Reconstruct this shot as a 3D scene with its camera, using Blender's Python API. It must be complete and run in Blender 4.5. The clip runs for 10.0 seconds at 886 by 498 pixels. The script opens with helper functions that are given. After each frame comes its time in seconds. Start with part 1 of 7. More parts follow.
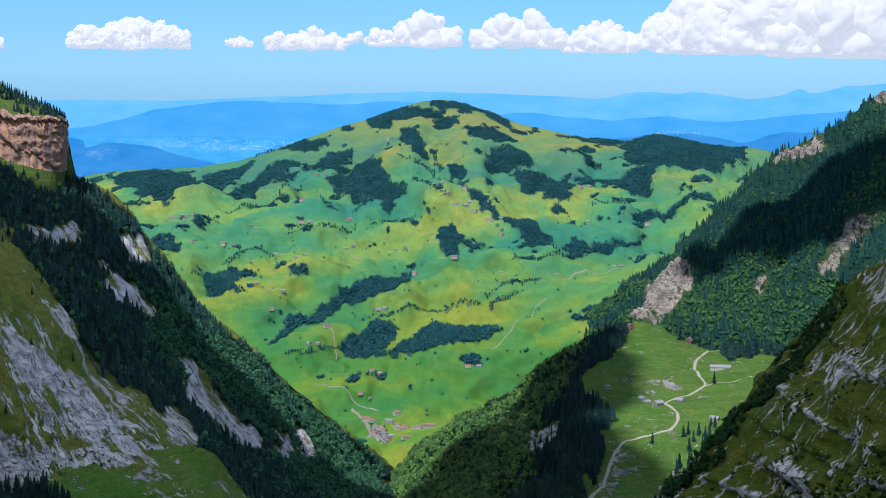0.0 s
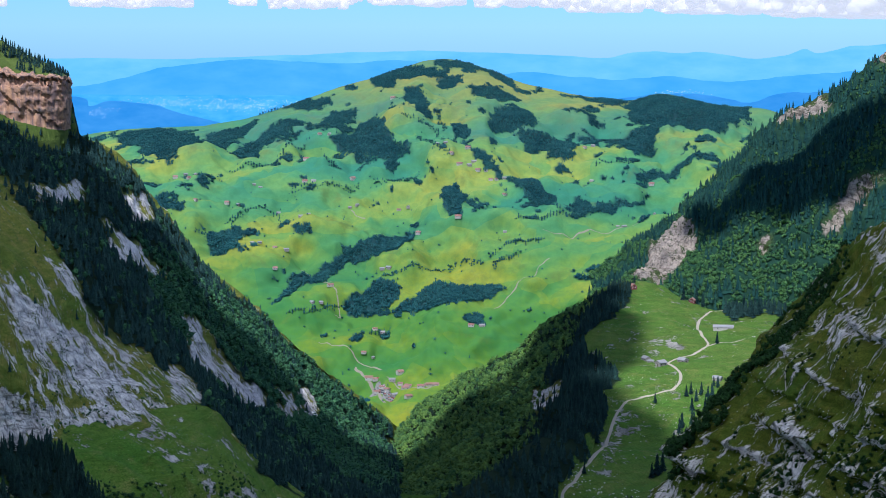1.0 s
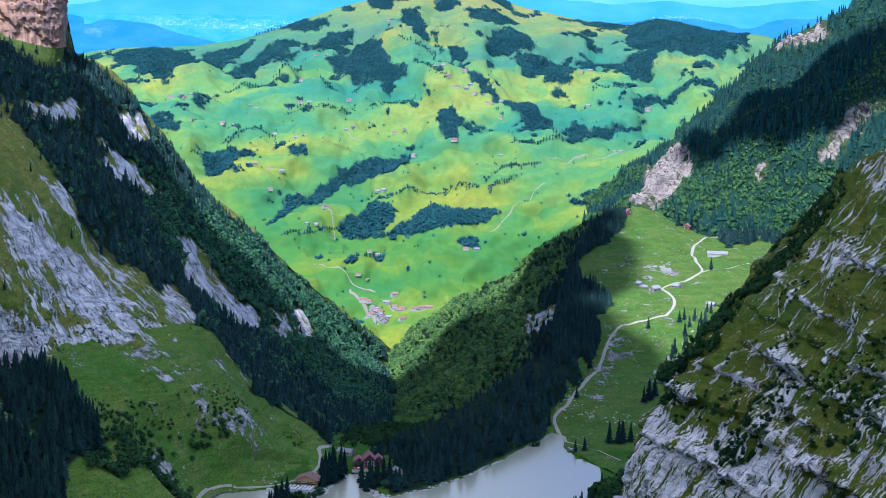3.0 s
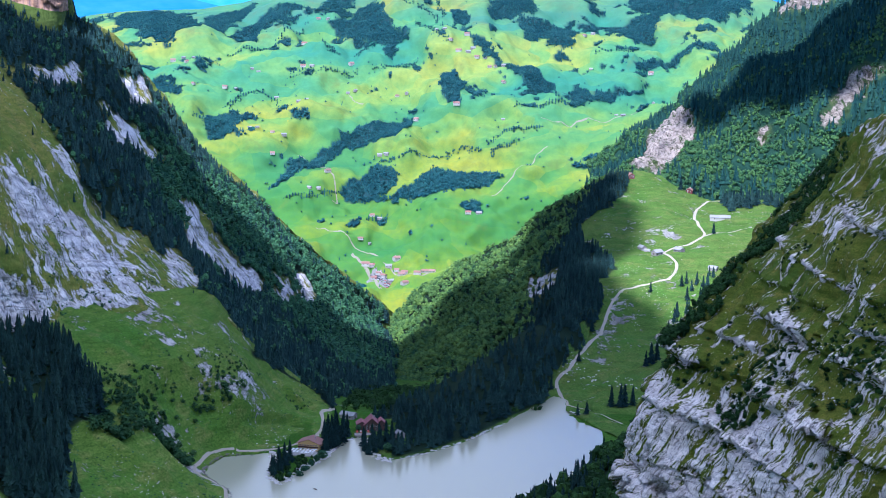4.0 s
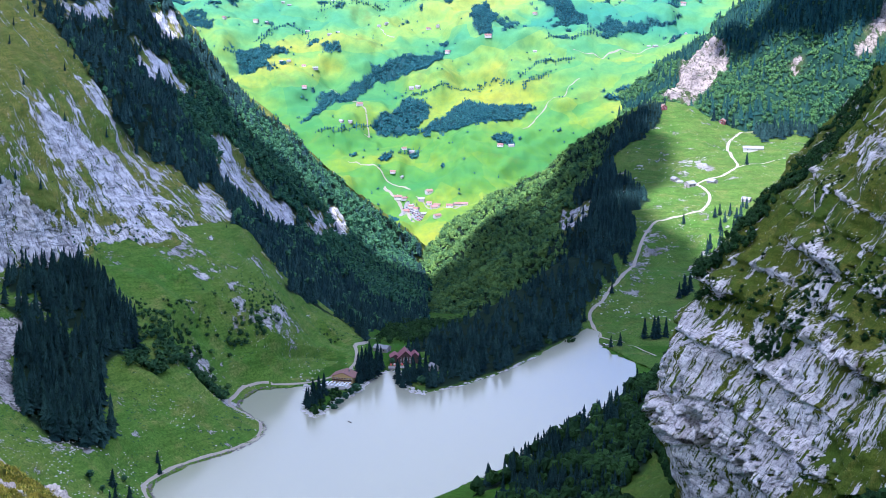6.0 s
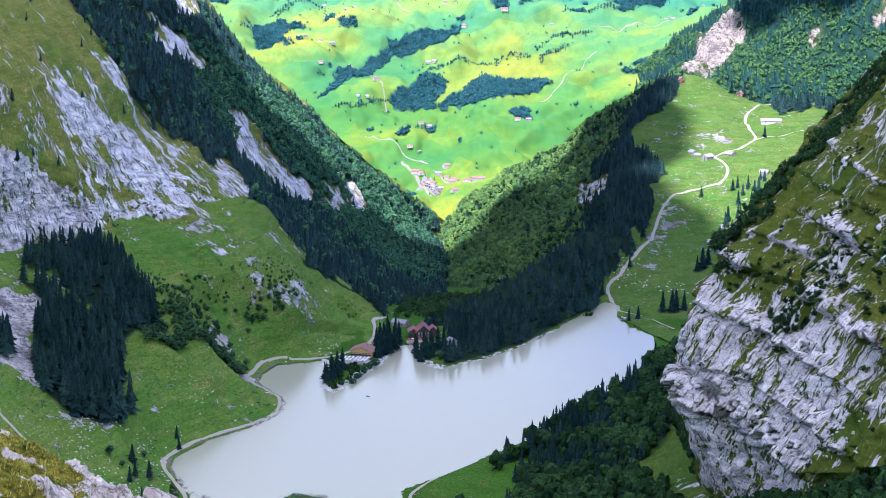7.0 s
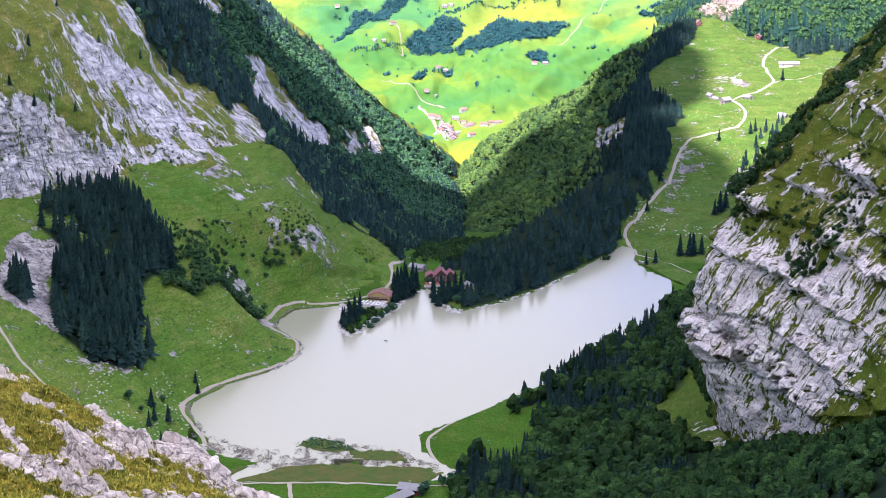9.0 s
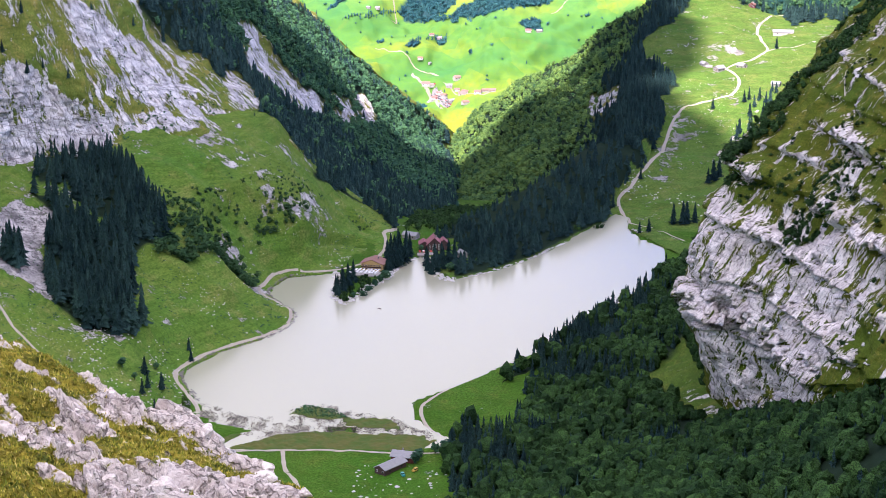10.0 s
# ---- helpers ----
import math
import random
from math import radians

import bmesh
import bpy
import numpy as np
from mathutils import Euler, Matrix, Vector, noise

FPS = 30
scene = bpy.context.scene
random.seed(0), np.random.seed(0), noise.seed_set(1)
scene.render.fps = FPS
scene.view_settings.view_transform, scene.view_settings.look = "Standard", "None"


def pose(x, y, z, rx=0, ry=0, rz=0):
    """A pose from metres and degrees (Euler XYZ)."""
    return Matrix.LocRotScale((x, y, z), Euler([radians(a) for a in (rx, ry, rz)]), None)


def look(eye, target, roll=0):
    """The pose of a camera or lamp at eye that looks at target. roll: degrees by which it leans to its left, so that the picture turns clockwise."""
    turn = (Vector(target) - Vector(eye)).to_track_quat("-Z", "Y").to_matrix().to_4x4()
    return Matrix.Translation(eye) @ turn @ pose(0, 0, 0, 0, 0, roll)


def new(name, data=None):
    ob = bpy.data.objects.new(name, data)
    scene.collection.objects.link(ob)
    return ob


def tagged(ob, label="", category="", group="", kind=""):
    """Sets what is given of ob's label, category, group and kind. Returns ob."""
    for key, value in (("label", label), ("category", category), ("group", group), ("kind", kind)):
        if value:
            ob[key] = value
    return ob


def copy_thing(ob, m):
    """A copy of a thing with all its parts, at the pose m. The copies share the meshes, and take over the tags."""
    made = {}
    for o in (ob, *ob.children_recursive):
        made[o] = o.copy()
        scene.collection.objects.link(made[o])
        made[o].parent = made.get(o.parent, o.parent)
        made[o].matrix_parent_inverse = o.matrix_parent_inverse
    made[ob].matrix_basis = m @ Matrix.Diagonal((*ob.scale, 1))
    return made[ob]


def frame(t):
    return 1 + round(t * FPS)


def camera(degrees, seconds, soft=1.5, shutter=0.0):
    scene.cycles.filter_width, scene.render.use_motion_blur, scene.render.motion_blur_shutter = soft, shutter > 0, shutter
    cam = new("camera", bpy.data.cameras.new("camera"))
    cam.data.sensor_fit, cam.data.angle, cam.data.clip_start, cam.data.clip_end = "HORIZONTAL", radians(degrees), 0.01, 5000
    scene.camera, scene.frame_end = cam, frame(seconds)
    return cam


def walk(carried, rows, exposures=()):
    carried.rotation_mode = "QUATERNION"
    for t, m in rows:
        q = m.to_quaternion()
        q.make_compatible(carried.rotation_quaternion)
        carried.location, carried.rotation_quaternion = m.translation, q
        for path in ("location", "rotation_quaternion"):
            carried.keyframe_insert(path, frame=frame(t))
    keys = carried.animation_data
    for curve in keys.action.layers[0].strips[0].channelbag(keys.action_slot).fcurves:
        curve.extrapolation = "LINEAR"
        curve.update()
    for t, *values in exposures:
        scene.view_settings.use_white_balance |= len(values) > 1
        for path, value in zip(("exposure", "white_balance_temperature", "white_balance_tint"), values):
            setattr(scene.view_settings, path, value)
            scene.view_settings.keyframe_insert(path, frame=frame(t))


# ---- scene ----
cam = camera(25.8, 10.0, soft=0.55)
EYE = (0.0, 0.0, 470.0)
# seconds, yaw, pitch, roll of a camera that tilts where it stands
TURNS = [
    (0.0, -0.000, -5.347, -0.000),
    (0.5, -0.036, -5.921, -0.058),
    (1.0, 0.117, -6.550, -0.127),
    (1.5, 0.292, -7.028, -0.241),
    (2.0, 0.327, -7.516, -0.463),
    (2.5, 0.206, -8.134, -0.678),
    (3.0, 0.065, -8.826, -0.821),
    (4.5, 0.255, -10.298, -0.796),
    (5.0, 0.471, -10.711, -0.692),
    (5.5, 0.726, -11.317, -0.512),
    (7.0, 1.466, -12.651, 0.106),
    (7.5, 1.529, -12.869, 0.170),
    (8.0, 1.616, -13.212, 0.185),
    (8.5, 1.808, -13.710, 0.272),
    (9.0, 1.926, -14.296, 0.368),
    (9.5, 1.873, -14.820, 0.366),
    (10.0, 1.757, -15.243, 0.241),
]
EXPOSURES = [(0.0, 0.02, 5100, 15), (2.5, 0.52, 4750, 22), (4.5, 1.02, 4650, 27), (7.5, 1.40, 5100, 31), (10.0, 1.60, 5700, 36)]
walk(cam, [(t, pose(*EYE, 90 + pitch, roll, yaw)) for t, yaw, pitch, roll in TURNS], EXPOSURES)

# ---- sky and sun ----
SUN_FROM = Vector((-0.18, -0.53, 0.80)).normalized()
world = bpy.data.worlds.new("sky")
scene.world = world
world.use_nodes = True
wn = world.node_tree
sky = wn.nodes.new("ShaderNodeTexSky")
sky.sky_type = "NISHITA"
sky.sun_disc = False
sky.sun_elevation = math.asin(SUN_FROM.z)
sky.sun_rotation = math.atan2(SUN_FROM.x, SUN_FROM.y)
sky.altitude = 1600
sky.dust_density = 0.2
sky.ozone_density = 3.0
clear = wn.nodes.new("ShaderNodeMix")
clear.data_type, clear.blend_type = "RGBA", "MULTIPLY"
clear.inputs[0].default_value = 1.0
clear.inputs[7].default_value = (0.36, 0.58, 0.82, 1)
wn.links.new(sky.outputs[0], clear.inputs[6])
# broken cumulus higher up, all round the sky
where = wn.nodes.new("ShaderNodeTexCoord")
puffs = wn.nodes.new("ShaderNodeTexNoise")
puffs.inputs["Scale"].default_value = 4.0
puffs.inputs["Detail"].default_value = 6.0
wn.links.new(where.outputs["Generated"], puffs.inputs["Vector"])
cover = wn.nodes.new("ShaderNodeMapRange")
cover.inputs["From Min"].default_value = 0.42
cover.inputs["From Max"].default_value = 0.56
wn.links.new(puffs.outputs["Fac"], cover.inputs["Value"])
height = wn.nodes.new("ShaderNodeSeparateXYZ")
wn.links.new(where.outputs["Generated"], height.inputs[0])
above = wn.nodes.new("ShaderNodeMapRange")
above.inputs["From Min"].default_value = 0.10
above.inputs["From Max"].default_value = 0.20
wn.links.new(height.outputs["Z"], above.inputs["Value"])
both = wn.nodes.new("ShaderNodeMath")
both.operation = "MULTIPLY"
wn.links.new(cover.outputs[0], both.inputs[0])
wn.links.new(above.outputs[0], both.inputs[1])
# clouds opposite the sun are lit from the front and whitest
facing = wn.nodes.new("ShaderNodeMapRange")
facing.inputs["From Min"].default_value = -0.3
facing.inputs["From Max"].default_value = 0.9
wn.links.new(height.outputs["Y"], facing.inputs["Value"])
white = wn.nodes.new("ShaderNodeMix")
white.data_type = "RGBA"
white.inputs[6].default_value = (2.5, 2.7, 3.1, 1)
white.inputs[7].default_value = (5.8, 5.9, 5.4, 1)
wn.links.new(facing.outputs[0], white.inputs[0])
clouded = wn.nodes.new("ShaderNodeMix")
clouded.data_type = "RGBA"
wn.links.new(white.outputs[2], clouded.inputs[7])
wn.links.new(both.outputs[0], clouded.inputs[0])
wn.links.new(clear.outputs[2], clouded.inputs[6])
wn.links.new(clouded.outputs[2], wn.nodes["Background"].inputs[0])
wn.nodes["Background"].inputs[1].default_value = 0.13
sun = new("sun", bpy.data.lights.new("sun", "SUN"))
sun.data.energy = 4.9
sun.data.angle = radians(1.5)
sun.data.color = (1.0, 0.90, 0.72)
sun.matrix_world = look(SUN_FROM * 3000, (0, 0, 0))

# ---- materials ----
def material(name, rough=0.9, spec=0.2):
    m = bpy.data.materials.new(name)
    m.use_nodes = True
    b = m.node_tree.nodes["Principled BSDF"]
    b.inputs["Roughness"].default_value = rough
    b.inputs["Specular IOR Level"].default_value = spec
    return m, m.node_tree, b


def nd(nt, kind, **put):
    n = nt.nodes.new("ShaderNode" + kind)
    for k, v in put.items():
        if k in n.inputs:
            n.inputs[k].default_value = v
    return n


def noise_node(nt, scale, detail=5.0, rough=0.6, vec=None):
    n = nd(nt, "TexNoise", Scale=scale, Detail=detail, Roughness=rough)
    if vec is None:
        g = nt.nodes.new("ShaderNodeNewGeometry")
        vec = g.outputs["Position"]
    nt.links.new(vec, n.inputs["Vector"])
    return n.outputs["Fac"]


def ramp(nt, fac, stops):
    r = nt.nodes.new("ShaderNodeValToRGB")
    e = r.color_ramp.elements
    while len(e) < len(stops):
        e.new(0.5)
    for el, (p, c) in zip(e, stops):
        el.position = p
        el.color = (*c, 1) if len(c) == 3 else c
    nt.links.new(fac, r.inputs[0])
    return r.outputs[0]


def mix(nt, fac, a, b, blend="MIX"):
    m = nt.nodes.new("ShaderNodeMix")
    m.data_type = "RGBA"
    m.blend_type = blend
    for sock, val in ((m.inputs[0], fac), (m.inputs[6], a), (m.inputs[7], b)):
        if isinstance(val, (int, float)):
            sock.default_value = val
        elif isinstance(val, tuple):
            sock.default_value = (*val, 1)
        else:
            nt.links.new(val, sock)
    return m.outputs[2]


def calc(nt, op, a, b=0.0, clamp=False):
    m = nt.nodes.new("ShaderNodeMath")
    m.operation = op
    m.use_clamp = clamp
    for sock, val in zip(m.inputs, (a, b)):
        if isinstance(val, (int, float)):
            sock.default_value = val
        else:
            nt.links.new(val, sock)
    return m.outputs[0]


def bump(nt, bsdf, height, strength, dist):
    b = nd(nt, "Bump", Strength=strength, Distance=dist)
    nt.links.new(height, b.inputs["Height"])
    nt.links.new(b.outputs[0], bsdf.inputs["Normal"])


def attribute(nt, name):
    a = nt.nodes.new("ShaderNodeAttribute")
    a.attribute_name = name
    return a.outputs["Fac"]


def streaks(nt, way, along, across):
    """Coordinates drawn out along a direction, for runnels and bedding."""
    w = Vector(way).normalized()
    e1 = w.cross(Vector((0.3, 1, 0.2))).normalized()
    e2 = w.cross(e1)
    g = nt.nodes.new("ShaderNodeNewGeometry")
    out = nt.nodes.new("ShaderNodeCombineXYZ")
    for k, (axis, s) in enumerate(((e1, across), (e2, across), (w, along))):
        d = nt.nodes.new("ShaderNodeVectorMath")
        d.operation = "DOT_PRODUCT"
        d.inputs[1].default_value = axis * s
        nt.links.new(g.outputs["Position"], d.inputs[0])
        nt.links.new(d.outputs["Value"], out.inputs[k])
    return out.outputs[0]


def alpine_material(name, lush, olive, dry, pale, grey, scale=1.0, way=(0, 0, -1), along=0.03, across=0.12, mould=(0.022, 0.042, 0.024), fray=1.0):
    """Turf with limestone: attribute rock picks the stone, noise breaks up its edge."""
    m, nt, b = material(name, 0.95, 0.03)
    big = noise_node(nt, 0.010 * scale, 4)
    mid = noise_node(nt, 0.06 * scale, 6, 0.65)
    fine = noise_node(nt, 0.6 * scale, 5, 0.7)
    turf = mix(nt, ramp(nt, big, [(0.35, (0, 0, 0)), (0.65, (1, 1, 1))]), lush, olive)
    turf = mix(nt, ramp(nt, mid, [(0.5, (0, 0, 0)), (0.75, (1, 1, 1))]), turf, dry)
    steps = noise_node(nt, 1.0, 4, 0.6, streaks(nt, (0, 0, 1), 0.55, 0.035))
    turf = mix(nt, calc(nt, "MULTIPLY", ramp(nt, steps, [(0.38, (1, 1, 1)), (0.55, (0, 0, 0))]), 0.45), turf, tuple(0.5 * q for q in lush))
    turf = mix(nt, calc(nt, "MULTIPLY", ramp(nt, fine, [(0.38, (1, 1, 1)), (0.56, (0, 0, 0))]), 0.75), turf, tuple(0.34 * q for q in lush))
    grain = noise_node(nt, 2.2 * scale, 3, 0.7)
    turf = mix(nt, calc(nt, "MULTIPLY", ramp(nt, grain, [(0.42, (1, 1, 1)), (0.54, (0, 0, 0))]), 0.6), turf, tuple(0.42 * q for q in lush))
    lines = noise_node(nt, 1.0, 6, 0.65, streaks(nt, way, along, across))
    patches = noise_node(nt, 1.0, 4, 0.6, streaks(nt, way, along * 0.45, across * 0.22))
    slabs = noise_node(nt, 0.05 * scale, 5, 0.6)
    stone = mix(nt, ramp(nt, slabs, [(0.34, (0, 0, 0)), (0.60, (1, 1, 1))]), grey, pale)
    stone = mix(nt, calc(nt, "MULTIPLY", ramp(nt, lines, [(0.38, (1, 1, 1)), (0.49, (0, 0, 0))]), 0.8), stone, tuple(0.36 * q for q in grey))
    # joints along the runnels and along the beds
    runnel = noise_node(nt, 1.0, 3, 0.55, streaks(nt, way, along * 0.9, across * 0.7))
    beds = noise_node(nt, 1.0, 3, 0.5, streaks(nt, (0.25, 0.1, 1), 0.10 * scale, 0.012 * scale))
    thin = calc(nt, "MINIMUM", calc(nt, "ABSOLUTE", calc(nt, "SUBTRACT", runnel, 0.46)), calc(nt, "ABSOLUTE", calc(nt, "SUBTRACT", beds, 0.5)))
    joint = ramp(nt, thin, [(0.004, (1, 1, 1)), (0.018, (0, 0, 0))])
    stone = mix(nt, calc(nt, "MULTIPLY", joint, 0.4), stone, tuple(0.16 * q for q in grey))
    stone = mix(nt, calc(nt, "MULTIPLY", ramp(nt, fine, [(0.36, (1, 1, 1)), (0.47, (0, 0, 0))]), 0.75), stone, tuple(0.25 * q for q in grey))
    edge = calc(nt, "ADD", attribute(nt, "rock"), calc(nt, "MULTIPLY", calc(nt, "SUBTRACT", patches, 0.5), 2.2 * fray))
    edge = calc(nt, "ADD", edge, calc(nt, "MULTIPLY", calc(nt, "SUBTRACT", lines, 0.5), 1.7 * fray))
    edge = calc(nt, "ADD", edge, calc(nt, "MULTIPLY", calc(nt, "SUBTRACT", fine, 0.5), 0.9))
    isrock = ramp(nt, edge, [(0.50, (0, 0, 0)), (0.60, (1, 1, 1))])
    # leaf mould under woods, its dark end also painting shade between trees
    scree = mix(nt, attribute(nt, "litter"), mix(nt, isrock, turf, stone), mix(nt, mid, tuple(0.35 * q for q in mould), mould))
    nt.links.new(scree, b.inputs["Base Color"])
    tall = calc(nt, "SUBTRACT", calc(nt, "MULTIPLY", lines, isrock), calc(nt, "MULTIPLY", calc(nt, "MULTIPLY", joint, isrock), 0.5))
    bump(nt, b, calc(nt, "ADD", tall, calc(nt, "MULTIPLY", fine, 0.35)), 0.85, 1.9 / scale)
    return m


def leaf_material(name, dark, light, scale=0.25, deep=0.65):
    """Foliage: a tone for each tree, a little for each spray, and whole stands lighter or darker."""
    m, nt, b = material(name, 0.9, 0.03)
    g = nt.nodes.new("ShaderNodeNewGeometry")
    isle = g.outputs["Random Per Island"]
    stand = noise_node(nt, 0.03, 3, 0.6)
    each = calc(nt, "POWER", attribute(nt, "tree"), 1.25)
    tone = calc(nt, "ADD", calc(nt, "MULTIPLY", each, 0.55), calc(nt, "MULTIPLY", isle, 0.2))
    tone = calc(nt, "ADD", tone, ramp(nt, stand, [(0.35, (0, 0, 0)), (0.65, (0.35, 0.35, 0.35))]), True)
    tone = mix(nt, tone, dark, light)
    # near-black patches paint in the shade of gaps between leaves
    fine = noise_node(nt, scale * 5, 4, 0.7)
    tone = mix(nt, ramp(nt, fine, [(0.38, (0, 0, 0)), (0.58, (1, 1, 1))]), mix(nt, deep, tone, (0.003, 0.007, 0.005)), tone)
    nt.links.new(tone, b.inputs["Base Color"])
    bump(nt, b, fine, 0.8, 0.5)
    return m


MEADOW = alpine_material("meadow turf", (0.105, 0.225, 0.030), (0.185, 0.255, 0.042), (0.300, 0.285, 0.085), (0.58, 0.54, 0.51), (0.27, 0.255, 0.245), 1.0, (0.4, 0, -1), 0.1, 0.16)
WALL = alpine_material("wall turf and limestone", (0.150, 0.220, 0.036), (0.32, 0.285, 0.055), (0.46, 0.34, 0.10), (0.80, 0.75, 0.71), (0.46, 0.425, 0.41), 1.2, (0.59, -0.27, -0.76), 0.055, 0.26)
ALP = alpine_material("alp turf", (0.092, 0.192, 0.028), (0.150, 0.212, 0.040), (0.220, 0.215, 0.062), (0.40, 0.375, 0.34), (0.20, 0.19, 0.175), 1.0, (0.4, 0, -1), 0.1, 0.16)
CRAG = alpine_material("crag turf and limestone", (0.078, 0.122, 0.014), (0.150, 0.155, 0.020), (0.25, 0.195, 0.040), (0.80, 0.725, 0.675), (0.52, 0.455, 0.43), 1.8, (-0.5, 0.0, -0.86), 0.055, 0.50, fray=1.05)
SLOPE = alpine_material("slope turf and scree", (0.083, 0.158, 0.021), (0.128, 0.180, 0.027), (0.210, 0.210, 0.045), (0.750, 0.705, 0.675), (0.450, 0.420, 0.405), 1.5)
MOUNTAIN = alpine_material("far mountain turf and limestone", (0.059, 0.109, 0.040), (0.125, 0.145, 0.050), (0.185, 0.172, 0.073), (0.40, 0.335, 0.265), (0.25, 0.215, 0.185), 0.7, (0.3, 0, -0.9), 0.04, 0.14, (0.030, 0.078, 0.050))
UPLAND = (0.46, 0.85)
HILL, nt, b = material("hill pasture with painted light and haze", 0.95, 0.1)
# pasture tones; yellow and blue-green also paint in sun and cloud shade
light_patches = noise_node(nt, 1.0, 4, 0.55, streaks(nt, (1, 0.25, -0.1), 0.0020, 0.0062))
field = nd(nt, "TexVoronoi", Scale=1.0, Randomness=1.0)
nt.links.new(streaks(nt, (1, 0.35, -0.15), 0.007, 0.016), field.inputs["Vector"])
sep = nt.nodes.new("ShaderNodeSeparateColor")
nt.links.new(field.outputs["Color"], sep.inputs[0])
tone = calc(nt, "ADD", light_patches, calc(nt, "MULTIPLY", calc(nt, "SUBTRACT", sep.outputs[0], 0.5), 0.12))
# valley ramp for low ground; the bluer ramp above paints in distance haze
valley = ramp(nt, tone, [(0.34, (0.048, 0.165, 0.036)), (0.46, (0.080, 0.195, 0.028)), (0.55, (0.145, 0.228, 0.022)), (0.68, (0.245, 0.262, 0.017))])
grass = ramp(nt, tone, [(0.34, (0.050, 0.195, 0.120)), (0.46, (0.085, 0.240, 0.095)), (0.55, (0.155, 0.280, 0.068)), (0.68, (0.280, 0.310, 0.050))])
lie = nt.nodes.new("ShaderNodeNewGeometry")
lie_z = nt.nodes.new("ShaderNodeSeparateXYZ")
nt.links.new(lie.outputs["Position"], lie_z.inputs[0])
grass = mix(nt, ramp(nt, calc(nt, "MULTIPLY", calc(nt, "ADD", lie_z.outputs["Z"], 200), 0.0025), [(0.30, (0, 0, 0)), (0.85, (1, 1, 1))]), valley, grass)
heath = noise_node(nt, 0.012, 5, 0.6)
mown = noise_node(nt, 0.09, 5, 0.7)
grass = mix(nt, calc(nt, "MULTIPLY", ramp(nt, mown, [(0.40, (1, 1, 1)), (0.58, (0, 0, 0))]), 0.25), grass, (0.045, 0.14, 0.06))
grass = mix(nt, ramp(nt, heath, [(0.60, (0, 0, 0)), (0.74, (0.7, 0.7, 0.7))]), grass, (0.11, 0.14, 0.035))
# the summit pastures are drier and browner
place_at = nt.nodes.new("ShaderNodeNewGeometry")
xyz = nt.nodes.new("ShaderNodeSeparateXYZ")
nt.links.new(place_at.outputs["Position"], xyz.inputs[0])
upland = calc(nt, "ADD", calc(nt, "MULTIPLY", xyz.outputs["Z"], 0.010), calc(nt, "MULTIPLY", calc(nt, "SUBTRACT", heath, 0.5), 3.0))
grass = mix(nt, ramp(nt, calc(nt, "MULTIPLY", upland, 0.25), [(UPLAND[0], (0, 0, 0)), (UPLAND[1], (0.4, 0.4, 0.4))]), grass, (0.15, 0.15, 0.09))
# ground under the far woods, with blue haze in its colour
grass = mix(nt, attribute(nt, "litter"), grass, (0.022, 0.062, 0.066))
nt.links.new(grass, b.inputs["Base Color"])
bump(nt, b, noise_node(nt, 0.05, 5), 0.4, 3.0)
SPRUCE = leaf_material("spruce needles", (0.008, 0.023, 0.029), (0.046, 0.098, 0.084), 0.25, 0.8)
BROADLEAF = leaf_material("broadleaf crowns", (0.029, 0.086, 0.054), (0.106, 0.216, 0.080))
# distant woods and far mountain: blue haze is mixed into the leaf colours
HAZED_WOOD = leaf_material("distant woods, haze in the colour", (0.015, 0.070, 0.098), (0.056, 0.165, 0.150), 0.1, 0.45)
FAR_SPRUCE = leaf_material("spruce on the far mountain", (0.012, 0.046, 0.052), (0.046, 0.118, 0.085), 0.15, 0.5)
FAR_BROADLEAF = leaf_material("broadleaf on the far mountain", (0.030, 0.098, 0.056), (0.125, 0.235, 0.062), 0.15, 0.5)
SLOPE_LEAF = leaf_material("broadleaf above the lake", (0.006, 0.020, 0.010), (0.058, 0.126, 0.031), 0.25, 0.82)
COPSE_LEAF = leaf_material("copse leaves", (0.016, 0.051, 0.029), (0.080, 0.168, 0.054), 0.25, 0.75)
# mountainside leaves: lightened and blued a little for haze
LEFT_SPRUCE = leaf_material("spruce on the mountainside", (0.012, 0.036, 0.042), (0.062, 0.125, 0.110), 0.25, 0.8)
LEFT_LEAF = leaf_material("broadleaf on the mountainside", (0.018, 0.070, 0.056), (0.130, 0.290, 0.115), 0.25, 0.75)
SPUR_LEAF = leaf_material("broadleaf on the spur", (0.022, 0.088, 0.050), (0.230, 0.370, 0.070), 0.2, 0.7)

# ---- terrain arithmetic ----
def hash3(i, j, k, seed):
    n = (i * 73856093) ^ (j * 19349663) ^ (k * 83492791) ^ (seed * 2654435761)
    n = (n ^ (n >> 13)) * 1274126177 & 0x7FFFFFFF
    n = (n ^ (n >> 16)) * 668265263 & 0x7FFFFFFF
    return ((n ^ (n >> 15)) & 0xFFFFFF) / float(0xFFFFFF)


def vnoise(p, seed=0):
    """Smooth value noise, -1 to 1, at the rows of p."""
    q = np.floor(p).astype(np.int64)
    f = p - q
    f = f * f * f * (f * (f * 6 - 15) + 10)
    out = np.zeros(len(p))
    for a in (0, 1):
        for b in (0, 1):
            for c in (0, 1):
                w = (f[:, 0] if a else 1 - f[:, 0]) * (f[:, 1] if b else 1 - f[:, 1]) * (f[:, 2] if c else 1 - f[:, 2])
                out += w * hash3(q[:, 0] + a, q[:, 1] + b, q[:, 2] + c, seed)
    return out * 2 - 1


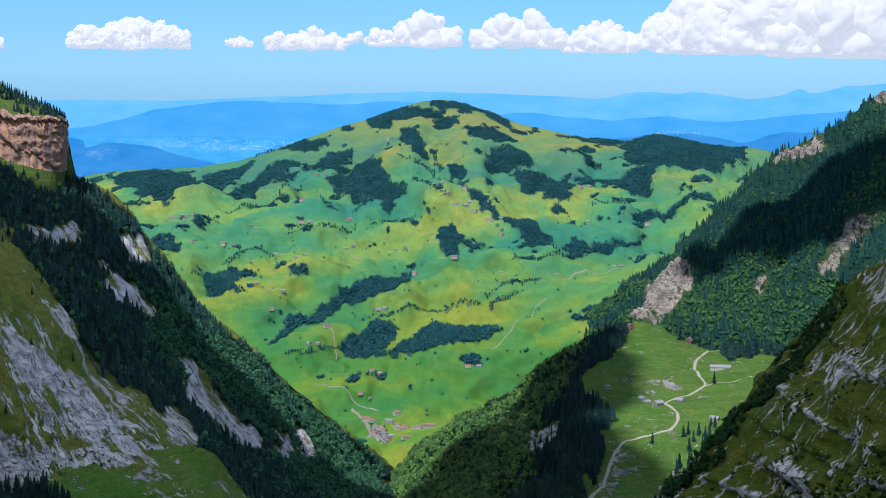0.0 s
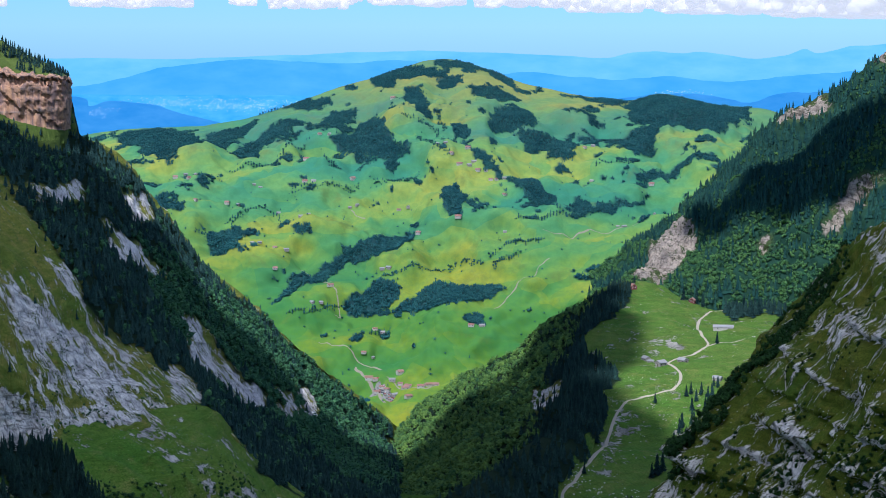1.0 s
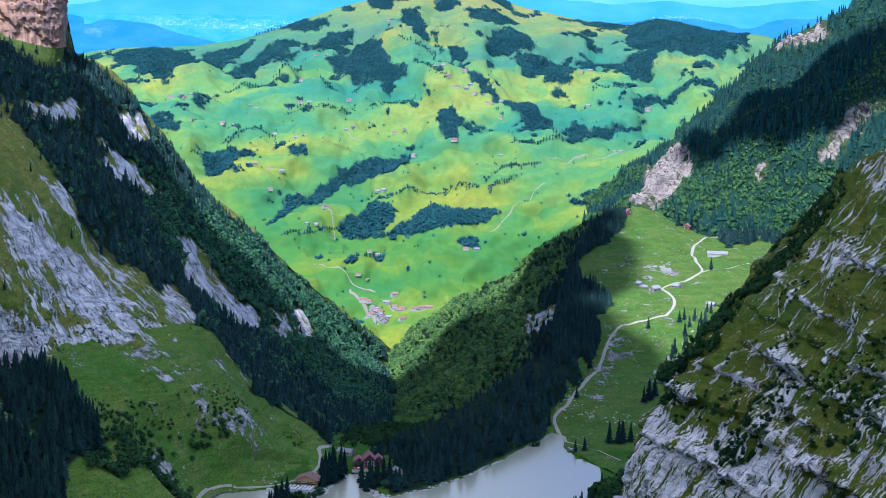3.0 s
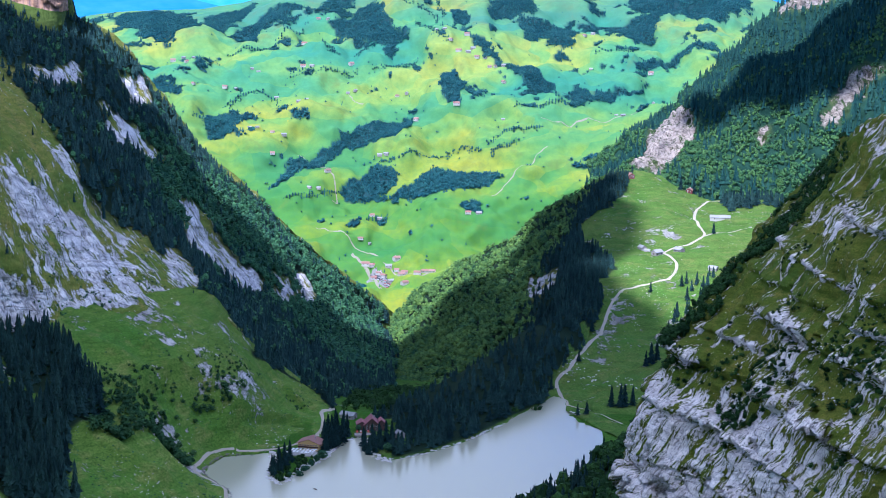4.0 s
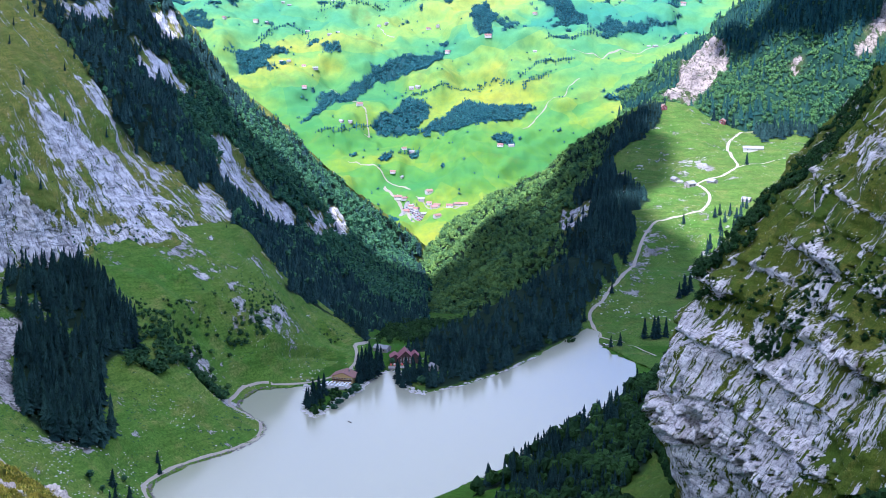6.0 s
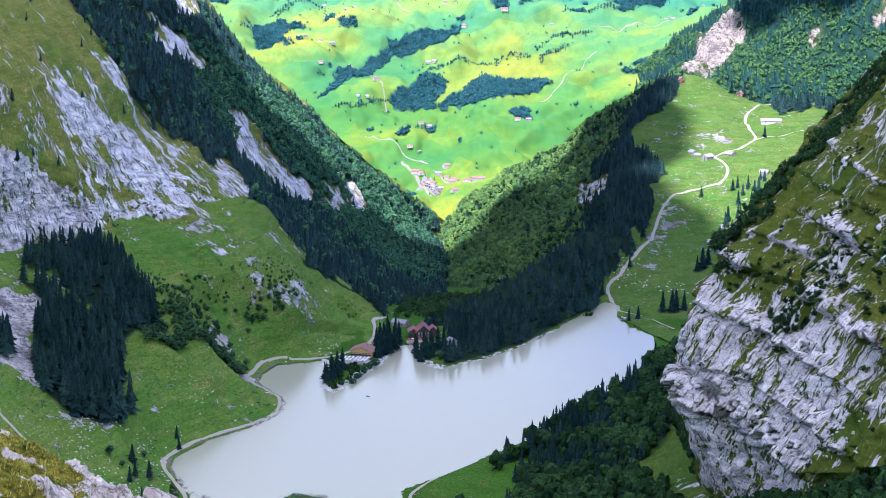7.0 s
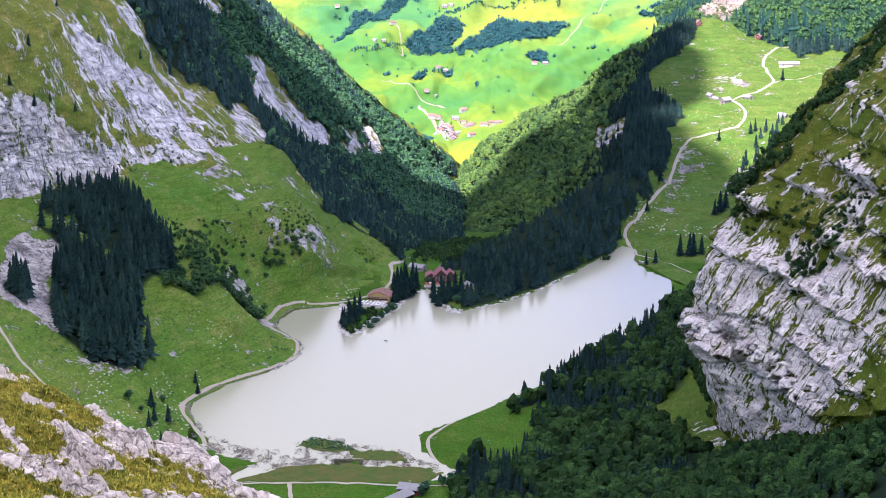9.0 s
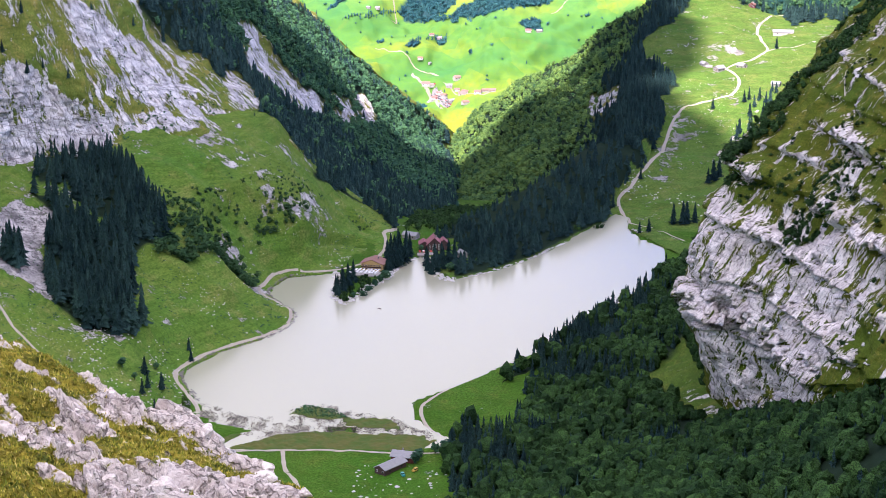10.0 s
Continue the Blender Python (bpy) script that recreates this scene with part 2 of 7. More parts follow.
def fbm(p, scale, octaves=4, gain=0.5, seed=0):
    p = np.asarray(p, float) * scale
    total, amp = np.zeros(len(p)), 1.0
    for o in range(octaves):
        total += amp * vnoise(p * 2 ** o + 17.3 * o, seed + o)
        amp *= gain
    return total


def worley(p, seed=0):
    """Cells in space: each place's gap to the next cell, its cell's random height, and a tilt within the cell."""
    q = np.floor(p).astype(np.int64)
    best = np.full(len(p), 9.0)
    second = np.full(len(p), 9.0)
    tone = np.zeros(len(p))
    tilt = np.zeros(len(p))
    for a in (-1, 0, 1):
        for b in (-1, 0, 1):
            for c in (-1, 0, 1):
                i, j, k = q[:, 0] + a, q[:, 1] + b, q[:, 2] + c
                o = np.stack([i + hash3(i, j, k, seed), j + hash3(i, j, k, seed + 1), k + hash3(i, j, k, seed + 2)], 1)
                e = p - o
                d = np.linalg.norm(e, axis=1)
                first = d < best
                second = np.where(first, best, np.minimum(second, d))
                tone = np.where(first, hash3(i, j, k, seed + 3), tone)
                lean = e[:, 0] * (hash3(i, j, k, seed + 4) - 0.5) + e[:, 1] * (hash3(i, j, k, seed + 5) - 0.5) + e[:, 2] * (hash3(i, j, k, seed + 6) - 0.5)
                tilt = np.where(first, lean, tilt)
                best = np.where(first, d, best)
    return second - best, tone, tilt


def spline(points, s):
    """Catmull-Rom along the first axis of points, at parameters s from 0 to 1."""
    p = np.asarray(points, float)
    n = len(p)
    x = np.clip(np.asarray(s) * (n - 1), 0, n - 1 - 1e-9)
    i = np.floor(x).astype(int)
    f = (x - i).reshape(-1, *([1] * (p.ndim - 1)))
    e = np.concatenate([2 * p[:1] - p[1:2], p, 2 * p[-1:] - p[-2:-1]])
    a, b, c, d = e[i], e[i + 1], e[i + 2], e[i + 3]
    return 0.5 * (2 * b + (c - a) * f + (2 * a - 5 * b + 4 * c - d) * f ** 2 + (3 * b - a - 3 * c + d) * f ** 3)


def loft(net, nu, nv, back=(0, 260, -260), skirt=-70):
    """A smooth sheet from rows of a control net, crest first; behind the crest it falls away, under the foot it goes on down."""
    net = np.asarray(net, float)
    body = spline(spline(net, np.linspace(0, 1, nv)).transpose(1, 0, 2), np.linspace(0, 1, nu)).transpose(1, 0, 2)
    if back:
        rear = body[:1] + np.array([1.0, 0.35, 0.08])[:, None, None] * np.asarray(back, float)
        body = np.concatenate([rear, body])
    if skirt:
        body = np.concatenate([body, body[-1:] + np.array([0.3, 1.0])[:, None, None] * np.array((0, -12.0, skirt))])
    return body


def normals(g):
    du = np.gradient(g, axis=1)
    dv = np.gradient(g, axis=0)
    n = np.cross(dv, du)
    n /= np.linalg.norm(n, axis=2)[..., None] + 1e-9
    n[n[..., 2] < 0] *= -1
    return n


def grid_uv(g):
    v, u = np.meshgrid(np.linspace(0, 1, g.shape[0]), np.linspace(0, 1, g.shape[1]), indexing="ij")
    return u, v


def blob(u, v, poly, soft=0.02):
    """1 inside the polygon, fading to 0 over soft outside it."""
    u, v = np.asarray(u, float), np.asarray(v, float)
    inside = np.zeros(u.shape, bool)
    near = np.full(u.shape, 1e9)
    for (x0, y0), (x1, y1) in zip(poly, poly[1:] + poly[:1]):
        cross = ((y0 > v) != (y1 > v)) & (u < (x1 - x0) * (v - y0) / (y1 - y0 + 1e-12) + x0)
        inside ^= cross
        t = np.clip(((u - x0) * (x1 - x0) + (v - y0) * (y1 - y0)) / ((x1 - x0) ** 2 + (y1 - y0) ** 2 + 1e-12), 0, 1)
        near = np.minimum(near, np.hypot(u - x0 - t * (x1 - x0), v - y0 - t * (y1 - y0)))
    return np.where(inside, 1.0, np.clip(1 - near / soft, 0, 1))


def trail(x, y, line, width):
    """1 along a line of (x, y) places, 0 beyond half its width."""
    pts = spline(np.array(line, float), np.linspace(0, 1, 12 * len(line)))
    near = np.full(np.shape(x), 1e9)
    for (x0, y0), (x1, y1) in zip(pts[:-1], pts[1:]):
        t = np.clip(((x - x0) * (x1 - x0) + (y - y0) * (y1 - y0)) / ((x1 - x0) ** 2 + (y1 - y0) ** 2 + 1e-12), 0, 1)
        near = np.minimum(near, np.hypot(x - x0 - t * (x1 - x0), y - y0 - t * (y1 - y0)))
    return near


def mesh_object(name, verts, faces, mat, parent=None, smooth=True, attrs=None):
    """faces: an (n, 3) or (n, 4) array, or a list of polygons."""
    me = bpy.data.meshes.new(name)
    verts = np.asarray(verts, np.float32)
    if isinstance(faces, np.ndarray):
        k = faces.shape[1]
        me.vertices.add(len(verts))
        me.vertices.foreach_set("co", verts.ravel())
        me.loops.add(faces.size)
        me.loops.foreach_set("vertex_index", faces.astype(np.int32).ravel())
        me.polygons.add(len(faces))
        me.polygons.foreach_set("loop_start", np.arange(0, faces.size, k, dtype=np.int32))
        me.update(calc_edges=True)
    else:
        me.from_pydata([tuple(map(float, v)) for v in verts], [], faces)
    me.polygons.foreach_set("use_smooth", np.full(len(me.polygons), smooth))
    for key, val in (attrs or {}).items():
        at = me.attributes.new(key, "FLOAT", "POINT")
        at.data.foreach_set("value", np.asarray(val, np.float32).ravel())
    me.materials.append(mat)
    me.validate()
    ob = new(name, me)
    ob.parent = parent
    return ob


def sheet(name, g, mat, rock=None, litter=None):
    nv, nu = g.shape[:2]
    idx = np.arange(nv * nu).reshape(nv, nu)
    f = np.stack([idx[:-1, :-1], idx[1:, :-1], idx[1:, 1:], idx[:-1, 1:]], -1).reshape(-1, 4)
    zero = np.zeros(nv * nu)
    return mesh_object(name, g.reshape(-1, 3), f, mat, None, True, {"rock": zero if rock is None else rock, "litter": zero if litter is None else litter})

# ---- control nets of the landforms, crest to foot ----
LEFT_WALL = []
LEFT_WALL.append([(-634, 1700, 462), (-544, 2000, 387), (-491, 2150, 365), (-437, 2250, 345), (-396, 2320, 318), (-356, 2400, 246), (-317, 2500, 167), (-186, 2700, 2), (-128, 2850, -82), (-75, 3000, -158)])
LEFT_WALL.append([(-479, 1350, 334), (-474, 1550, 293), (-421, 1680, 254), (-368, 1780, 216), (-332, 1900, 183), (-290, 2000, 145), (-249, 2150, 83), (-181, 2350, -9), (-136, 2550, -79), (-84, 2850, -156)])
LEFT_WALL.append([(-453, 1250, 160), (-450, 1450, 139), (-400, 1580, 115), (-344, 1650, 106), (-280, 1740, 103), (-225, 1800, 97), (-173, 1880, 29), (-116, 1960, -31), (-66, 2060, -62), (-61, 2600, -129)])
LEFT_MEADOW = []
LEFT_MEADOW.append([(-417, 1200, 138), (-429, 1500, 124), (-403, 1600, 118), (-348, 1675, 115), (-284, 1765, 112), (-225, 1825, 108), (-171, 1900, 24), (-107, 1880, -10)])
LEFT_MEADOW.append([(-399, 1130, 88), (-383, 1350, 80), (-350, 1440, 72), (-294, 1520, 69), (-241, 1600, 59), (-182, 1680, 36), (-141, 1735, 5), (-101, 1715, 3)])
LEFT_MEADOW.append([(-251, 1142, -2), (-220, 1243, -2), (-229, 1336, -2), (-201, 1423, -2), (-169, 1519, -2), (-199, 1592, -2), (-146, 1664, -2), (-102, 1690, -2)])
ALP_MEADOW = []
ALP_MEADOW.append([(211, 2690, 100), (252, 2700, 111), (310, 2720, 101), (377, 2680, 82), (465, 2600, 87), (594, 2500, 108)])
ALP_MEADOW.append([(148, 2335, 57), (185, 2320, 62), (245, 2310, 69), (312, 2300, 71), (392, 2250, 74), (527, 2200, 85)])
ALP_MEADOW.append([(120, 2050, 25), (142, 2060, 33), (190, 2050, 26), (248, 2020, 22), (302, 1980, 25), (404, 1900, 39)])
ALP_MEADOW.append([(86, 1780, -2), (112, 1837, -2), (119, 1802, -2), (151, 1726, -2), (202, 1625, -2), (288, 1559, -2)])
SPUR = []
SPUR.append([(265, 2720, 115), (197, 2700, 86), (135, 2720, 42), (89, 2760, 1), (25, 2820, -52), (-43, 2900, -112), (-88, 2980, -169), (-115, 2900, -203)])
SPUR.append([(229, 2520, 69), (169, 2500, 42), (118, 2500, 3), (75, 2520, -32), (24, 2560, -71), (-30, 2620, -113), (-79, 2700, -152), (-111, 2780, -181)])
SPUR.append([(198, 2300, 21), (143, 2280, -17), (102, 2250, -46), (62, 2250, -74), (22, 2250, -95), (-25, 2260, -113), (-68, 2350, -129), (-103, 2600, -161)])
MORAINE = []
MORAINE.append([(169, 2085, 47), (150, 2050, 45), (102, 2000, 41), (65, 1940, 30), (24, 1870, 20), (-15, 1830, 12), (-47, 1795, 7), (-72, 1765, 2)])
MORAINE.append([(143, 1945, 31), (122, 1925, 23), (80, 1880, 22), (40, 1820, 13), (2, 1755, 7), (-27, 1725, 1), (-50, 1720, -1), (-71, 1725, -1)])
MORAINE.append([(111, 1823, -3), (89, 1790, -3), (58, 1739, -3), (23, 1689, -3), (-5, 1652, -3), (-44, 1624, -3), (-60, 1660, -3), (-77, 1707, -3)])
LAKESIDE_SLOPE = []
LAKESIDE_SLOPE.append([(161, 1640, 11), (157, 1500, 25), (149, 1350, 35), (149, 1210, 45), (168, 1090, 73), (196, 955, 135), (243, 830, 190), (337, 650, 241)])
LAKESIDE_SLOPE.append([(154, 1620, 9), (131, 1480, 12), (108, 1350, 17), (95, 1230, 22), (100, 1110, 40), (111, 985, 72), (149, 850, 113), (248, 650, 154)])
LAKESIDE_SLOPE.append([(144, 1667, -3), (101, 1575, -3), (43, 1448, -3), (0, 1344, -3), (-30, 1228, -3), (-44, 1121, -3), (-37, 985, -3), (4, 746, -3)])
BUTTRESS = []
BUTTRESS.append([(310, 1500, 292), (269, 1300, 321), (282, 1200, 354), (306, 1050, 402), (338, 900, 444)])
BUTTRESS.append([(276, 1480, 250), (232, 1270, 280), (246, 1180, 298), (279, 1050, 343), (335, 880, 391)])
BUTTRESS.append([(226, 1450, 202), (186, 1240, 240), (208, 1150, 261), (244, 1020, 295), (327, 850, 344)])
BUTTRESS.append([(183, 1420, 144), (150, 1210, 192), (181, 1120, 212), (225, 990, 246), (320, 820, 296)])
BUTTRESS.append([(151, 1400, 88), (120, 1180, 144), (162, 1090, 161), (207, 960, 199), (316, 800, 251)])
BUTTRESS.append([(152, 1390, 45), (119, 1170, 112), (159, 1080, 130), (200, 950, 172), (314, 790, 229)])
BUTTRESS.append([(165, 1380, 0), (133, 1165, 73), (163, 1072, 88), (192, 945, 143), (314, 785, 209)])
BUTTRESS.append([(173, 1350, -33), (150, 1200, 15), (168, 1100, 47), (197, 960, 107), (314, 780, 183)])
RIGHT_MOUNTAIN = []
RIGHT_MOUNTAIN.append([(867, 2950, 580), (695, 3050, 444), (628, 3100, 378), (566, 3150, 335), (520, 3180, 304), (441, 3200, 235), (385, 3200, 171), (343, 3200, 143), (242, 3150, 60)])
RIGHT_MOUNTAIN.append([(871, 2800, 299), (680, 2850, 254), (603, 2880, 227), (527, 2920, 206), (463, 2950, 186), (407, 2980, 157), (355, 2980, 131), (305, 3000, 111), (231, 3050, 64)])
RIGHT_MOUNTAIN.append([(887, 2700, 50), (670, 2720, 47), (578, 2740, 44), (517, 2760, 49), (447, 2780, 55), (384, 2800, 68), (326, 2800, 68), (279, 2820, 69), (218, 2900, 62)])
FAR_HILLS = []
FAR_HILLS.append([(-918, 4343, 207), (-746, 4378, 236), (-581, 4389, 246), (-443, 4414, 268), (-292, 4469, 316), (-176, 4508, 351), (-85, 4543, 379), (1, 4563, 397), (100, 4528, 369), (230, 4483, 329), (397, 4454, 302), (503, 4472, 319), (617, 4445, 295), (743, 4427, 279), (935, 4350, 212)])
FAR_HILLS.append([(-873, 4127, 162), (-707, 4142, 183), (-550, 4147, 204), (-418, 4158, 203), (-273, 4181, 216), (-164, 4198, 244), (-79, 4213, 271), (1, 4221, 283), (93, 4206, 258), (215, 4187, 223), (373, 4174, 219), (471, 4182, 240), (579, 4171, 226), (700, 4163, 202), (888, 4130, 171)])
FAR_HILLS.append([(-827, 3900, 79), (-667, 3900, 96), (-518, 3900, 111), (-393, 3900, 101), (-256, 3900, 82), (-153, 3900, 80), (-73, 3900, 88), (1, 3900, 99), (87, 3900, 109), (201, 3900, 107), (350, 3900, 86), (441, 3900, 79), (544, 3900, 84), (658, 3900, 101), (840, 3900, 108)])
FAR_HILLS.append([(-793, 3720, -102), (-639, 3720, -65), (-497, 3720, -41), (-376, 3720, -37), (-245, 3720, -43), (-147, 3720, -43), (-70, 3720, -37), (1, 3720, -26), (83, 3720, -7), (192, 3720, 20), (334, 3720, 43), (421, 3720, 46), (520, 3720, 43), (629, 3720, 39), (803, 3720, 53)])
FAR_HILLS.append([(-755, 3540, -103), (-609, 3540, -118), (-474, 3540, -132), (-359, 3540, -143), (-234, 3540, -156), (-140, 3540, -166), (-67, 3540, -167), (1, 3540, -160), (79, 3540, -152), (184, 3540, -141), (319, 3540, -128), (403, 3540, -119), (497, 3540, -110), (601, 3540, -99), (767, 3540, -82)])
FAR_HILLS.append([(-725, 3380, -268), (-585, 3380, -268), (-455, 3380, -268), (-344, 3380, -268), (-224, 3380, -268), (-134, 3380, -268), (-64, 3380, -268), (1, 3380, -268), (76, 3380, -268), (176, 3380, -268), (306, 3380, -268), (386, 3380, -268), (477, 3380, -268), (577, 3380, -268), (737, 3380, -268)])
TOWER = []
TOWER.append([(-690, 2200, 559), (-572, 2230, 496), (-512, 2250, 452), (-458, 2270, 421), (-458, 2330, 406), (-485, 2420, 393)])
TOWER.append([(-669, 2130, 507), (-552, 2150, 458), (-495, 2170, 422), (-437, 2190, 414), (-437, 2250, 403), (-478, 2400, 386)])
TOWER.append([(-668, 2125, 503), (-551, 2145, 454), (-493, 2162, 417), (-435, 2180, 411), (-437, 2250, 400), (-478, 2400, 381)])
TOWER.append([(-671, 2130, 452), (-550, 2140, 414), (-494, 2160, 377), (-440, 2180, 360), (-436, 2240, 358), (-475, 2380, 346)])
TOWER.append([(-670, 2120, 384), (-549, 2130, 371), (-492, 2150, 345), (-443, 2170, 338), (-436, 2230, 334), (-473, 2370, 318)])
FOREGROUND = []
FOREGROUND.append([(-40, 128, 432), (-32, 115, 433), (-26, 108, 433), (-22, 102, 433), (-18, 97, 434), (-14, 91, 434), (-10, 85, 434), (-6, 80, 435)])
FOREGROUND.append([(-30, 94, 437), (-25, 89, 437), (-21, 85, 437), (-18, 82, 438), (-15, 80, 438), (-12, 77, 438), (-8, 73, 438), (-5, 70, 438)])
FOREGROUND.append([(-21, 66, 441), (-18, 64, 442), (-15, 62, 442), (-13, 61, 442), (-11, 60, 443), (-9, 59, 442), (-7, 58, 442), (-4, 57, 442)])

# ---- outlines on the landforms, in their own (u, v) ----
LEFT_FOREST = [(0.059, 0.012), (0.110, 0.033), (0.240, 0.183), (0.286, 0.257), (0.323, 0.341), (0.379, 0.431), (0.399, 0.509), (0.472, 0.611), (0.526, 0.713), (0.548, 0.856), (0.567, 0.919), (0.614, 0.994), (0.709, 0.994), (0.819, 0.997), (0.985, 1.000), (0.978, 0.078), (0.770, 0.030), (0.699, 0.051), (0.565, 0.039), (0.430, 0.036), (0.311, 0.012), (0.200, 0.012)]
LEFT_BROADLEAF = [(0.504, 0.231), (0.665, 0.186), (0.748, 0.027), (0.963, 0.027), (0.961, 0.949), (0.834, 0.754), (0.724, 0.593), (0.626, 0.605), (0.557, 0.410)]
MEADOW_WOOD = [(0.285, 0.080), (0.330, 0.020), (0.413, 0.073), (0.434, 0.179), (0.447, 0.329), (0.466, 0.455), (0.454, 0.560), (0.410, 0.575), (0.396, 0.455), (0.365, 0.301), (0.340, 0.215), (0.300, 0.170)]
MEADOW_WOOD_LOW = [(0.290, 0.235), (0.320, 0.274), (0.350, 0.404), (0.390, 0.500), (0.380, 0.632), (0.303, 0.800), (0.240, 0.790), (0.213, 0.734), (0.219, 0.672), (0.268, 0.555), (0.306, 0.430)]
SCREE_TREES = [(0.190, 0.450), (0.215, 0.430), (0.222, 0.500), (0.196, 0.530)]
MEADOW_SCRUB = [(0.495, 0.315), (0.567, 0.343), (0.609, 0.409), (0.612, 0.614), (0.581, 0.681), (0.512, 0.661), (0.460, 0.654), (0.467, 0.516)]
MEADOW_COPSE = [(0.640, 0.299), (0.709, 0.217), (0.737, 0.272), (0.734, 0.386), (0.699, 0.461), (0.661, 0.465), (0.654, 0.366)]
INN_WOOD = [(0.882, 0.209), (0.934, 0.051), (0.979, 0.051), (0.955, 0.335), (0.886, 0.409)]
WALL_FOOT_WOOD = [(0.789, 0.189), (0.855, 0.024), (1.000, 0.091), (1.000, 0.209), (0.927, 0.031), (0.855, 0.114)]
ALP_EDGE_WOOD = [(0.249, 0.021), (0.249, 0.083), (0.196, 0.161), (0.042, 0.219), (0.032, 0.252), (0.201, 0.318), (0.307, 0.426), (0.254, 0.483), (0.291, 0.562), (0.307, 0.661), (0.190, 0.777), (0.032, 0.694), (0.069, 0.550), (0.000, 0.401), (0.000, 0.335), (0.000, 0.223), (0.026, 0.050)]
ALP_REAR_WOOD = [(0.624, 0.058), (0.847, 0.021), (0.963, 0.037), (0.963, 0.083), (0.778, 0.058), (0.656, 0.079)]
ALP_SIDE_WOOD = [(0.608, 0.471), (0.720, 0.384), (0.725, 0.512), (0.667, 0.620), (0.593, 0.678), (0.566, 0.579)]
SLOPE_CLEARING = [(0.332, 0.514), (0.286, 0.444), (0.261, 0.225), (0.342, 0.120), (0.442, 0.077), (0.503, 0.141), (0.513, 0.268), (0.462, 0.317), (0.397, 0.317), (0.377, 0.437)]
CRAG_BUSHES = [(0.475, 0.449), (0.515, 0.419), (0.612, 0.396), (0.619, 0.447), (0.562, 0.500), (0.555, 0.558), (0.485, 0.508), (0.495, 0.477)]
CRAG_EDGE_BUSHES = [(0.298, 0.444), (0.324, 0.373), (0.154, 0.289), (0.174, 0.155), (0.060, 0.069), (0.268, 0.015), (0.368, 0.063), (0.351, 0.157), (0.314, 0.244), (0.338, 0.315), (0.351, 0.371), (0.348, 0.442)]
CRAG_GULLY = [(0.649, 0.442), (0.699, 0.396), (0.769, 0.373), (0.786, 0.439), (0.763, 0.492), (0.706, 0.497)]
LEFT_WALL_ROCK = []
LEFT_WALL_ROCK.append([(0.268, 0.500), (0.317, 0.515), (0.385, 0.564), (0.424, 0.669), (0.460, 0.789), (0.441, 0.865), (0.392, 0.838), (0.361, 0.723), (0.324, 0.630), (0.290, 0.576)])
LEFT_WALL_ROCK.append([(0.120, 0.740), (0.194, 0.740), (0.238, 0.744), (0.268, 0.795), (0.317, 0.845), (0.338, 0.921), (0.326, 0.970), (0.286, 0.997), (0.196, 0.997), (0.105, 0.997)])
LEFT_WALL_ROCK.append([(0.334, 0.860), (0.397, 0.860), (0.444, 0.850), (0.500, 0.910), (0.520, 0.960), (0.440, 0.965), (0.375, 0.930), (0.339, 0.945)])
LEFT_WALL_ROCK.append([(0.435, 0.240), (0.465, 0.240), (0.557, 0.251), (0.540, 0.296), (0.477, 0.287)])
LEFT_WALL_ROCK.append([(0.289, 0.192), (0.311, 0.207), (0.357, 0.165), (0.367, 0.192), (0.333, 0.222), (0.301, 0.222)])
LEFT_WALL_ROCK.append([(0.609, 0.359), (0.645, 0.359), (0.677, 0.476), (0.721, 0.503), (0.709, 0.611), (0.638, 0.644), (0.601, 0.584)])
LEFT_WALL_ROCK.append([(0.743, 0.437), (0.756, 0.431), (0.765, 0.518), (0.756, 0.548)])
LEFT_WALL_ROCK.append([(0.770, 0.284), (0.785, 0.272), (0.822, 0.401), (0.792, 0.500)])
LEFT_WALL_ROCK.append([(0.477, 0.114), (0.509, 0.060), (0.528, 0.096), (0.501, 0.144)])
LEFT_WALL_ROCK.append([(0.526, 0.713), (0.550, 0.668), (0.560, 0.847), (0.528, 0.895)])
LEFT_WALL_ROCK.append([(0.394, 0.838), (0.523, 0.928), (0.557, 0.973), (0.487, 0.994), (0.394, 0.958)])
LEFT_WALL_ROCK.append([(0.333, 0.398), (0.355, 0.425), (0.369, 0.464), (0.340, 0.446)])
LEFT_MEADOW_ROCK = []
LEFT_MEADOW_ROCK.append([(0.245, 0.262), (0.306, 0.321), (0.304, 0.390), (0.262, 0.470), (0.256, 0.560), (0.236, 0.640), (0.200, 0.600), (0.186, 0.500), (0.205, 0.368)])
LEFT_MEADOW_ROCK.append([(0.543, 0.098), (0.561, 0.118), (0.581, 0.063), (0.606, 0.138), (0.651, 0.224), (0.630, 0.240), (0.612, 0.244)])
LEFT_MEADOW_ROCK.append([(0.713, 0.154), (0.768, 0.110), (0.744, 0.181), (0.709, 0.213)])
LEFT_MEADOW_ROCK.append([(0.505, 0.642), (0.543, 0.559), (0.574, 0.484), (0.599, 0.476), (0.588, 0.539), (0.550, 0.618), (0.519, 0.661)])
LEFT_MEADOW_ROCK.append([(0.654, 0.299), (0.685, 0.276), (0.671, 0.413), (0.647, 0.406)])
LEFT_MEADOW_ROCK.append([(0.682, 0.406), (0.761, 0.350), (0.796, 0.472), (0.720, 0.531)])
LEFT_MEADOW_ROCK.append([(0.315, 0.217), (0.367, 0.299), (0.374, 0.335), (0.339, 0.303)])
LEFT_MEADOW_ROCK.append([(0.208, 0.720), (0.253, 0.764), (0.253, 0.803), (0.190, 0.748)])
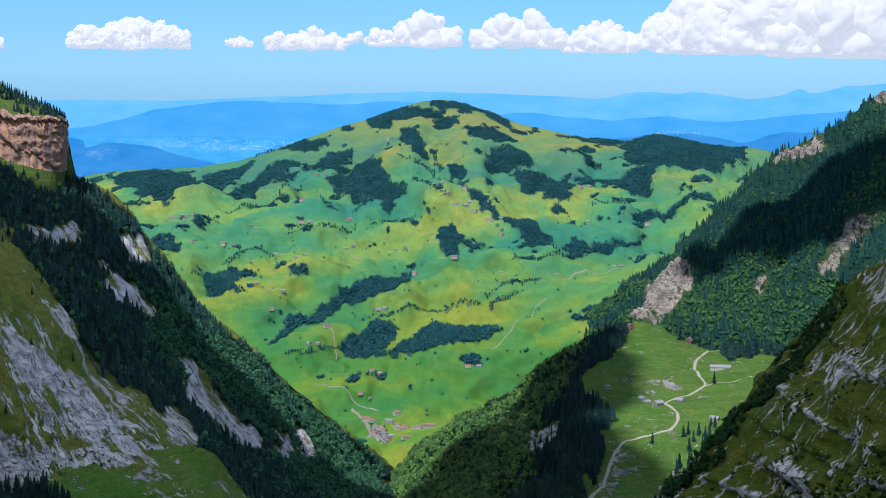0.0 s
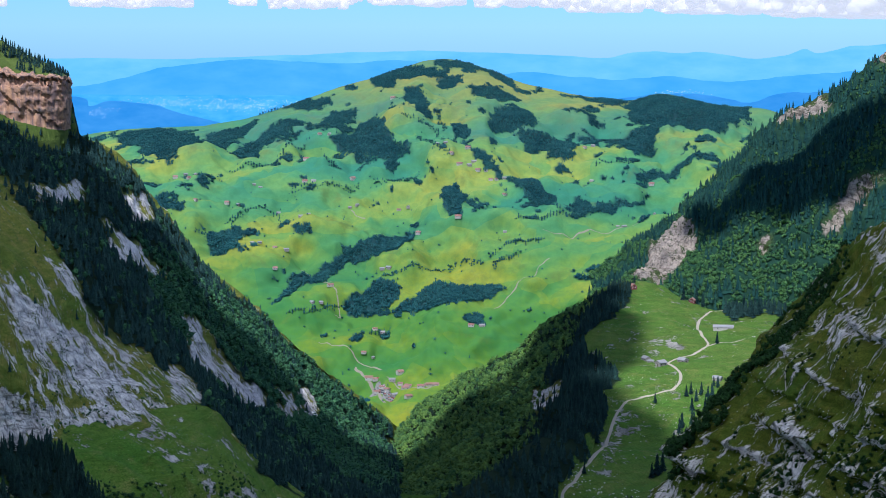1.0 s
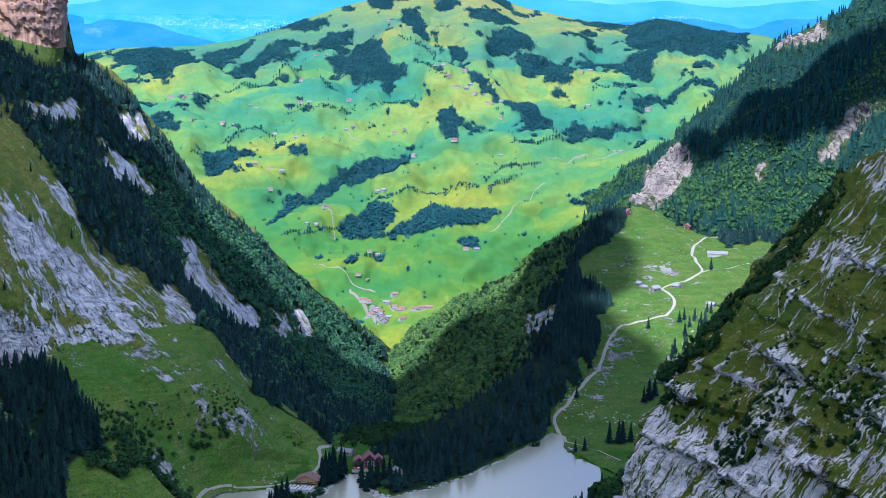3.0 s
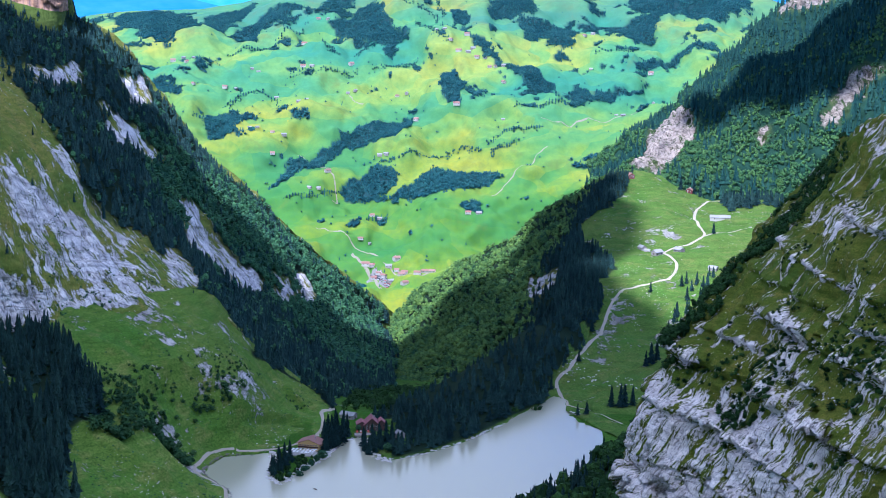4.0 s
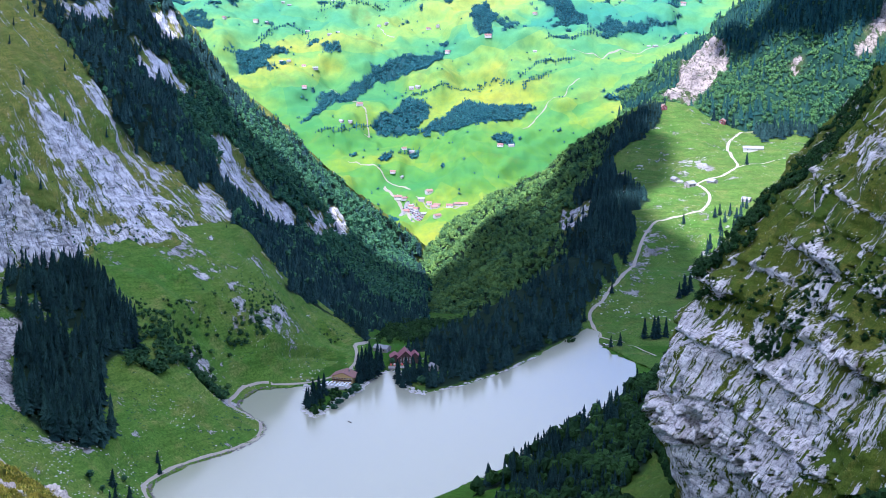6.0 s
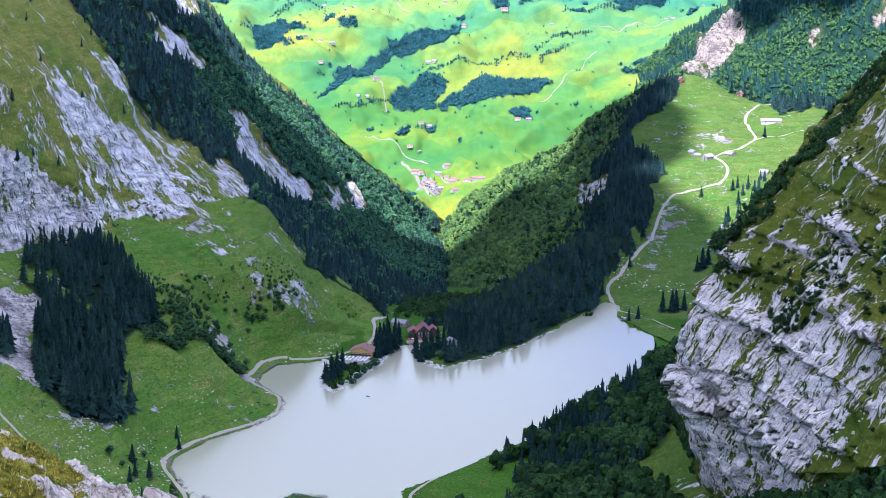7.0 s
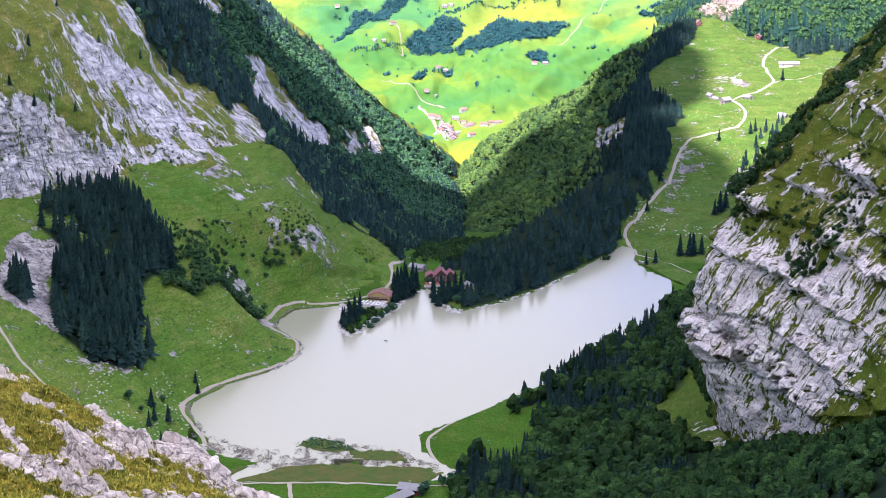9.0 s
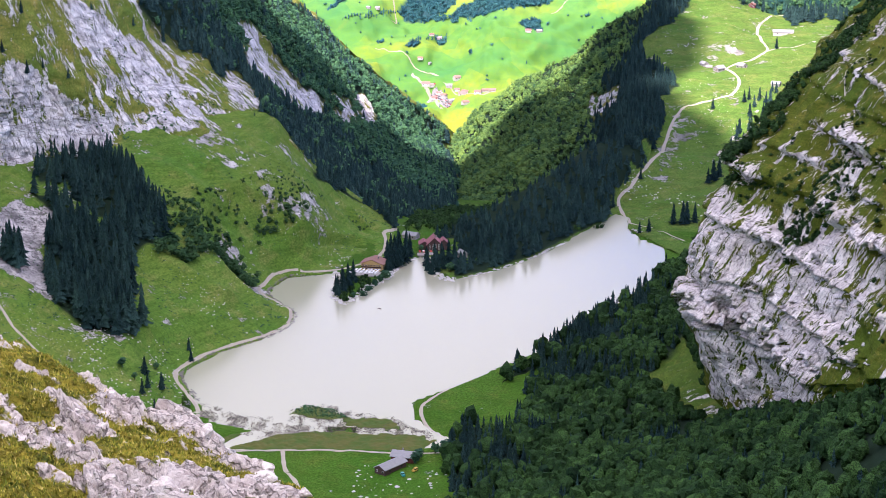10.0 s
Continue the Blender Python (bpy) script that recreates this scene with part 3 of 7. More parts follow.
LEFT_MEADOW_ROCK.append([(0.574, 0.634), (0.609, 0.732), (0.585, 0.752), (0.564, 0.681)])
SPUR_ROCK = []
SPUR_ROCK.append([(0.296, 0.532), (0.186, 0.661), (0.176, 0.750), (0.251, 0.726), (0.286, 0.685)])
SPUR_ROCK.append([(0.960, 0.242), (0.849, 0.097), (0.844, 0.194), (0.905, 0.508)])
ALP_MEADOW_ROCK = []
ALP_MEADOW_ROCK.append([(0.339, 0.678), (0.339, 0.599), (0.376, 0.574), (0.418, 0.579), (0.386, 0.612), (0.392, 0.719)])
ALP_MEADOW_ROCK.append([(0.323, 0.764), (0.360, 0.736), (0.418, 0.764), (0.418, 0.793), (0.360, 0.777)])
ALP_MEADOW_ROCK.append([(0.376, 0.256), (0.418, 0.244), (0.418, 0.273), (0.386, 0.277)])
ALP_MEADOW_ROCK.append([(0.466, 0.260), (0.508, 0.252), (0.508, 0.281), (0.476, 0.281)])
ALP_MEADOW_ROCK.append([(0.413, 0.298), (0.429, 0.289), (0.429, 0.302)])
ALP_MEADOW_ROCK.append([(0.360, 0.240), (0.418, 0.244), (0.407, 0.260), (0.370, 0.264)])
ALP_MEADOW_ROCK.append([(0.450, 0.236), (0.497, 0.248), (0.497, 0.264), (0.460, 0.260)])
ALP_MEADOW_ROCK.append([(0.344, 0.579), (0.413, 0.583), (0.360, 0.612), (0.360, 0.711), (0.328, 0.707)])
RIGHT_MOUNTAIN_ROCK = []
RIGHT_MOUNTAIN_ROCK.append([(0.860, 0.814), (0.842, 0.397), (0.753, 0.123), (0.688, 0.407), (0.681, 0.525), (0.731, 0.735), (0.817, 0.877)])
RIGHT_MOUNTAIN_ROCK.append([(0.434, 0.059), (0.373, 0.039), (0.297, 0.020), (0.287, 0.103), (0.348, 0.074)])
RIGHT_MOUNTAIN_ROCK.append([(0.301, 0.652), (0.283, 0.554), (0.247, 0.495), (0.176, 0.495), (0.179, 0.515), (0.244, 0.554), (0.276, 0.637)])
RIGHT_MOUNTAIN_ROCK.append([(0.470, 0.647), (0.448, 0.632), (0.455, 0.681)])
RIGHT_MOUNTAIN_ROCK.append([(0.140, 0.015), (0.100, 0.015), (0.065, 0.020), (0.104, 0.123)])
LAKESIDE_ROCK = []
LAKESIDE_ROCK.append([(0.422, 0.268), (0.422, 0.113), (0.487, 0.176), (0.503, 0.275), (0.482, 0.324)])
BUTTRESS_ROCK = []
BUTTRESS_ROCK.append([(0.271, 0.759), (0.164, 0.617), (0.294, 0.515), (0.268, 0.467), (0.378, 0.477), (0.498, 0.497), (0.629, 0.518), (0.682, 0.586), (0.682, 0.739), (0.605, 0.850), (0.462, 0.893), (0.214, 0.911)])
BUTTRESS_ROCK.append([(0.304, 0.437), (0.482, 0.457), (0.458, 0.470), (0.341, 0.452)])
BUTTRESS_ROCK.append([(0.512, 0.470), (0.525, 0.434), (0.635, 0.431), (0.666, 0.467), (0.672, 0.528), (0.622, 0.508)])
BUTTRESS_ROCK.append([(0.528, 0.378), (0.645, 0.416), (0.676, 0.437), (0.548, 0.401)])
BUTTRESS_ROCK.append([(0.686, 0.551), (0.779, 0.508), (0.829, 0.556), (0.813, 0.721), (0.756, 0.736), (0.699, 0.685)])
BUTTRESS_ROCK.append([(0.355, 0.145), (0.585, 0.178), (0.706, 0.251), (0.599, 0.241)])
BUTTRESS_ROCK.append([(0.398, 0.010), (0.528, 0.028), (0.635, 0.122), (0.515, 0.071)])
BUTTRESS_ROCK.append([(0.712, 0.431), (0.786, 0.464), (0.799, 0.513), (0.729, 0.470)])
MEADOW_RIBS = [[(0.471, 0.016), (0.495, 0.028), (0.540, 0.146), (0.585, 0.272)],
    [(0.585, 0.272), (0.616, 0.394), (0.644, 0.496), (0.747, 0.555), (0.893, 0.508)],
    [(0.374, 0.154), (0.439, 0.114), (0.509, 0.256), (0.564, 0.386)],
    [(0.623, 0.366), (0.678, 0.500), (0.751, 0.583)],
    [(0.412, 0.559), (0.446, 0.697), (0.474, 0.815)],
    [(0.806, 0.106), (0.841, 0.220), (0.917, 0.339)]]
HILL_WOODS = []
HILL_WOODS.append([(0.470, 0.014), (0.497, 0.014), (0.527, 0.014), (0.573, 0.014), (0.603, 0.014), (0.600, 0.041), (0.567, 0.033), (0.527, 0.033), (0.497, 0.037), (0.473, 0.030)])
HILL_WOODS.append([(0.352, 0.014), (0.397, 0.014), (0.439, 0.030), (0.497, 0.049), (0.494, 0.069), (0.439, 0.073), (0.397, 0.049), (0.388, 0.077), (0.360, 0.045)])
HILL_WOODS.append([(0.418, 0.100), (0.439, 0.112), (0.454, 0.140), (0.467, 0.199), (0.457, 0.215), (0.439, 0.179), (0.418, 0.140)])
HILL_WOODS.append([(0.479, 0.077), (0.518, 0.057), (0.524, 0.093), (0.494, 0.108), (0.479, 0.104)])
HILL_WOODS.append([(0.549, 0.096), (0.573, 0.089), (0.606, 0.069), (0.609, 0.096), (0.567, 0.112), (0.552, 0.112)])
HILL_WOODS.append([(0.247, 0.014), (0.266, 0.014), (0.296, 0.033), (0.299, 0.065), (0.272, 0.057), (0.251, 0.022)])
HILL_WOODS.append([(0.199, 0.144), (0.229, 0.116), (0.260, 0.112), (0.263, 0.140), (0.229, 0.195), (0.205, 0.207)])
HILL_WOODS.append([(0.296, 0.081), (0.330, 0.104), (0.327, 0.124), (0.309, 0.175), (0.290, 0.175)])
HILL_WOODS.append([(0.299, 0.207), (0.327, 0.183), (0.348, 0.132), (0.378, 0.191), (0.381, 0.234), (0.397, 0.258), (0.430, 0.281), (0.384, 0.281), (0.336, 0.270), (0.312, 0.234)])
HILL_WOODS.append([(0.196, 0.179), (0.220, 0.219), (0.217, 0.242), (0.199, 0.230)])
HILL_WOODS.append([(0.497, 0.341), (0.527, 0.360), (0.527, 0.443), (0.509, 0.427), (0.497, 0.407)])
HILL_WOODS.append([(0.540, 0.400), (0.558, 0.427), (0.549, 0.439)])
HILL_WOODS.append([(0.527, 0.285), (0.558, 0.293), (0.588, 0.325), (0.588, 0.337), (0.567, 0.321)])
HILL_WOODS.append([(0.509, 0.215), (0.533, 0.226), (0.536, 0.246), (0.512, 0.254)])
HILL_WOODS.append([(0.564, 0.207), (0.600, 0.112), (0.628, 0.116), (0.628, 0.179), (0.591, 0.203), (0.570, 0.215)])
HILL_WOODS.append([(0.603, 0.207), (0.646, 0.191), (0.664, 0.183), (0.664, 0.262), (0.646, 0.246), (0.612, 0.222)])
HILL_WOODS.append([(0.597, 0.337), (0.634, 0.352), (0.646, 0.388), (0.640, 0.407), (0.616, 0.380)])
HILL_WOODS.append([(0.157, 0.093), (0.193, 0.049), (0.217, 0.030), (0.208, 0.085), (0.187, 0.152), (0.166, 0.211)])
HILL_WOODS.append([(0.722, 0.014), (0.786, 0.014), (0.828, 0.014), (0.901, 0.014), (0.901, 0.077), (0.865, 0.159), (0.828, 0.148), (0.786, 0.167), (0.731, 0.124)])
HILL_WOODS.append([(0.658, 0.026), (0.687, 0.014), (0.716, 0.014), (0.716, 0.041), (0.701, 0.041)])
HILL_WOODS.append([(0.682, 0.156), (0.771, 0.163), (0.771, 0.226), (0.731, 0.222), (0.704, 0.175)])
HILL_WOODS.append([(0.731, 0.305), (0.801, 0.278), (0.853, 0.270), (0.853, 0.281), (0.792, 0.285), (0.743, 0.317)])
HILL_WOODS.append([(0.661, 0.431), (0.704, 0.376), (0.749, 0.348), (0.743, 0.356), (0.688, 0.411)])
HILL_WOODS.append([(0.233, 0.636), (0.278, 0.533), (0.318, 0.474), (0.357, 0.459), (0.424, 0.419), (0.430, 0.482), (0.394, 0.506), (0.357, 0.498), (0.318, 0.498), (0.302, 0.526), (0.275, 0.573), (0.257, 0.600)])
HILL_WOODS.append([(0.321, 0.632), (0.318, 0.616), (0.369, 0.577), (0.412, 0.593), (0.406, 0.616), (0.357, 0.640)])
HILL_WOODS.append([(0.394, 0.652), (0.412, 0.636), (0.488, 0.608), (0.540, 0.616), (0.582, 0.616), (0.588, 0.636), (0.549, 0.663), (0.500, 0.671), (0.445, 0.652)])
HILL_WOODS.append([(0.172, 0.459), (0.211, 0.447), (0.217, 0.455), (0.190, 0.490), (0.205, 0.518), (0.166, 0.506), (0.163, 0.486)])
HILL_WOODS.append([(0.074, 0.037), (0.105, 0.014), (0.141, 0.037), (0.153, 0.219), (0.126, 0.215), (0.099, 0.211), (0.078, 0.132)])
HILL_HEDGES = []
HILL_HEDGES.append([(0.336, 0.301), (0.363, 0.281), (0.406, 0.274)])
HILL_HEDGES.append([(0.296, 0.285), (0.309, 0.301)])
HILL_HEDGES.append([(0.193, 0.278), (0.220, 0.274), (0.242, 0.270), (0.251, 0.238), (0.275, 0.199)])
HILL_HEDGES.append([(0.254, 0.344), (0.293, 0.337), (0.342, 0.325)])
HILL_HEDGES.append([(0.415, 0.219), (0.476, 0.250), (0.518, 0.289)])
HILL_HEDGES.append([(0.606, 0.459), (0.640, 0.463), (0.661, 0.435)])
HILL_HEDGES.append([(0.375, 0.569), (0.421, 0.565), (0.473, 0.557), (0.521, 0.522), (0.564, 0.573)])
HILL_HEDGES.append([(0.573, 0.565), (0.597, 0.533), (0.622, 0.537), (0.640, 0.541)])
HILL_HEDGES.append([(0.579, 0.581), (0.622, 0.561)])
HILL_HEDGES.append([(0.603, 0.344), (0.625, 0.380), (0.646, 0.407), (0.664, 0.431)])
HILL_HEDGES.append([(0.153, 0.470), (0.178, 0.486)])
HILL_HEDGES.append([(0.187, 0.439), (0.202, 0.415), (0.220, 0.380), (0.245, 0.400)])
HILL_HEDGES.append([(0.223, 0.014), (0.246, 0.014)])
HILL_HEDGES.append([(0.497, 0.250), (0.485, 0.207), (0.509, 0.152)])
HILL_HEDGES.append([(0.439, 0.258), (0.476, 0.293), (0.506, 0.313)])
HILL_HEDGES.append([(0.327, 0.719), (0.381, 0.687)])
HILL_HEDGES.append([(0.254, 0.671), (0.278, 0.663), (0.318, 0.620)])
HILL_HEDGES.append([(0.691, 0.285), (0.716, 0.258), (0.758, 0.297)])
HILL_HEDGES.append([(0.363, 0.325), (0.406, 0.329), (0.445, 0.321)])


def relief(g, big, small, seed, mask=None):
    """Fractal relief along the sheet's normals."""
    n = normals(g)
    p = g.reshape(-1, 3)
    d = big * fbm(p, 1 / 90.0, 4, 0.5, seed) + small * fbm(p, 1 / 14.0, 3, 0.55, seed + 9)
    d = d.reshape(g.shape[:2])
    if mask is not None:
        d = d * mask
    return g + n * d[..., None]


# ---- landforms ----
left_wall = relief(loft(LEFT_WALL, 410, 330), 7, 2.2, 3)
left_meadow = relief(loft(LEFT_MEADOW, 290, 250, (0, 40, -30), -40), 4.5, 1.1, 11)
alp_meadow = relief(loft(ALP_MEADOW, 190, 240, (0, 120, -60), 0), 5.5, 1.0, 21)
spur = relief(loft(SPUR, 200, 120), 8, 2, 31)
moraine = relief(loft(MORAINE, 160, 80, (0, 60, -60)), 2.5, 1, 41)
lakeside = relief(loft(LAKESIDE_SLOPE, 200, 140, (60, 40, 10), 0), 4, 1.2, 51)
buttress = relief(loft(BUTTRESS, 300, 390, (120, 120, -60)), 6.5, 3.0, 61)
right_mountain = relief(loft(RIGHT_MOUNTAIN, 280, 200), 14, 4, 71)
far_hills = loft(FAR_HILLS, 330, 250, (0, 200, -300))
far_hills = relief(far_hills, 26, 1.4, 81, np.clip(0.15 + 6 * (grid_uv(far_hills)[1] - 0.02), 0.15, 1))
tower = relief(loft(TOWER, 160, 160, (0, 150, -150)), 2.5, 1.0, 91)
foreground = loft(FOREGROUND, 420, 300, (0, 14, -12), -20)
from mathutils.bvhtree import BVHTree

# lake shore, anticlockwise from the delta's left edge
LAKE_NEAR = [(-214, 1295), (-189, 1276), (-157, 1259), (-177, 1241), (-191, 1217), (-187, 1211), (-160, 1232), (-143, 1264), (-147, 1287), (-134, 1294), (-116, 1279), (-98, 1269), (-77, 1259), (-61, 1237), (-48, 1218), (-30, 1212), (-28, 1222), (-45, 1244), (-60, 1269), (-67, 1304), (-36, 1341), (1, 1389)]
LAKE_FAR = [(32, 1430), (70, 1500), (110, 1580), (140, 1650), (149, 1727), (130, 1759), (118, 1794), (123, 1844), (112, 1856), (75, 1785), (53, 1735), (21, 1684), (-10, 1647), (-44, 1619), (-56, 1628), (-65, 1668), (-74, 1696), (-84, 1683), (-99, 1631), (-116, 1592), (-132, 1548), (-143, 1570), (-139, 1612), (-149, 1639), (-163, 1633), (-188, 1626), (-198, 1594), (-199, 1574), (-186, 1548), (-172, 1525), (-171, 1490), (-189, 1452), (-218, 1417), (-238, 1374), (-237, 1352), (-226, 1326)]
LAKE = LAKE_NEAR + LAKE_FAR


def shore_distance(x, y):
    """Metres to the lake's edge, negative in the water."""
    d = np.full(np.shape(x), 1e9)
    inside = np.zeros(np.shape(x), bool)
    for (x0, y0), (x1, y1) in zip(LAKE, LAKE[1:] + LAKE[:1]):
        inside ^= ((y0 > y) != (y1 > y)) & (x < (x1 - x0) * (y - y0) / (y1 - y0 + 1e-12) + x0)
        t = np.clip(((x - x0) * (x1 - x0) + (y - y0) * (y1 - y0)) / ((x1 - x0) ** 2 + (y1 - y0) ** 2), 0, 1)
        d = np.minimum(d, np.hypot(x - x0 - t * (x1 - x0), y - y0 - t * (y1 - y0)))
    return np.where(inside, -d, d)


def meet_shore(g, bank=9.0):
    """Let a sheet run out under the water along the shore, with a bank no steeper than bank allows."""
    flat = g.reshape(-1, 3)
    d = shore_distance(flat[:, 0], flat[:, 1]) + 1.5 * fbm(flat * (1, 1, 0), 1 / 9.0, 3, 0.5, 5)
    z = flat[:, 2]
    z = np.where(d < 0, np.minimum(z, -0.25 + 0.35 * np.maximum(d, -14)), np.where(d < 26, np.maximum(z, np.minimum(0.2 + 0.22 * d, 2.2) + 0.02 * np.clip(z, -25, 25)), z))
    z = np.where((d > 0) & (d < 60), np.minimum(z, 1.0 + 0.02 * bank * d + 0.014 * d * d), z)
    return np.concatenate([flat[:, :2], z[:, None]], 1).reshape(g.shape)


left_meadow, alp_meadow, moraine, lakeside = meet_shore(left_meadow), meet_shore(alp_meadow, 14), meet_shore(moraine, 20), meet_shore(lakeside, 40)


# grassy ribs across the left meadow
mu, mv = grid_uv(left_meadow)
for line in MEADOW_RIBS:
    near = trail(mu, mv * 0.8, [(a, 0.8 * b) for a, b in line], 0)
    left_meadow = left_meadow + np.array((0, 0, 1.0)) * (np.clip(6 * (mv - 0.10), 0, 1) * (5.5 * np.exp(-(near / 0.014) ** 2) - 2.5 * np.exp(-((near - 0.03) / 0.018) ** 2)))[..., None]


# the moraine runs out beside the alp road
beside_road = moraine[..., 0] - np.interp(moraine[..., 1], [1818, 1876, 1906, 1955, 2029, 2124], [122, 117, 118, 141, 168, 190])
moraine[..., 2] -= 30 * np.clip((beside_road + 14) / 18, 0, 1)


def rock_on(g, outlines, seed, strength=1.0, base=0.0):
    """How stony each place of a sheet is, from outlines with a frayed edge."""
    u, v = grid_uv(g)
    p = g.reshape(-1, 3)
    w = 0.012
    u = u + w * fbm(p, 1 / 25.0, 3, 0.5, seed).reshape(u.shape)
    v = v + w * fbm(p, 1 / 25.0, 3, 0.5, seed + 4).reshape(u.shape)
    r = np.full(u.shape, base)
    for o in outlines:
        r = np.maximum(r, strength * blob(u, v, o, 0.025))
    return r


def crags(g, rock, depth, size, seed):
    """Blocky, stepped relief where a sheet is stone."""
    n = normals(g)
    p = g.reshape(-1, 3)
    a = fbm(p * (1.0, 0.6, 1.5), 1 / size, 4, 0.6, seed)
    gap, tone, tilt = worley(p * (1.0, 0.7, 0.8) / (0.55 * size) + 0.25 * fbm(p, 2 / size, 2, 0.5, seed + 6)[:, None], seed)
    gap2, tone2, tilt2 = worley(p * (1.0, 0.7, 0.6) / (0.2 * size), seed + 40)
    d = depth * (0.35 * a + 0.55 * (tone - 0.5) + 0.5 * tilt - 0.35 * np.clip(1 - gap * 6, 0, 1) + 0.22 * (tone2 - 0.5) - 0.15 * np.clip(1 - gap2 * 5, 0, 1))
    return g + n * (d.reshape(rock.shape) * np.clip(rock, 0, 1))[..., None]


left_rock = rock_on(left_wall, LEFT_WALL_ROCK, 3, 0.74, 0.17)
left_wall = crags(left_wall, left_rock, 4.2, 30, 7)
left_rock = np.maximum(left_rock, rock_on(left_wall, LEFT_WALL_ROCK[:2], 3, 0.88))
left_rock = np.maximum(left_rock, rock_on(left_wall, [[(0.25, 0.45), (0.36, 0.46), (0.47, 0.60), (0.53, 0.80), (0.53, 0.96), (0.30, 0.99), (0.10, 0.99), (0.10, 0.70), (0.24, 0.70)]], 33, 0.37))
meadow_rock = rock_on(left_meadow, LEFT_MEADOW_ROCK, 4, 0.52, 0.07)
meadow_rock = np.maximum(meadow_rock, rock_on(left_meadow, LEFT_MEADOW_ROCK[:1], 4, 1.15))
left_meadow = crags(left_meadow, meadow_rock, 2.5, 14, 8)
slope_rock = rock_on(lakeside, LAKESIDE_ROCK, 14, 0.5)
spur_rock = rock_on(spur, SPUR_ROCK, 5, 0.6)
alp_rock = rock_on(alp_meadow, ALP_MEADOW_ROCK, 6, 0.5, 0.15)
mountain_rock = rock_on(right_mountain, RIGHT_MOUNTAIN_ROCK, 7, 0.75)
right_mountain = crags(right_mountain, mountain_rock, 12, 40, 17)
crag_rock = rock_on(buttress, BUTTRESS_ROCK, 8, 0.50, 0.20)
crag_rock = np.maximum(crag_rock, rock_on(buttress, BUTTRESS_ROCK[:1], 8, 0.72))

# bedding ledges of the right-hand crag
u, v = grid_uv(buttress)
bz = buttress[..., 2] + 1.8 * fbm(buttress.reshape(-1, 3), 1 / 60.0, 2, 0.5, 77).reshape(u.shape)
push = np.zeros(u.shape)
for level, out, rise, lo, hi in ((201, 12, 13, 0.15, 0.9), (235, 11, 12, 0.42, 1.0), (173, 7, 10, 0.15, 0.75), (144, 6, 12, 0.2, 0.8), (117, 8, 18, 0.15, 0.7), (218, 4, 6, 0.2, 1.0), (252, 5, 7, 0.3, 1.0), (268, 4, 6, 0.3, 1.0), (300, 5, 9, 0.3, 1.0)):
    up = bz - level
    here = np.clip((u - lo) * 12, 0, 1) * np.clip((hi - u) * 12, 0, 1)
    patchy = np.clip(0.6 + 0.9 * fbm(buttress.reshape(-1, 3) * (1, 1, 0.2), 1 / 45.0, 2, 0.5, level).reshape(u.shape), 0.35, 1)
    push += here * patchy * out * np.where(up > 0, np.clip(1 - up / rise, 0, 1), -0.55 * np.clip(1 + up / 5, 0, 1))
    band = here * patchy * np.where(up > 0, np.clip(1.15 - up / (0.75 * rise), 0, 1), np.clip(1 + up / 5, 0, 1))
    crag_rock = np.maximum(crag_rock, 0.85 * band)
buttress = buttress + normals(buttress) * push[..., None]
buttress = crags(buttress, np.clip(crag_rock + 0.1, 0, 1), 1.5, 12, 27)
tower_rock = np.where((grid_uv(tower)[1] > 0.23) & (grid_uv(tower)[1] < 0.79), 1.0, 0.0)
tower = crags(tower * (1, 1, 0.4), tower_rock, 3.4, 16, 37) / (1, 1, 0.4)

# fields of the far hills
TOWER_STONE, nt, b = material("warm tower limestone", 0.9, 0.15)
lines = noise_node(nt, 1.0, 6, 0.65, streaks(nt, (0.05, 0, -1), 0.018, 0.16))
bed = noise_node(nt, 1.0, 5, 0.6, streaks(nt, (0, 0, 1), 0.10, 0.012))
stone = mix(nt, ramp(nt, lines, [(0.38, (0, 0, 0)), (0.62, (1, 1, 1))]), (0.19, 0.13, 0.12), (0.50, 0.29, 0.17))
stone = mix(nt, ramp(nt, bed, [(0.56, (0, 0, 0)), (0.70, (0.5, 0.5, 0.5))]), stone, (0.25, 0.23, 0.23))
turf = mix(nt, noise_node(nt, 0.05), (0.05, 0.09, 0.015), (0.12, 0.15, 0.03))
nt.links.new(mix(nt, ramp(nt, attribute(nt, "rock"), [(0.4, (0, 0, 0)), (0.6, (1, 1, 1))]), turf, stone), b.inputs["Base Color"])
bump(nt, b, calc(nt, "ADD", lines, bed), 0.9, 3.0)

# valley floor: one sheet from behind the eye to the horizon, closest where the lake lies
ax = np.concatenate([np.linspace(-2600, -420, 40)[:-1], np.linspace(-420, 320, 110), np.linspace(320, 2600, 40)[1:]])
ay = np.concatenate([np.linspace(-500, 1100, 60)[:-1], np.linspace(1100, 1330, 90)[:-1], np.linspace(1330, 1900, 70), np.linspace(1900, 4960, 50)[1:]])
gx, gy = np.meshgrid(ax, ay)
gz = np.where(gy < 1150, 465 * np.clip((1150 - gy) / 1150, 0, 1.3) ** 1.7, 0.0)
beyond = np.clip(gy - 1790, 0, None)
gz = np.where(gy >= 1150, np.where(beyond > 0, -0.19 * beyond, 1.6), gz + 1.6)
gz = np.maximum(gz, -268)
d = shore_distance(gx, gy)
flatp = np.stack([gx.ravel(), gy.ravel(), 0 * gx.ravel()], 1)
wob = fbm(flatp, 1 / 9.0, 4, 0.55, 15).reshape(gx.shape)
shelf = np.where(d < 0, np.maximum(-0.3 + 0.3 * d, -4), np.clip(0.25 + 0.06 * d, 0, 1.6))
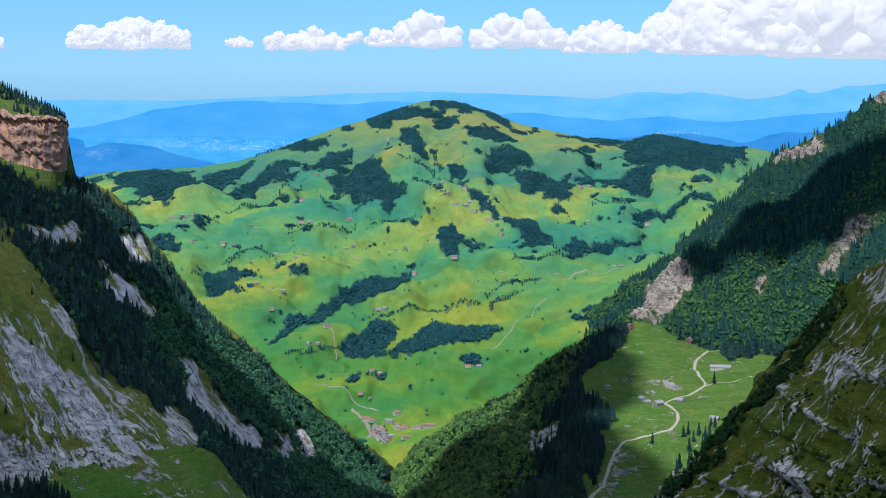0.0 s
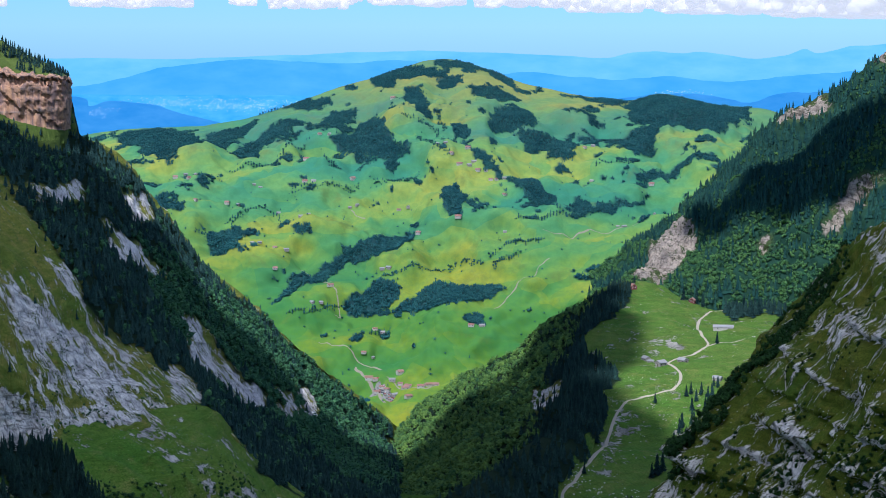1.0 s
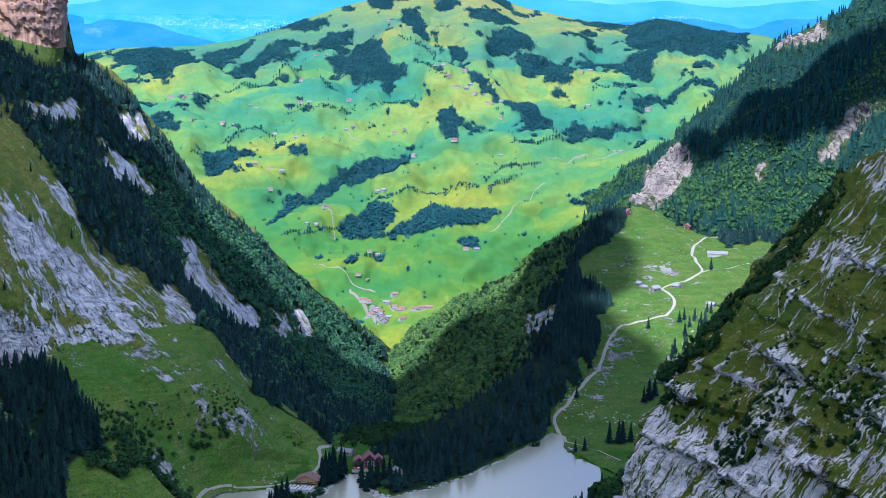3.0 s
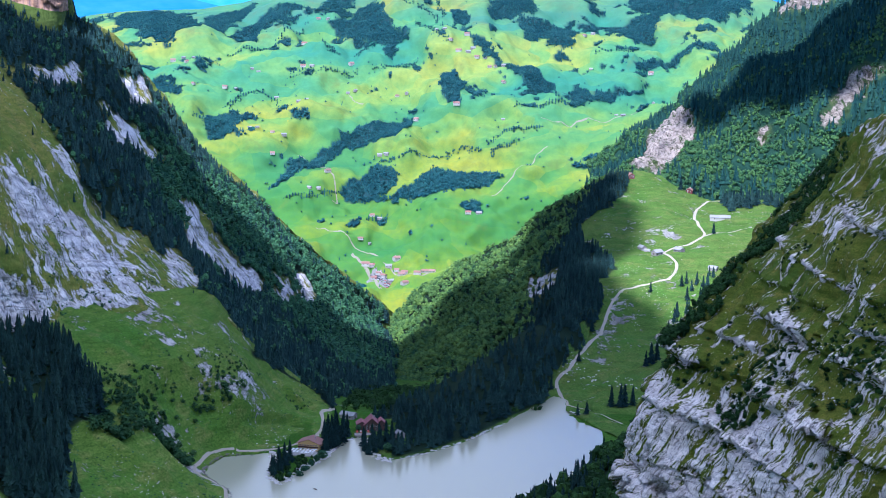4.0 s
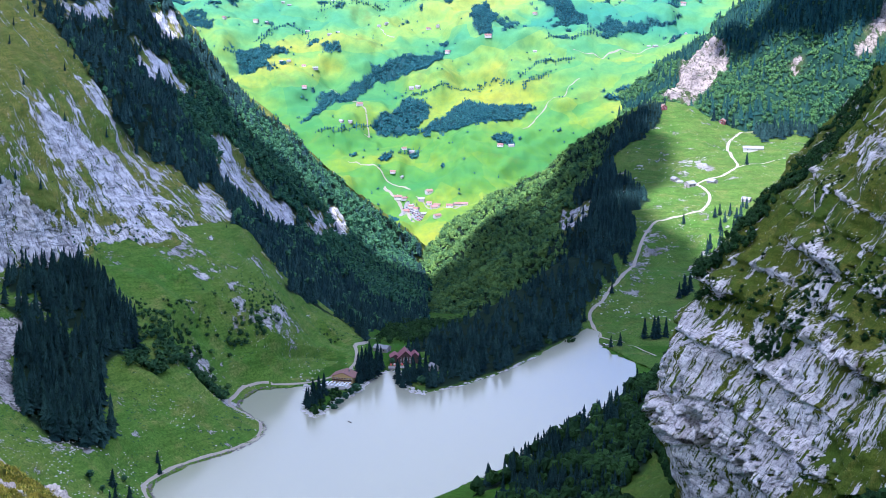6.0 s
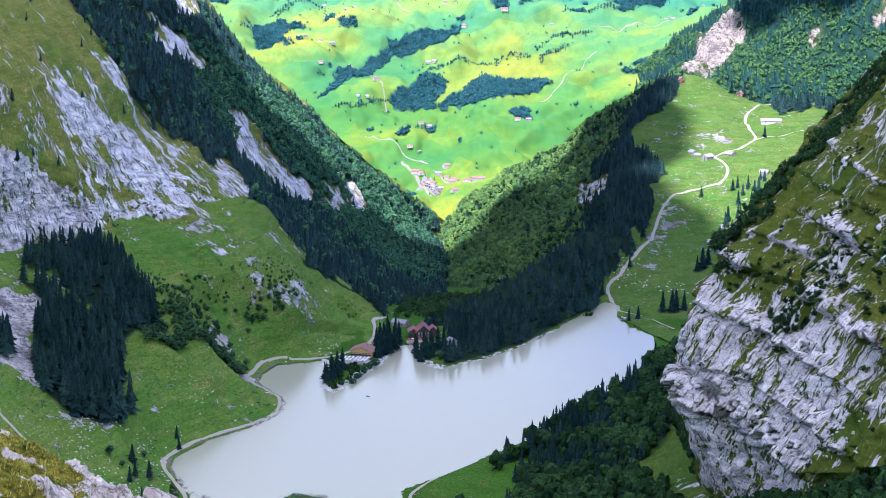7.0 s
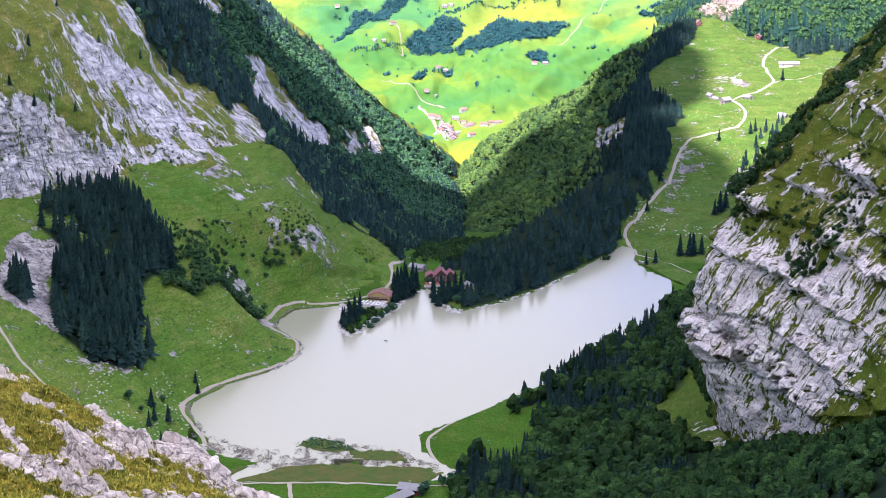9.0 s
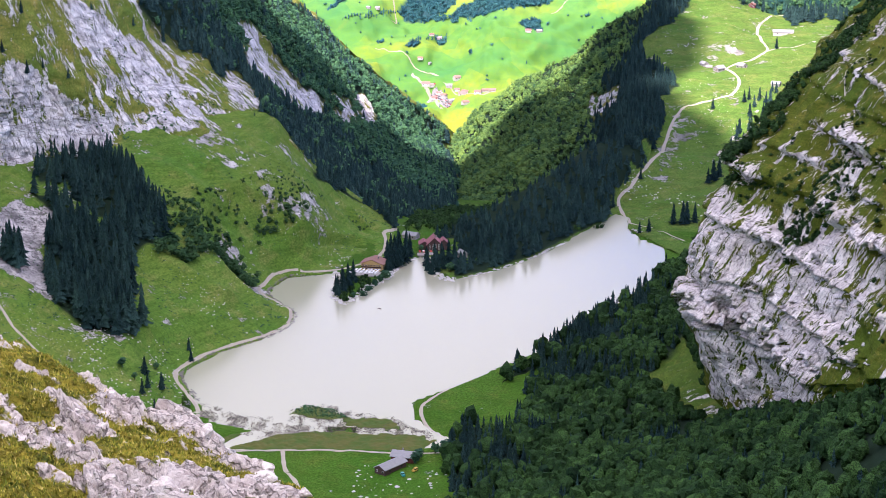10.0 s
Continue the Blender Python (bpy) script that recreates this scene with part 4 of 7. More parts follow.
# reed beds of the delta: open ones let the water show between the tussocks
REED_OPEN = [[(-211, 1297), (-188, 1279), (-155, 1260), (-172, 1248), (-200, 1262), (-215, 1280)], [(-146, 1291), (-134, 1298), (-112, 1284), (-70, 1266), (-50, 1236), (-70, 1240), (-110, 1244), (-150, 1236), (-180, 1240), (-160, 1250), (-143, 1262)]]
REED_SOLID = [[(-140, 1297), (-120, 1288), (-108, 1272), (-128, 1274), (-146, 1284)], [(-112, 1276), (-80, 1266), (-70, 1252), (-108, 1256)], [(-196, 1212), (-56, 1212), (-46, 1230), (-66, 1240), (-110, 1244), (-150, 1241), (-186, 1237)]]
bed = np.zeros(gx.shape)
for o in REED_OPEN:
    bed = np.maximum(bed, blob(gx, gy, o, 3))
for o in REED_SOLID:
    bed = np.maximum(bed, blob(gx, gy, o, 2))
shelf = np.where(bed > 0.3, -0.6, shelf)
gz = np.where(((d < 40) | (bed > 0.3)) & (gy < 1800), np.minimum(gz, shelf), gz) + np.where((d > 6) & (bed < 0.3), 0.5 * wob, 0)
floor_grid = np.stack([gx, gy, gz], -1)
FLOOR = alpine_material("valley turf", (0.060, 0.165, 0.014), (0.090, 0.170, 0.020), (0.14, 0.17, 0.03), (0.4, 0.4, 0.38), (0.25, 0.25, 0.25), 1.0)
MARSH, nt, b = material("marsh sedge", 0.9, 0.2)
sedge = mix(nt, ramp(nt, noise_node(nt, 0.07, 5), [(0.4, (0, 0, 0)), (0.6, (1, 1, 1))]), (0.065, 0.115, 0.012), (0.110, 0.115, 0.020))
nt.links.new(mix(nt, noise_node(nt, 0.8, 5), mix(nt, 0.5, sedge, (0.02, 0.025, 0.01)), sedge), b.inputs["Base Color"])
rx, ry = np.meshgrid(np.linspace(-218, -44, 180), np.linspace(1204, 1302, 110))
rp = np.stack([rx.ravel(), ry.ravel(), 0 * rx.ravel()], 1)
lump = fbm(rp * (1, 0.6, 1), 1 / 2.2, 3, 0.65, 25).reshape(rx.shape)
rz = np.full(rx.shape, -0.8)
wob2 = 3 * fbm(rp, 1 / 8.0, 3, 0.6, 35).reshape(rx.shape)
for o in REED_SOLID:
    rz = np.maximum(rz, -0.8 + blob(rx + wob2, ry + wob2, o, 5) * (1.2 + 0.25 * lump))
rz = np.where((shore_distance(rx, ry) < -0.3) & (rx < -138) & (ry < 1262), -0.9, rz)
sedge_bed = sheet("sedge_bed", np.stack([rx, ry, rz], -1), MARSH)
tagged(sedge_bed, "olive green sedge on the marshy delta", "sedge", kind="stuff")
# reeds standing in the shallows, tuft by tuft
REED, nt, b = material("reed tufts", 0.9, 0.1)
g = nt.nodes.new("ShaderNodeNewGeometry")
nt.links.new(ramp(nt, g.outputs["Random Per Island"], [(0.0, (0.045, 0.045, 0.040)), (0.5, (0.11, 0.090, 0.085)), (1.0, (0.26, 0.20, 0.20))]), b.inputs["Base Color"])
r = np.random.RandomState(25)
q = np.stack([r.uniform(-218, -44, 52000), r.uniform(1204, 1302, 52000)], 1)
q3 = np.concatenate([q, 0 * q[:, :1]], 1)
fray = 3.5 * fbm(q3, 1 / 7.0, 3, 0.6, 45)
thick = np.zeros(len(q))
for o in REED_OPEN:
    thick = np.maximum(thick, blob(q[:, 0] + fray, q[:, 1] + fray, o, 7))
thick = thick * np.clip(0.42 + 0.9 * fbm(q3 * (1, 0.5, 1), 1 / 5.0, 3, 0.6, 55), 0.05, 0.9)
q = q[r.rand(len(q)) < thick]
verts, n = [], len(q)
for k in range(3):
    a = r.uniform(0, 6.28, n)
    c, s2, w, h = np.cos(a), np.sin(a), r.uniform(0.15, 0.5, n), r.uniform(0.15, 0.45, n)
    low = np.full(n, -0.1)
    verts.append(np.stack([np.stack([q[:, 0] - c * w, q[:, 1] - s2 * w, low], 1), np.stack([q[:, 0] + c * w, q[:, 1] + s2 * w, low], 1), np.stack([q[:, 0] + s2 * 0.3, q[:, 1] - c * 0.3, h], 1)], 1))
verts = np.concatenate(verts).reshape(-1, 3)
tagged(mesh_object("reeds", verts, np.arange(len(verts)).reshape(-1, 3), REED, None, False), "brown reed tufts standing in shallow water", "reeds", kind="stuff")

LAND = {}
for name, g, mat, rock, label in (
        ("hillside_left", left_wall, WALL, left_rock, "steep grassy mountainside with pale limestone bands"),
        ("meadow_left", left_meadow, MEADOW, meadow_rock, "sloping green alpine meadow with scattered stones"),
        ("meadow_alp", alp_meadow, ALP, alp_rock, "gently rising green alp pasture beyond the lake"),
        ("hillside_spur", spur, WALL, spur_rock, "wooded mountain spur above a narrow gorge"),
        ("hillside_moraine", moraine, ALP, None, "low wooded moraine ridge along the lake"),
        ("hillside_lakeside", lakeside, SLOPE, slope_rock, "steep wooded slope above the lake"),
        ("crag_right", buttress, CRAG, crag_rock, "grassy limestone crag with dark overhanging ledges"),
        ("crag_tower", tower, TOWER_STONE, tower_rock, "warm orange limestone cliff tower"),
        ("mountain_right", right_mountain, MOUNTAIN, mountain_rock, "wooded mountainside with pale cliff patches"),
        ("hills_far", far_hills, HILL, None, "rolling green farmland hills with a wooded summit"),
        ("ground", floor_grid, FLOOR, None, "flat green valley floor round the lake")):
    ob = sheet(name, g, mat, rock)
    tagged(ob, label, "terrain", kind="structure")
    LAND[name] = g


def tree_of(g):
    nv, nu = g.shape[:2]
    idx = np.arange(nv * nu).reshape(nv, nu)
    f = np.stack([idx[:-1, :-1], idx[1:, :-1], idx[1:, 1:], idx[:-1, 1:]], -1).reshape(-1, 4)
    return BVHTree.FromPolygons(g.reshape(-1, 3).tolist(), f.tolist())


BVH = {k: tree_of(LAND[k]) for k in ("meadow_left", "meadow_alp", "hillside_moraine", "hillside_lakeside", "ground", "hills_far", "hillside_spur", "hillside_left", "crag_right")}


def ground_at(x, y, names=("meadow_left", "meadow_alp", "hillside_moraine", "hillside_lakeside", "ground")):
    """Height of the topmost of these sheets at a place."""
    z = -999.0
    for k in names:
        hit = BVH[k].ray_cast(Vector((x, y, 900)), Vector((0, 0, -1)))
        if hit[0] is not None:
            z = max(z, hit[0].z)
    return z


# ---- lake ----
WATER, nt, b = material("milky lake water", 0.17, 0.5)
b.inputs["Base Color"].default_value = (0.345, 0.338, 0.228, 1)
b.inputs["IOR"].default_value = 1.36
ripple = noise_node(nt, 1.0, 4, 0.6, streaks(nt, (1, 0.2, 0), 0.25, 0.7))
bump(nt, b, ripple, 0.12, 0.5)
wx, wy = np.meshgrid(np.linspace(-260, 240, 26), np.linspace(1195, 1900, 36))
wide = np.stack([wx, wy, np.zeros_like(wx)], -1)
keep = shore_distance(wx, wy)
idx = np.arange(wx.size).reshape(wx.shape)
quads = np.stack([idx[:-1, :-1], idx[:-1, 1:], idx[1:, 1:], idx[1:, :-1]], -1)
close = np.minimum.reduce([keep[:-1, :-1], keep[:-1, 1:], keep[1:, 1:], keep[1:, :-1]]) < 12
water = mesh_object("lake_water", wide.reshape(-1, 3), quads[close], WATER)
tagged(water, "milky grey-green mountain lake, calm and reflecting the sky", "water", kind="structure")

# ---- paths ----
GRAVEL, nt, b = material("pale gravel", 0.95, 0.1)
nt.links.new(mix(nt, noise_node(nt, 0.8, 5), (0.30, 0.26, 0.20), (0.44, 0.39, 0.31)), b.inputs["Base Color"])


def ribbon(name, line, width, label, names=None, lift=0.25, mat=None):
    """A path draped over the land."""
    pts = spline(np.array(line, float), np.linspace(0, 1, 14 * len(line)))
    way = np.gradient(pts, axis=0)
    way /= np.linalg.norm(way, axis=1)[:, None] + 1e-9
    side = np.stack([way[:, 1], -way[:, 0]], 1)
    verts = []
    for k, (p, s) in enumerate(zip(pts, side)):
        w = width * (0.5 + 0.03 * math.sin(k * 1.7) + 0.06 * math.sin(k * 0.41))
        for e in (-1, -0.33, 0.33, 1):
            x, y = p + s * w * e
            z = ground_at(x, y, names) if names else ground_at(x, y)
            verts.append((x, y, z + lift * (0.3 if abs(e) == 1 else 1)))
    n = len(pts)
    f = np.array([[4 * i + j, 4 * i + j + 1, 4 * i + j + 5, 4 * i + j + 4] for i in range(n - 1) for j in range(3)])
    return tagged(mesh_object(name, verts, f, mat or GRAVEL), label, "path", kind="structure")


ribbon("path_lakeside", [(-190, 1212), (-211, 1245), (-213, 1273), (-218, 1296), (-230, 1323), (-240, 1345), (-242, 1372), (-222, 1416), (-192, 1452), (-174, 1488), (-175, 1525), (-190, 1550), (-206, 1572), (-205, 1598), (-194, 1632), (-160, 1642), (-132, 1660), (-112, 1694), (-108, 1730), (-112, 1765)], 3.4, "pale gravel footpath following the lake shore")
ribbon("path_gorge", [(-112, 1765), (-104, 1790), (-106, 1830), (-112, 1860)], 5, "gravel track leading down from the lake")
ribbon("path_alp", [(122, 1824), (129, 1808), (141, 1798), (150, 1790), (160, 1768), (170, 1748)], 1.7, "narrow gravel footpath across the alp")
ribbon("road_alp", [(122, 1818), (123, 1835), (119, 1852), (117, 1876), (118, 1906), (131, 1925), (141, 1955), (168, 2029), (177, 2074), (190, 2124), (205, 2157), (234, 2179), (264, 2201), (276, 2246), (270, 2316), (323, 2372), (327, 2449), (334, 2538), (362, 2616), (383, 2628)], 3.4, "pale gravel farm road winding up the alp")
ribbon("road_branch", [(323, 2372), (345, 2384), (375, 2400)], 3.6, "gravel branch road to the upper alp")
ribbon("path_crag", [(203, 1138), (204, 1148), (206, 1160), (209, 1166), (213, 1150)], 0.7, "narrow worn footpath high on the grassy crag", ("crag_right",), 0.15)
ribbon("path_upper", [(-372, 1330), (-355, 1308), (-336, 1281), (-312, 1262), (-296, 1240)], 2.6, "worn footpath across the steep meadow")
ribbon("road_farm", [(-205, 1207), (-160, 1206), (-112, 1206), (-78, 1204), (-59, 1202), (-36, 1208)], 2.8, "straight gravel farm road over the delta")
ribbon("road_fork", [(-146, 1206), (-143, 1185), (-140, 1170), (-132, 1152), (-126, 1130)], 2.8, "gravel farm road between two pastures")
ribbon("path_spit", [(8, 1396), (-28, 1352), (-52, 1310), (-57, 1287), (-51, 1255), (-40, 1236), (-30, 1222)], 2.6, "gravel path round the lake's grassy bank")

# ---- trees ----
def spruce_shape(rng, tiers, sides, ragged=0.28):
    """Unit spruce: stacked ragged skirts, height 1, radius about 0.2."""
    verts, faces = [], []
    for k in range(tiers):
        lo = 0.04 + 0.80 * k / tiers
        hi = min(1.0, lo + 1.75 / tiers * 0.80) if k < tiers - 1 else 1.0
        r = 0.20 * (1 - 0.85 * k / tiers)
        base = len(verts)
        verts.append((rng.uniform(-0.01, 0.01), rng.uniform(-0.01, 0.01), hi))
        turn = rng.uniform(0, 6.28)
        for i in range(sides):
            a = turn + 6.2832 * i / sides
            q = r * (1 + rng.uniform(-ragged, ragged)) * (1.0 if i % 2 else 0.58)
            verts.append((q * math.cos(a), q * math.sin(a), lo + rng.uniform(-0.03, 0.03) + (0.03 if i % 2 == 0 else 0)))
        faces += [(base, base + 1 + i, base + 1 + (i + 1) % sides) for i in range(sides)]
    return np.array(verts), np.array(faces)


def ball_shape(level):
    bm = bmesh.new()
    bmesh.ops.create_icosphere(bm, subdivisions=level, radius=1)
    v = np.array([p.co[:] for p in bm.verts])
    f = np.array([[q.index for q in p.verts] for p in bm.faces])
    bm.free()
    return v, f


def crown_shape(rng, level, lumps):
    """Unit broadleaf crown: lumps with a broken outline, height 1."""
    vs, fs, n = [], [], 0
    bv, bf = ball_shape(level)
    for k in range(lumps):
        v = bv * (1 + 0.30 * fbm(bv * 1.0 + rng.uniform(0, 90), 1.6, 3, 0.7, k))[:, None]
        s = 0.36 if lumps == 1 else rng.uniform(0.17, 0.31)
        c = np.array((0, 0, 0.55)) if lumps == 1 else np.array((rng.uniform(-0.2, 0.2), rng.uniform(-0.2, 0.2), rng.uniform(0.35, 0.78)))
        vs.append(v * (s, s, s * 1.15) + c)
        fs.append(bf + n)
        n += len(v)
    return np.concatenate(vs), np.concatenate(fs)


def leafy_shape(rng, sprays, lobes):
    """Unit broadleaf crown: sprays of leaves set round uneven lobes, with gaps between them."""
    bv, bf = ball_shape(1)
    mid = [(rng.uniform(-0.17, 0.17), rng.uniform(-0.17, 0.17), rng.uniform(0.36, 0.74), rng.uniform(0.15, 0.25)) for _ in range(lobes)]
    vs = [bv * (0.19, 0.19, 0.26) + (0, 0, 0.5)]
    fs = [bf]
    n = len(bv)
    for k in range(sprays):
        x, y, z, s = mid[k % lobes]
        d = Vector((rng.gauss(0, 1), rng.gauss(0, 1), rng.gauss(0.35, 1))).normalized()
        c = Vector((x, y, z)) + d * s * rng.uniform(0.8, 1.25)
        a = (0.55 * d + Vector((0, 0, 0.75)) + 0.45 * Vector((rng.uniform(-1, 1), rng.uniform(-1, 1), rng.uniform(-1, 1)))).normalized()
        e = a.orthogonal().normalized()
        f = a.cross(e)
        turn = rng.uniform(0, 6.28)
        size = rng.uniform(0.07, 0.145)
        pts = [c + size * (math.cos(turn + q) * e + math.sin(turn + q) * f) * rng.uniform(0.7, 1.2) for q in (0, 1.57, 3.14, 4.71)]
        pts[1] += a * 0.03
        vs.append(np.array([q[:] for q in pts]))
        fs.append(np.array([(0, 1, 2), (0, 2, 3)]) + n)
        n += 4
    return np.concatenate(vs), np.concatenate(fs)


def domed_shape(rng, lobes, sprays):
    """Unit broadleaf crown seen close: lumpy boughs, and sprays that stand out from them and break the outline."""
    vs, fs, n = [], [], 0
    mid = [(0, 0, 0.58, 0.27)] + [(0.2 * math.cos(2.4 * k + rng.uniform(-0.4, 0.4)), 0.2 * math.sin(2.4 * k + rng.uniform(-0.4, 0.4)), rng.uniform(0.32, 0.62), rng.uniform(0.15, 0.22)) for k in range(lobes - 1)]
    for k, (x, y, z, s) in enumerate(mid):
        bv, bf = ball_shape(2 if k == 0 else 1)
        v = bv * (1 + 0.42 * fbm(bv + rng.uniform(0, 90), 1.9, 3, 0.75, k))[:, None]
        vs.append(v * (s, s, s * 1.2) + (x, y, z))
        fs.append(bf + n)
        n += len(v)
    for k in range(sprays):
        x, y, z, s = mid[k % lobes]
        d = Vector((rng.gauss(0, 1), rng.gauss(0, 1), rng.gauss(0.3, 1))).normalized()
        c = Vector((x, y, z)) + d * s * rng.uniform(0.95, 1.2)
        a = (d + 0.55 * Vector((rng.uniform(-1, 1), rng.uniform(-1, 1), rng.uniform(-1, 1)))).normalized()
        e = a.orthogonal().normalized()
        f = a.cross(e)
        turn = rng.uniform(0, 6.28)
        size = rng.uniform(0.05, 0.10)
        pts = [c + size * (math.cos(turn + q) * e + math.sin(turn + q) * f) * rng.uniform(0.6, 1.2) for q in (0, 2.1, 4.2)]
        vs.append(np.array([q[:] for q in pts]))
        fs.append(np.array([(0, 1, 2)]) + n)
        n += 3
    return np.concatenate(vs), np.concatenate(fs)


rng = random.Random(4)
SPRUCES = [spruce_shape(rng, 6, 8, 0.34) for _ in range(10)]
SPRUCES_NEAR = [spruce_shape(rng, 8, 11, 0.4) for _ in range(10)]
SPRUCES_FAR = [spruce_shape(rng, 3, 6) for _ in range(6)]
SPRUCES_TINY = [spruce_shape(rng, 2, 5) for _ in range(6)]
CROWNS = [leafy_shape(rng, 15, 4) for _ in range(12)]
CROWNS_NEAR = [domed_shape(rng, 4, 52) for _ in range(12)]
BUSHES = [leafy_shape(rng, 46, 6) for _ in range(10)]
CROWNS_FAR = [leafy_shape(rng, 9, 3) for _ in range(8)]
SHRUBS = [crown_shape(rng, 1, 1) for _ in range(6)]


def plant(name, places, heights, shapes, mat, label, widths=(0.9, 1.25), seed=0, category="forest"):
    """Joins trees of these shapes into one mesh."""
    r = np.random.RandomState(seed)
    kind = r.randint(0, len(shapes), len(places))
    vs, fs, tree, n = [], [], [], 0
    for k, (sv, sf) in enumerate(shapes):
        at = places[kind == k]
        if not len(at):
            continue
        h = heights[kind == k]
        w = h * r.uniform(*widths, len(at))
        a = r.uniform(0, 6.28, len(at))
        c, s = np.cos(a)[:, None], np.sin(a)[:, None]
        x, y = sv[:, 0][None], sv[:, 1][None]
        v = np.stack([at[:, :1] + w[:, None] * (c * x - s * y), at[:, 1:2] + w[:, None] * (s * x + c * y), at[:, 2:3] + h[:, None] * sv[:, 2][None]], -1)
        f = sf[None] + (np.arange(len(at)) * len(sv))[:, None, None] + n
        vs.append(v.reshape(-1, 3))
        fs.append(f.reshape(-1, 3))
        n += v.shape[0] * v.shape[1]
        tree.append(np.repeat(r.rand(len(at)), len(sv)))
    if not vs:
        return None
    ob = mesh_object(name, np.concatenate(vs), np.concatenate(fs), mat, None, False, {"tree": np.concatenate(tree)})
    return tagged(ob, label, category, kind="stuff")


def scatter(g, mask, per_area, seed):
    """Places on a sheet, per_area trees on each 100 square metres of plan where mask is 1."""
    r = np.random.RandomState(seed)
    a, b, c, d = g[:-1, :-1], g[:-1, 1:], g[1:, 1:], g[1:, :-1]
    e, f = c - a, d - b
    area = 0.5 * np.abs(e[..., 0] * f[..., 1] - e[..., 1] * f[..., 0])
    slope = 0.5 * np.linalg.norm(np.cross(e, f), axis=2)
    weight = (0.65 * area + 0.35 * slope) * mask[:-1, :-1]
    n = int(weight.sum() * per_area / 100)
    pick = r.choice(weight.size, n, p=weight.ravel() / weight.sum())
    i, j = np.unravel_index(pick, weight.shape)
    s, t = r.rand(n, 1), r.rand(n, 1)
    return (a[i, j] * (1 - s) + b[i, j] * s) * (1 - t) + (d[i, j] * (1 - s) + c[i, j] * s) * t


def on_sheet(g, outlines, seed, soft=0.01, fray=0.012):
    u, v = grid_uv(g)
    p = g.reshape(-1, 3)
    u = u + fray * fbm(p, 1 / 30.0, 3, 0.6, seed).reshape(u.shape)
    v = v + fray * fbm(p, 1 / 30.0, 3, 0.6, seed + 5).reshape(u.shape)
    m = np.zeros(u.shape)
    for o in outlines:
        m = np.maximum(m, blob(u, v, o, soft))
    return m


def tall(n, lo, hi, seed):
    return np.random.RandomState(seed).triangular(lo, 0.5 * (lo + hi), hi, n)


def seen_side(g, rows):
    m = np.ones(g.shape[:2])
    m[:rows] = 0
    return m


def litter(name, mask):
    """Needles and leaf mould under a wood, toned also for shade between trees."""
    at = bpy.data.objects[name].data.attributes["litter"]
    at.data.foreach_set("value", np.asarray(mask, np.float32).ravel())


# left mountainside
wood = on_sheet(left_wall, [LEFT_FOREST], 1) * (1 - np.clip((left_rock - 0.25) * 3.4, 0, 1)) * seen_side(left_wall, 3)
leafy = on_sheet(left_wall, [LEFT_BROADLEAF], 2, 0.03)
mixed = np.clip(leafy + 0.35 * fbm(left_wall.reshape(-1, 3), 1 / 60.0, 3, 0.5, 9).reshape(leafy.shape), 0.06, 1)
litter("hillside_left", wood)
p = scatter(left_wall, wood * (1 - 0.9 * mixed), 2.3, 1)
plant("spruce_forest", p, tall(len(p), 8, 18, 1), SPRUCES, LEFT_SPRUCE, "dark spruce forest on the steep mountainside", (1.25, 1.9), seed=1)
p = scatter(left_wall, wood * mixed, 2.9, 2)
plant("broadleaf_forest", p - (0, 0, 1.5), tall(len(p), 9, 17, 2), CROWNS, LEFT_LEAF, "green broadleaf forest on the steep mountainside", seed=2)
open_turf = (1 - on_sheet(left_wall, [LEFT_FOREST], 1)) * seen_side(left_wall, 3)
p = scatter(left_wall, open_turf, 0.02, 3)
plant("mountain_spruces", p, tall(len(p), 6, 13, 3), SPRUCES, SPRUCE, "scattered stunted spruces on the grassy mountainside", seed=3)
p = scatter(left_wall, open_turf * np.clip(2 * fbm(left_wall.reshape(-1, 3), 1 / 40.0, 3, 0.6, 19).reshape(wood.shape) + 0.1, 0, 1), 2.2, 4)
plant("mountain_scrub", p - (0, 0, 0.5), 0.7 + 4.5 * np.random.RandomState(4).rand(len(p)) ** 2.5, CROWNS, BROADLEAF, "low green scrub on the mountainside", (1.0, 1.8), seed=4, category="shrubs")

# left meadow
litter("meadow_left", on_sheet(left_meadow, [MEADOW_WOOD, MEADOW_WOOD_LOW, SCREE_TREES, WALL_FOOT_WOOD], 3))
p = scatter(left_meadow, on_sheet(left_meadow, [MEADOW_WOOD, MEADOW_WOOD_LOW, SCREE_TREES, WALL_FOOT_WOOD], 3), 1.8, 5)
plant("meadow_spruces", p, tall(len(p), 13, 33, 5), SPRUCES_NEAR, SPRUCE, "dense dark spruce wood on the meadow slope", (1.0, 1.35), seed=5)
p = scatter(left_meadow, on_sheet(left_meadow, [MEADOW_SCRUB, MEADOW_COPSE, INN_WOOD], 4, 0.02, 0.05), 2.8, 6)
plant("meadow_copse", p - (0, 0, 0.8), 1.2 + 10 * np.random.RandomState(6).rand(len(p)) ** 1.3, BUSHES, COPSE_LEAF, "dark green copses on the sloping meadow", seed=6)

speck = np.clip(1.8 * fbm(left_meadow.reshape(-1, 3), 1 / 30.0, 3, 0.6, 89).reshape(left_meadow.shape[:2]) + 0.15, 0.03, 1) * (left_meadow[..., 2] > 3)
p = scatter(left_meadow, speck, 3.0, 26)
plant("meadow_tussocks", p - (0, 0, 0.25), tall(len(p), 0.4, 1.3, 26), SHRUBS, BROADLEAF, "dark dwarf shrubs and tussocks on the meadow", (1.2, 2.4), seed=26, category="shrubs")

